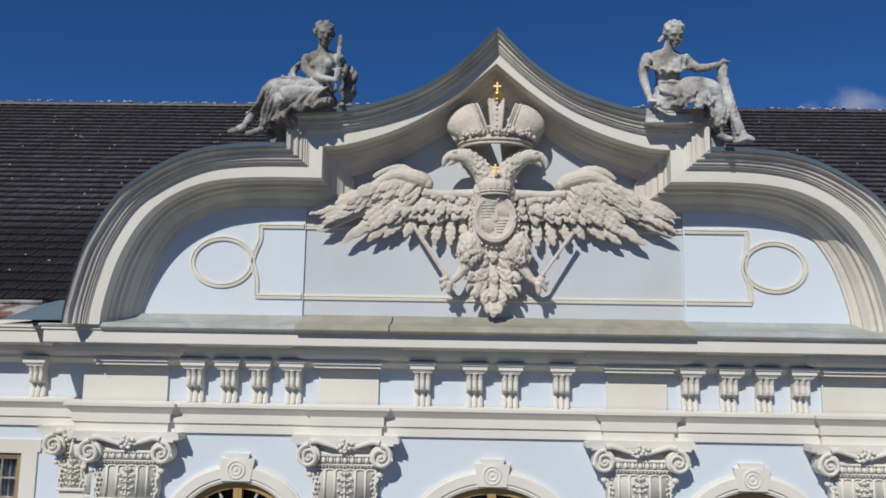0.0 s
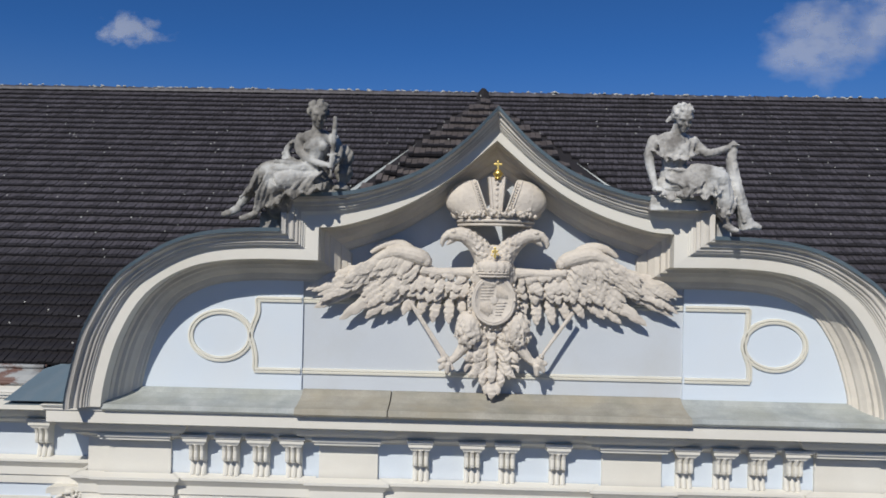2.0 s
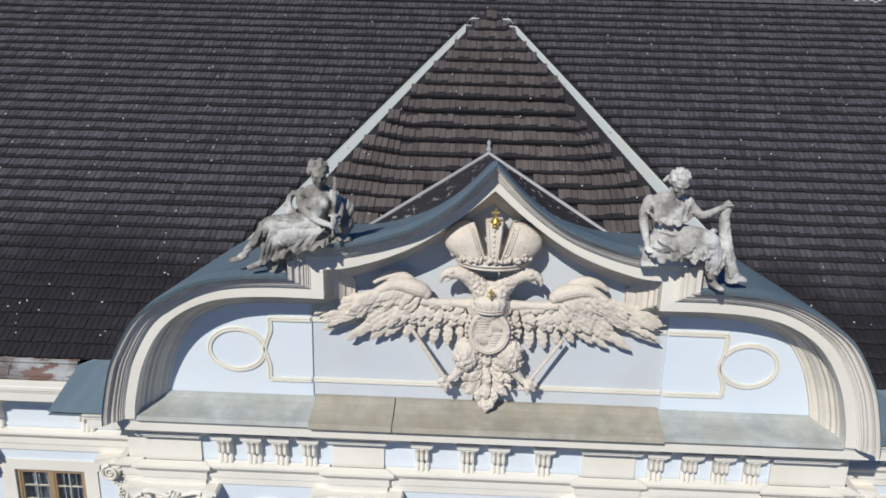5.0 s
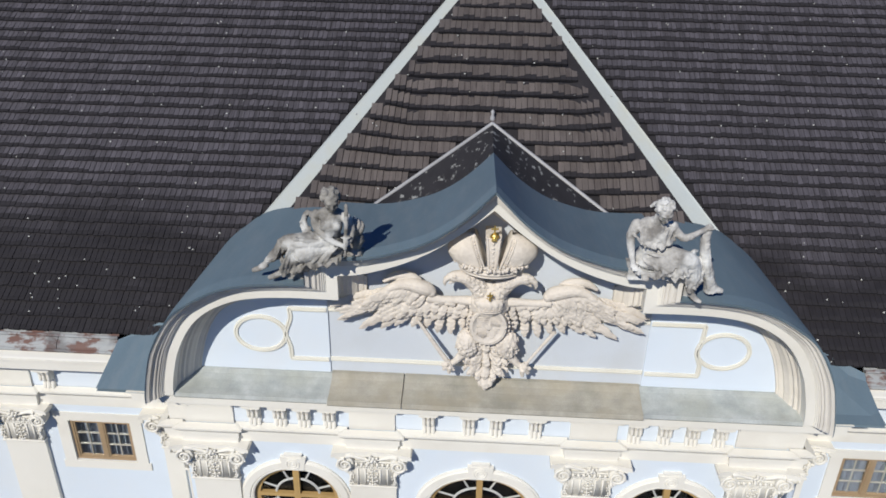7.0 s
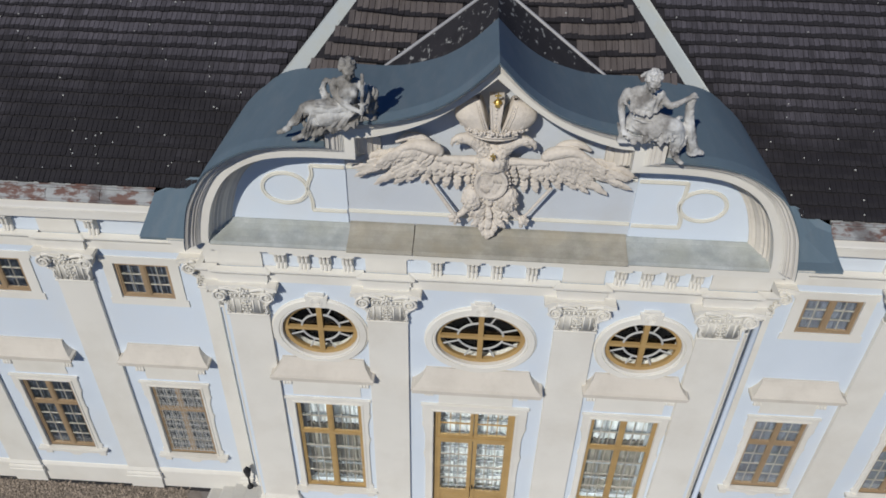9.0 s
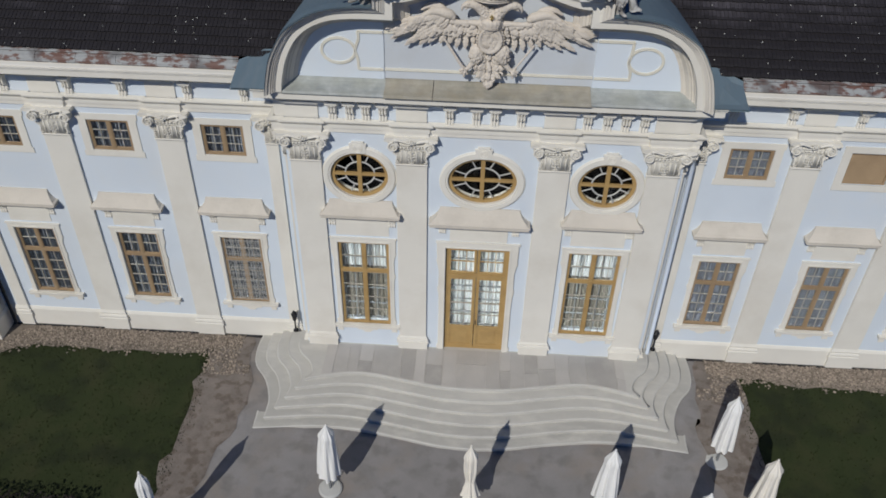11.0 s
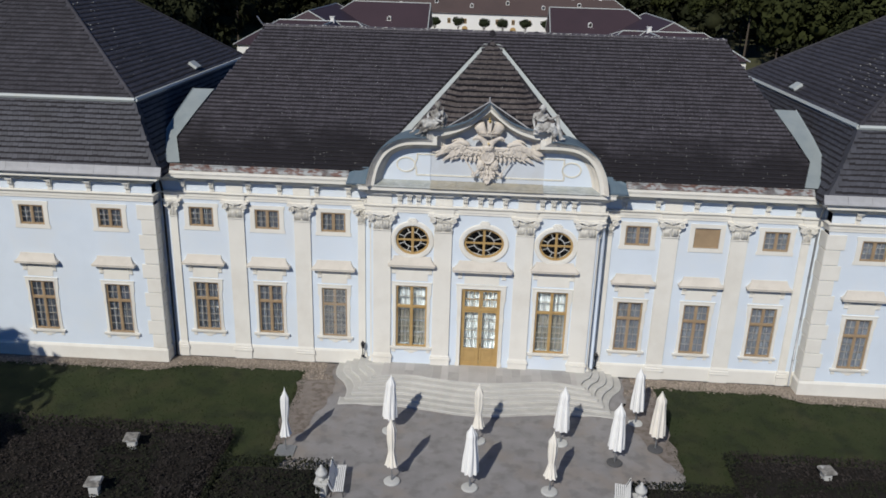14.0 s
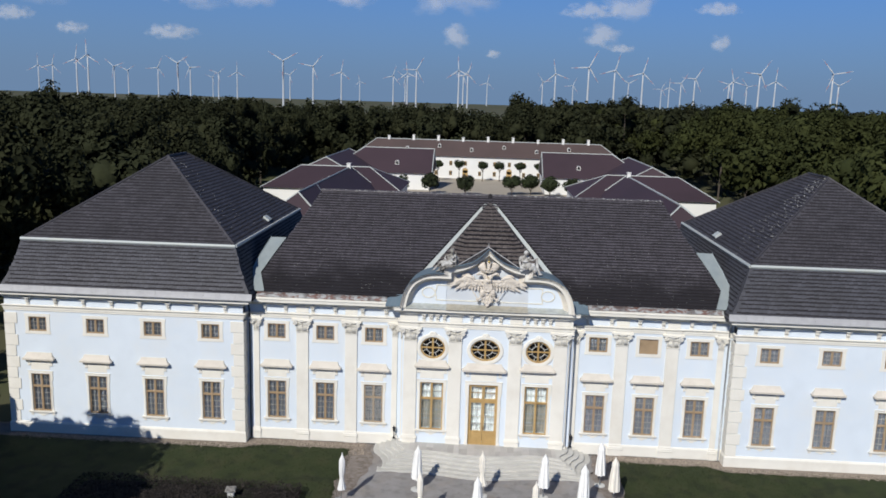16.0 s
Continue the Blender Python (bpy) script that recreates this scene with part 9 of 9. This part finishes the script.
FARM = [(-1511, 2637), (-1437, 2591), (-1061, 2015), (-899, 1750), (-1229, 2590), (-1402, 3081), (-1078, 2579), (-829, 2103), (-935, 2481), (-1063, 3133), (-1386, 4017), (-909, 2877), (-461, 1769), (-766, 3081), (-460, 2078), (-465, 2518), (-660, 4125), (-336, 2823), (-249, 2444), (-193, 2121), (-314, 3020), (-79, 2077), (-83, 2582), (-64, 2391), (-8, 3523), (200, 3041), (174, 2134), (371, 3612), (208, 1693), (279, 1805), (500, 2936), (364, 1927), (747, 3407), (641, 2739), (562, 2235), (712, 2394), (792, 2715), (923, 2950), (598, 1807), (797, 2288), (714, 1703), (1057, 2500), (801, 3823)]
SPIN = {(-1511, 2637): 0, (-1229, 2590): 70, (-829, 2103): 60, (-935, 2481): -35, (-909, 2877): 0, (-461, 1769): 61, (-465, 2518): 10, (-193, 2121): 30, (-79, 2077): -4, (174, 2134): -10, (208, 1693): 27, (279, 1805): 15, (364, 1927): 15, (562, 2235): 33, (598, 1807): 35, (714, 1703): 80, (797, 2288): 3, (1057, 2500): 60}
rng = random.Random(8)
for x, y in FARM:
    turbine(x, y, 99.3, SPIN.get((x, y), rng.uniform(0, 120)), rng.uniform(-14, 14))

# ---- clouds ----
CLOUD = bpy.data.materials.new("soft_white_cloud")
CLOUD.use_nodes = True
cn, cl = CLOUD.node_tree.nodes, CLOUD.node_tree.links.new
cb = cn["Principled BSDF"]
cb.inputs["Base Color"].default_value = (0.52, 0.53, 0.56, 1)
cb.inputs["Roughness"].default_value = 1.0
cb.inputs["Specular IOR Level"].default_value = 0.0


def node_math(op, a, b=0.0, clamp=False):
    nd = cn.new("ShaderNodeMath")
    nd.operation, nd.use_clamp = op, clamp
    for i, v in enumerate((a, b)):
        if isinstance(v, (int, float)):
            nd.inputs[i].default_value = v
        else:
            cl(v, nd.inputs[i])
    return nd.outputs[0]


coord, split, info, puffs = cn.new("ShaderNodeTexCoord"), cn.new("ShaderNodeSeparateXYZ"), cn.new("ShaderNodeObjectInfo"), cn.new("ShaderNodeTexNoise")
cl(coord.outputs["Generated"], split.inputs[0])
shift, stretch = cn.new("ShaderNodeCombineXYZ"), cn.new("ShaderNodeVectorMath")
local = cn.new("ShaderNodeSeparateXYZ")
cl(coord.outputs["Object"], local.inputs[0])
cl(node_math("ADD", node_math("MULTIPLY", local.outputs[0], 0.6), node_math("MULTIPLY", info.outputs["Random"], 40.0)), shift.inputs[0])
cl(node_math("MULTIPLY", local.outputs[2], 0.9), shift.inputs[2])
puffs.inputs["Scale"].default_value, puffs.inputs["Detail"].default_value, puffs.inputs["Roughness"].default_value = 1.0, 6, 0.55
cl(shift.outputs[0], puffs.inputs["Vector"])
dx = node_math("MULTIPLY", node_math("SUBTRACT", split.outputs[0], 0.5), 2.0)
dz = node_math("MULTIPLY", node_math("SUBTRACT", split.outputs[2], 0.45), 1.9)
far2 = node_math("ADD", node_math("MULTIPLY", dx, dx), node_math("MULTIPLY", dz, dz))
body = node_math("ADD", node_math("SUBTRACT", 0.58, far2), node_math("MULTIPLY", node_math("SUBTRACT", puffs.outputs[0], 0.5), 2.0))
edge = node_math("SUBTRACT", 1.0, node_math("POWER", far2, 1.5), True)
cl(node_math("MULTIPLY", node_math("MULTIPLY", body, 1.8, True), node_math("MULTIPLY", edge, 0.5), True), cb.inputs["Alpha"])


def cloud(x, y, z, w, h):
    bm = bmesh.new()
    grid_faces(bm, [[(i * 0.25 * w / h, 0.2 * w / h * (i * 0.25) ** 2, (j * 0.5 - 0.3) * 1.3) for i in range(-5, 6)] for j in range(-2, 5)])
    ob = part("cloud", bm, CLOUD, None, "", True)
    ob.matrix_basis = pose(x, y, z) @ Matrix.Scale(h, 4)
    ob.visible_shadow = False
    tagged(ob, "small soft white fair-weather cloud in the blue sky", "cloud", "clouds", "structure")


for x, z, w, h in ((-208, 555, 260, 95), (-1466, 543, 260, 75), (-1171, 547, 170, 80), (949, 641, 260, 60), (-675, 517, 130, 50), (375, 603, 85, 28), (-2211, 598, 300, 100), (662, 499, 130, 60), (-1714, 1124, 210, 55), (1730, 1103, 330, 150), (2053, 1249, 240, 140), (-167, 327, 70, 42), (-1592, 314, 150, 26), (535, 344, 100, 40), (1101, 325, 55, 28), (-2095, 323, 95, 20), (13, 247, 40, 14), (-2394, 388, 130, 26), (634, 288, 70, 14), (478, 460, 150, 26), (1087, 483, 120, 22)):
    cloud(x, 4000, z, w, h)
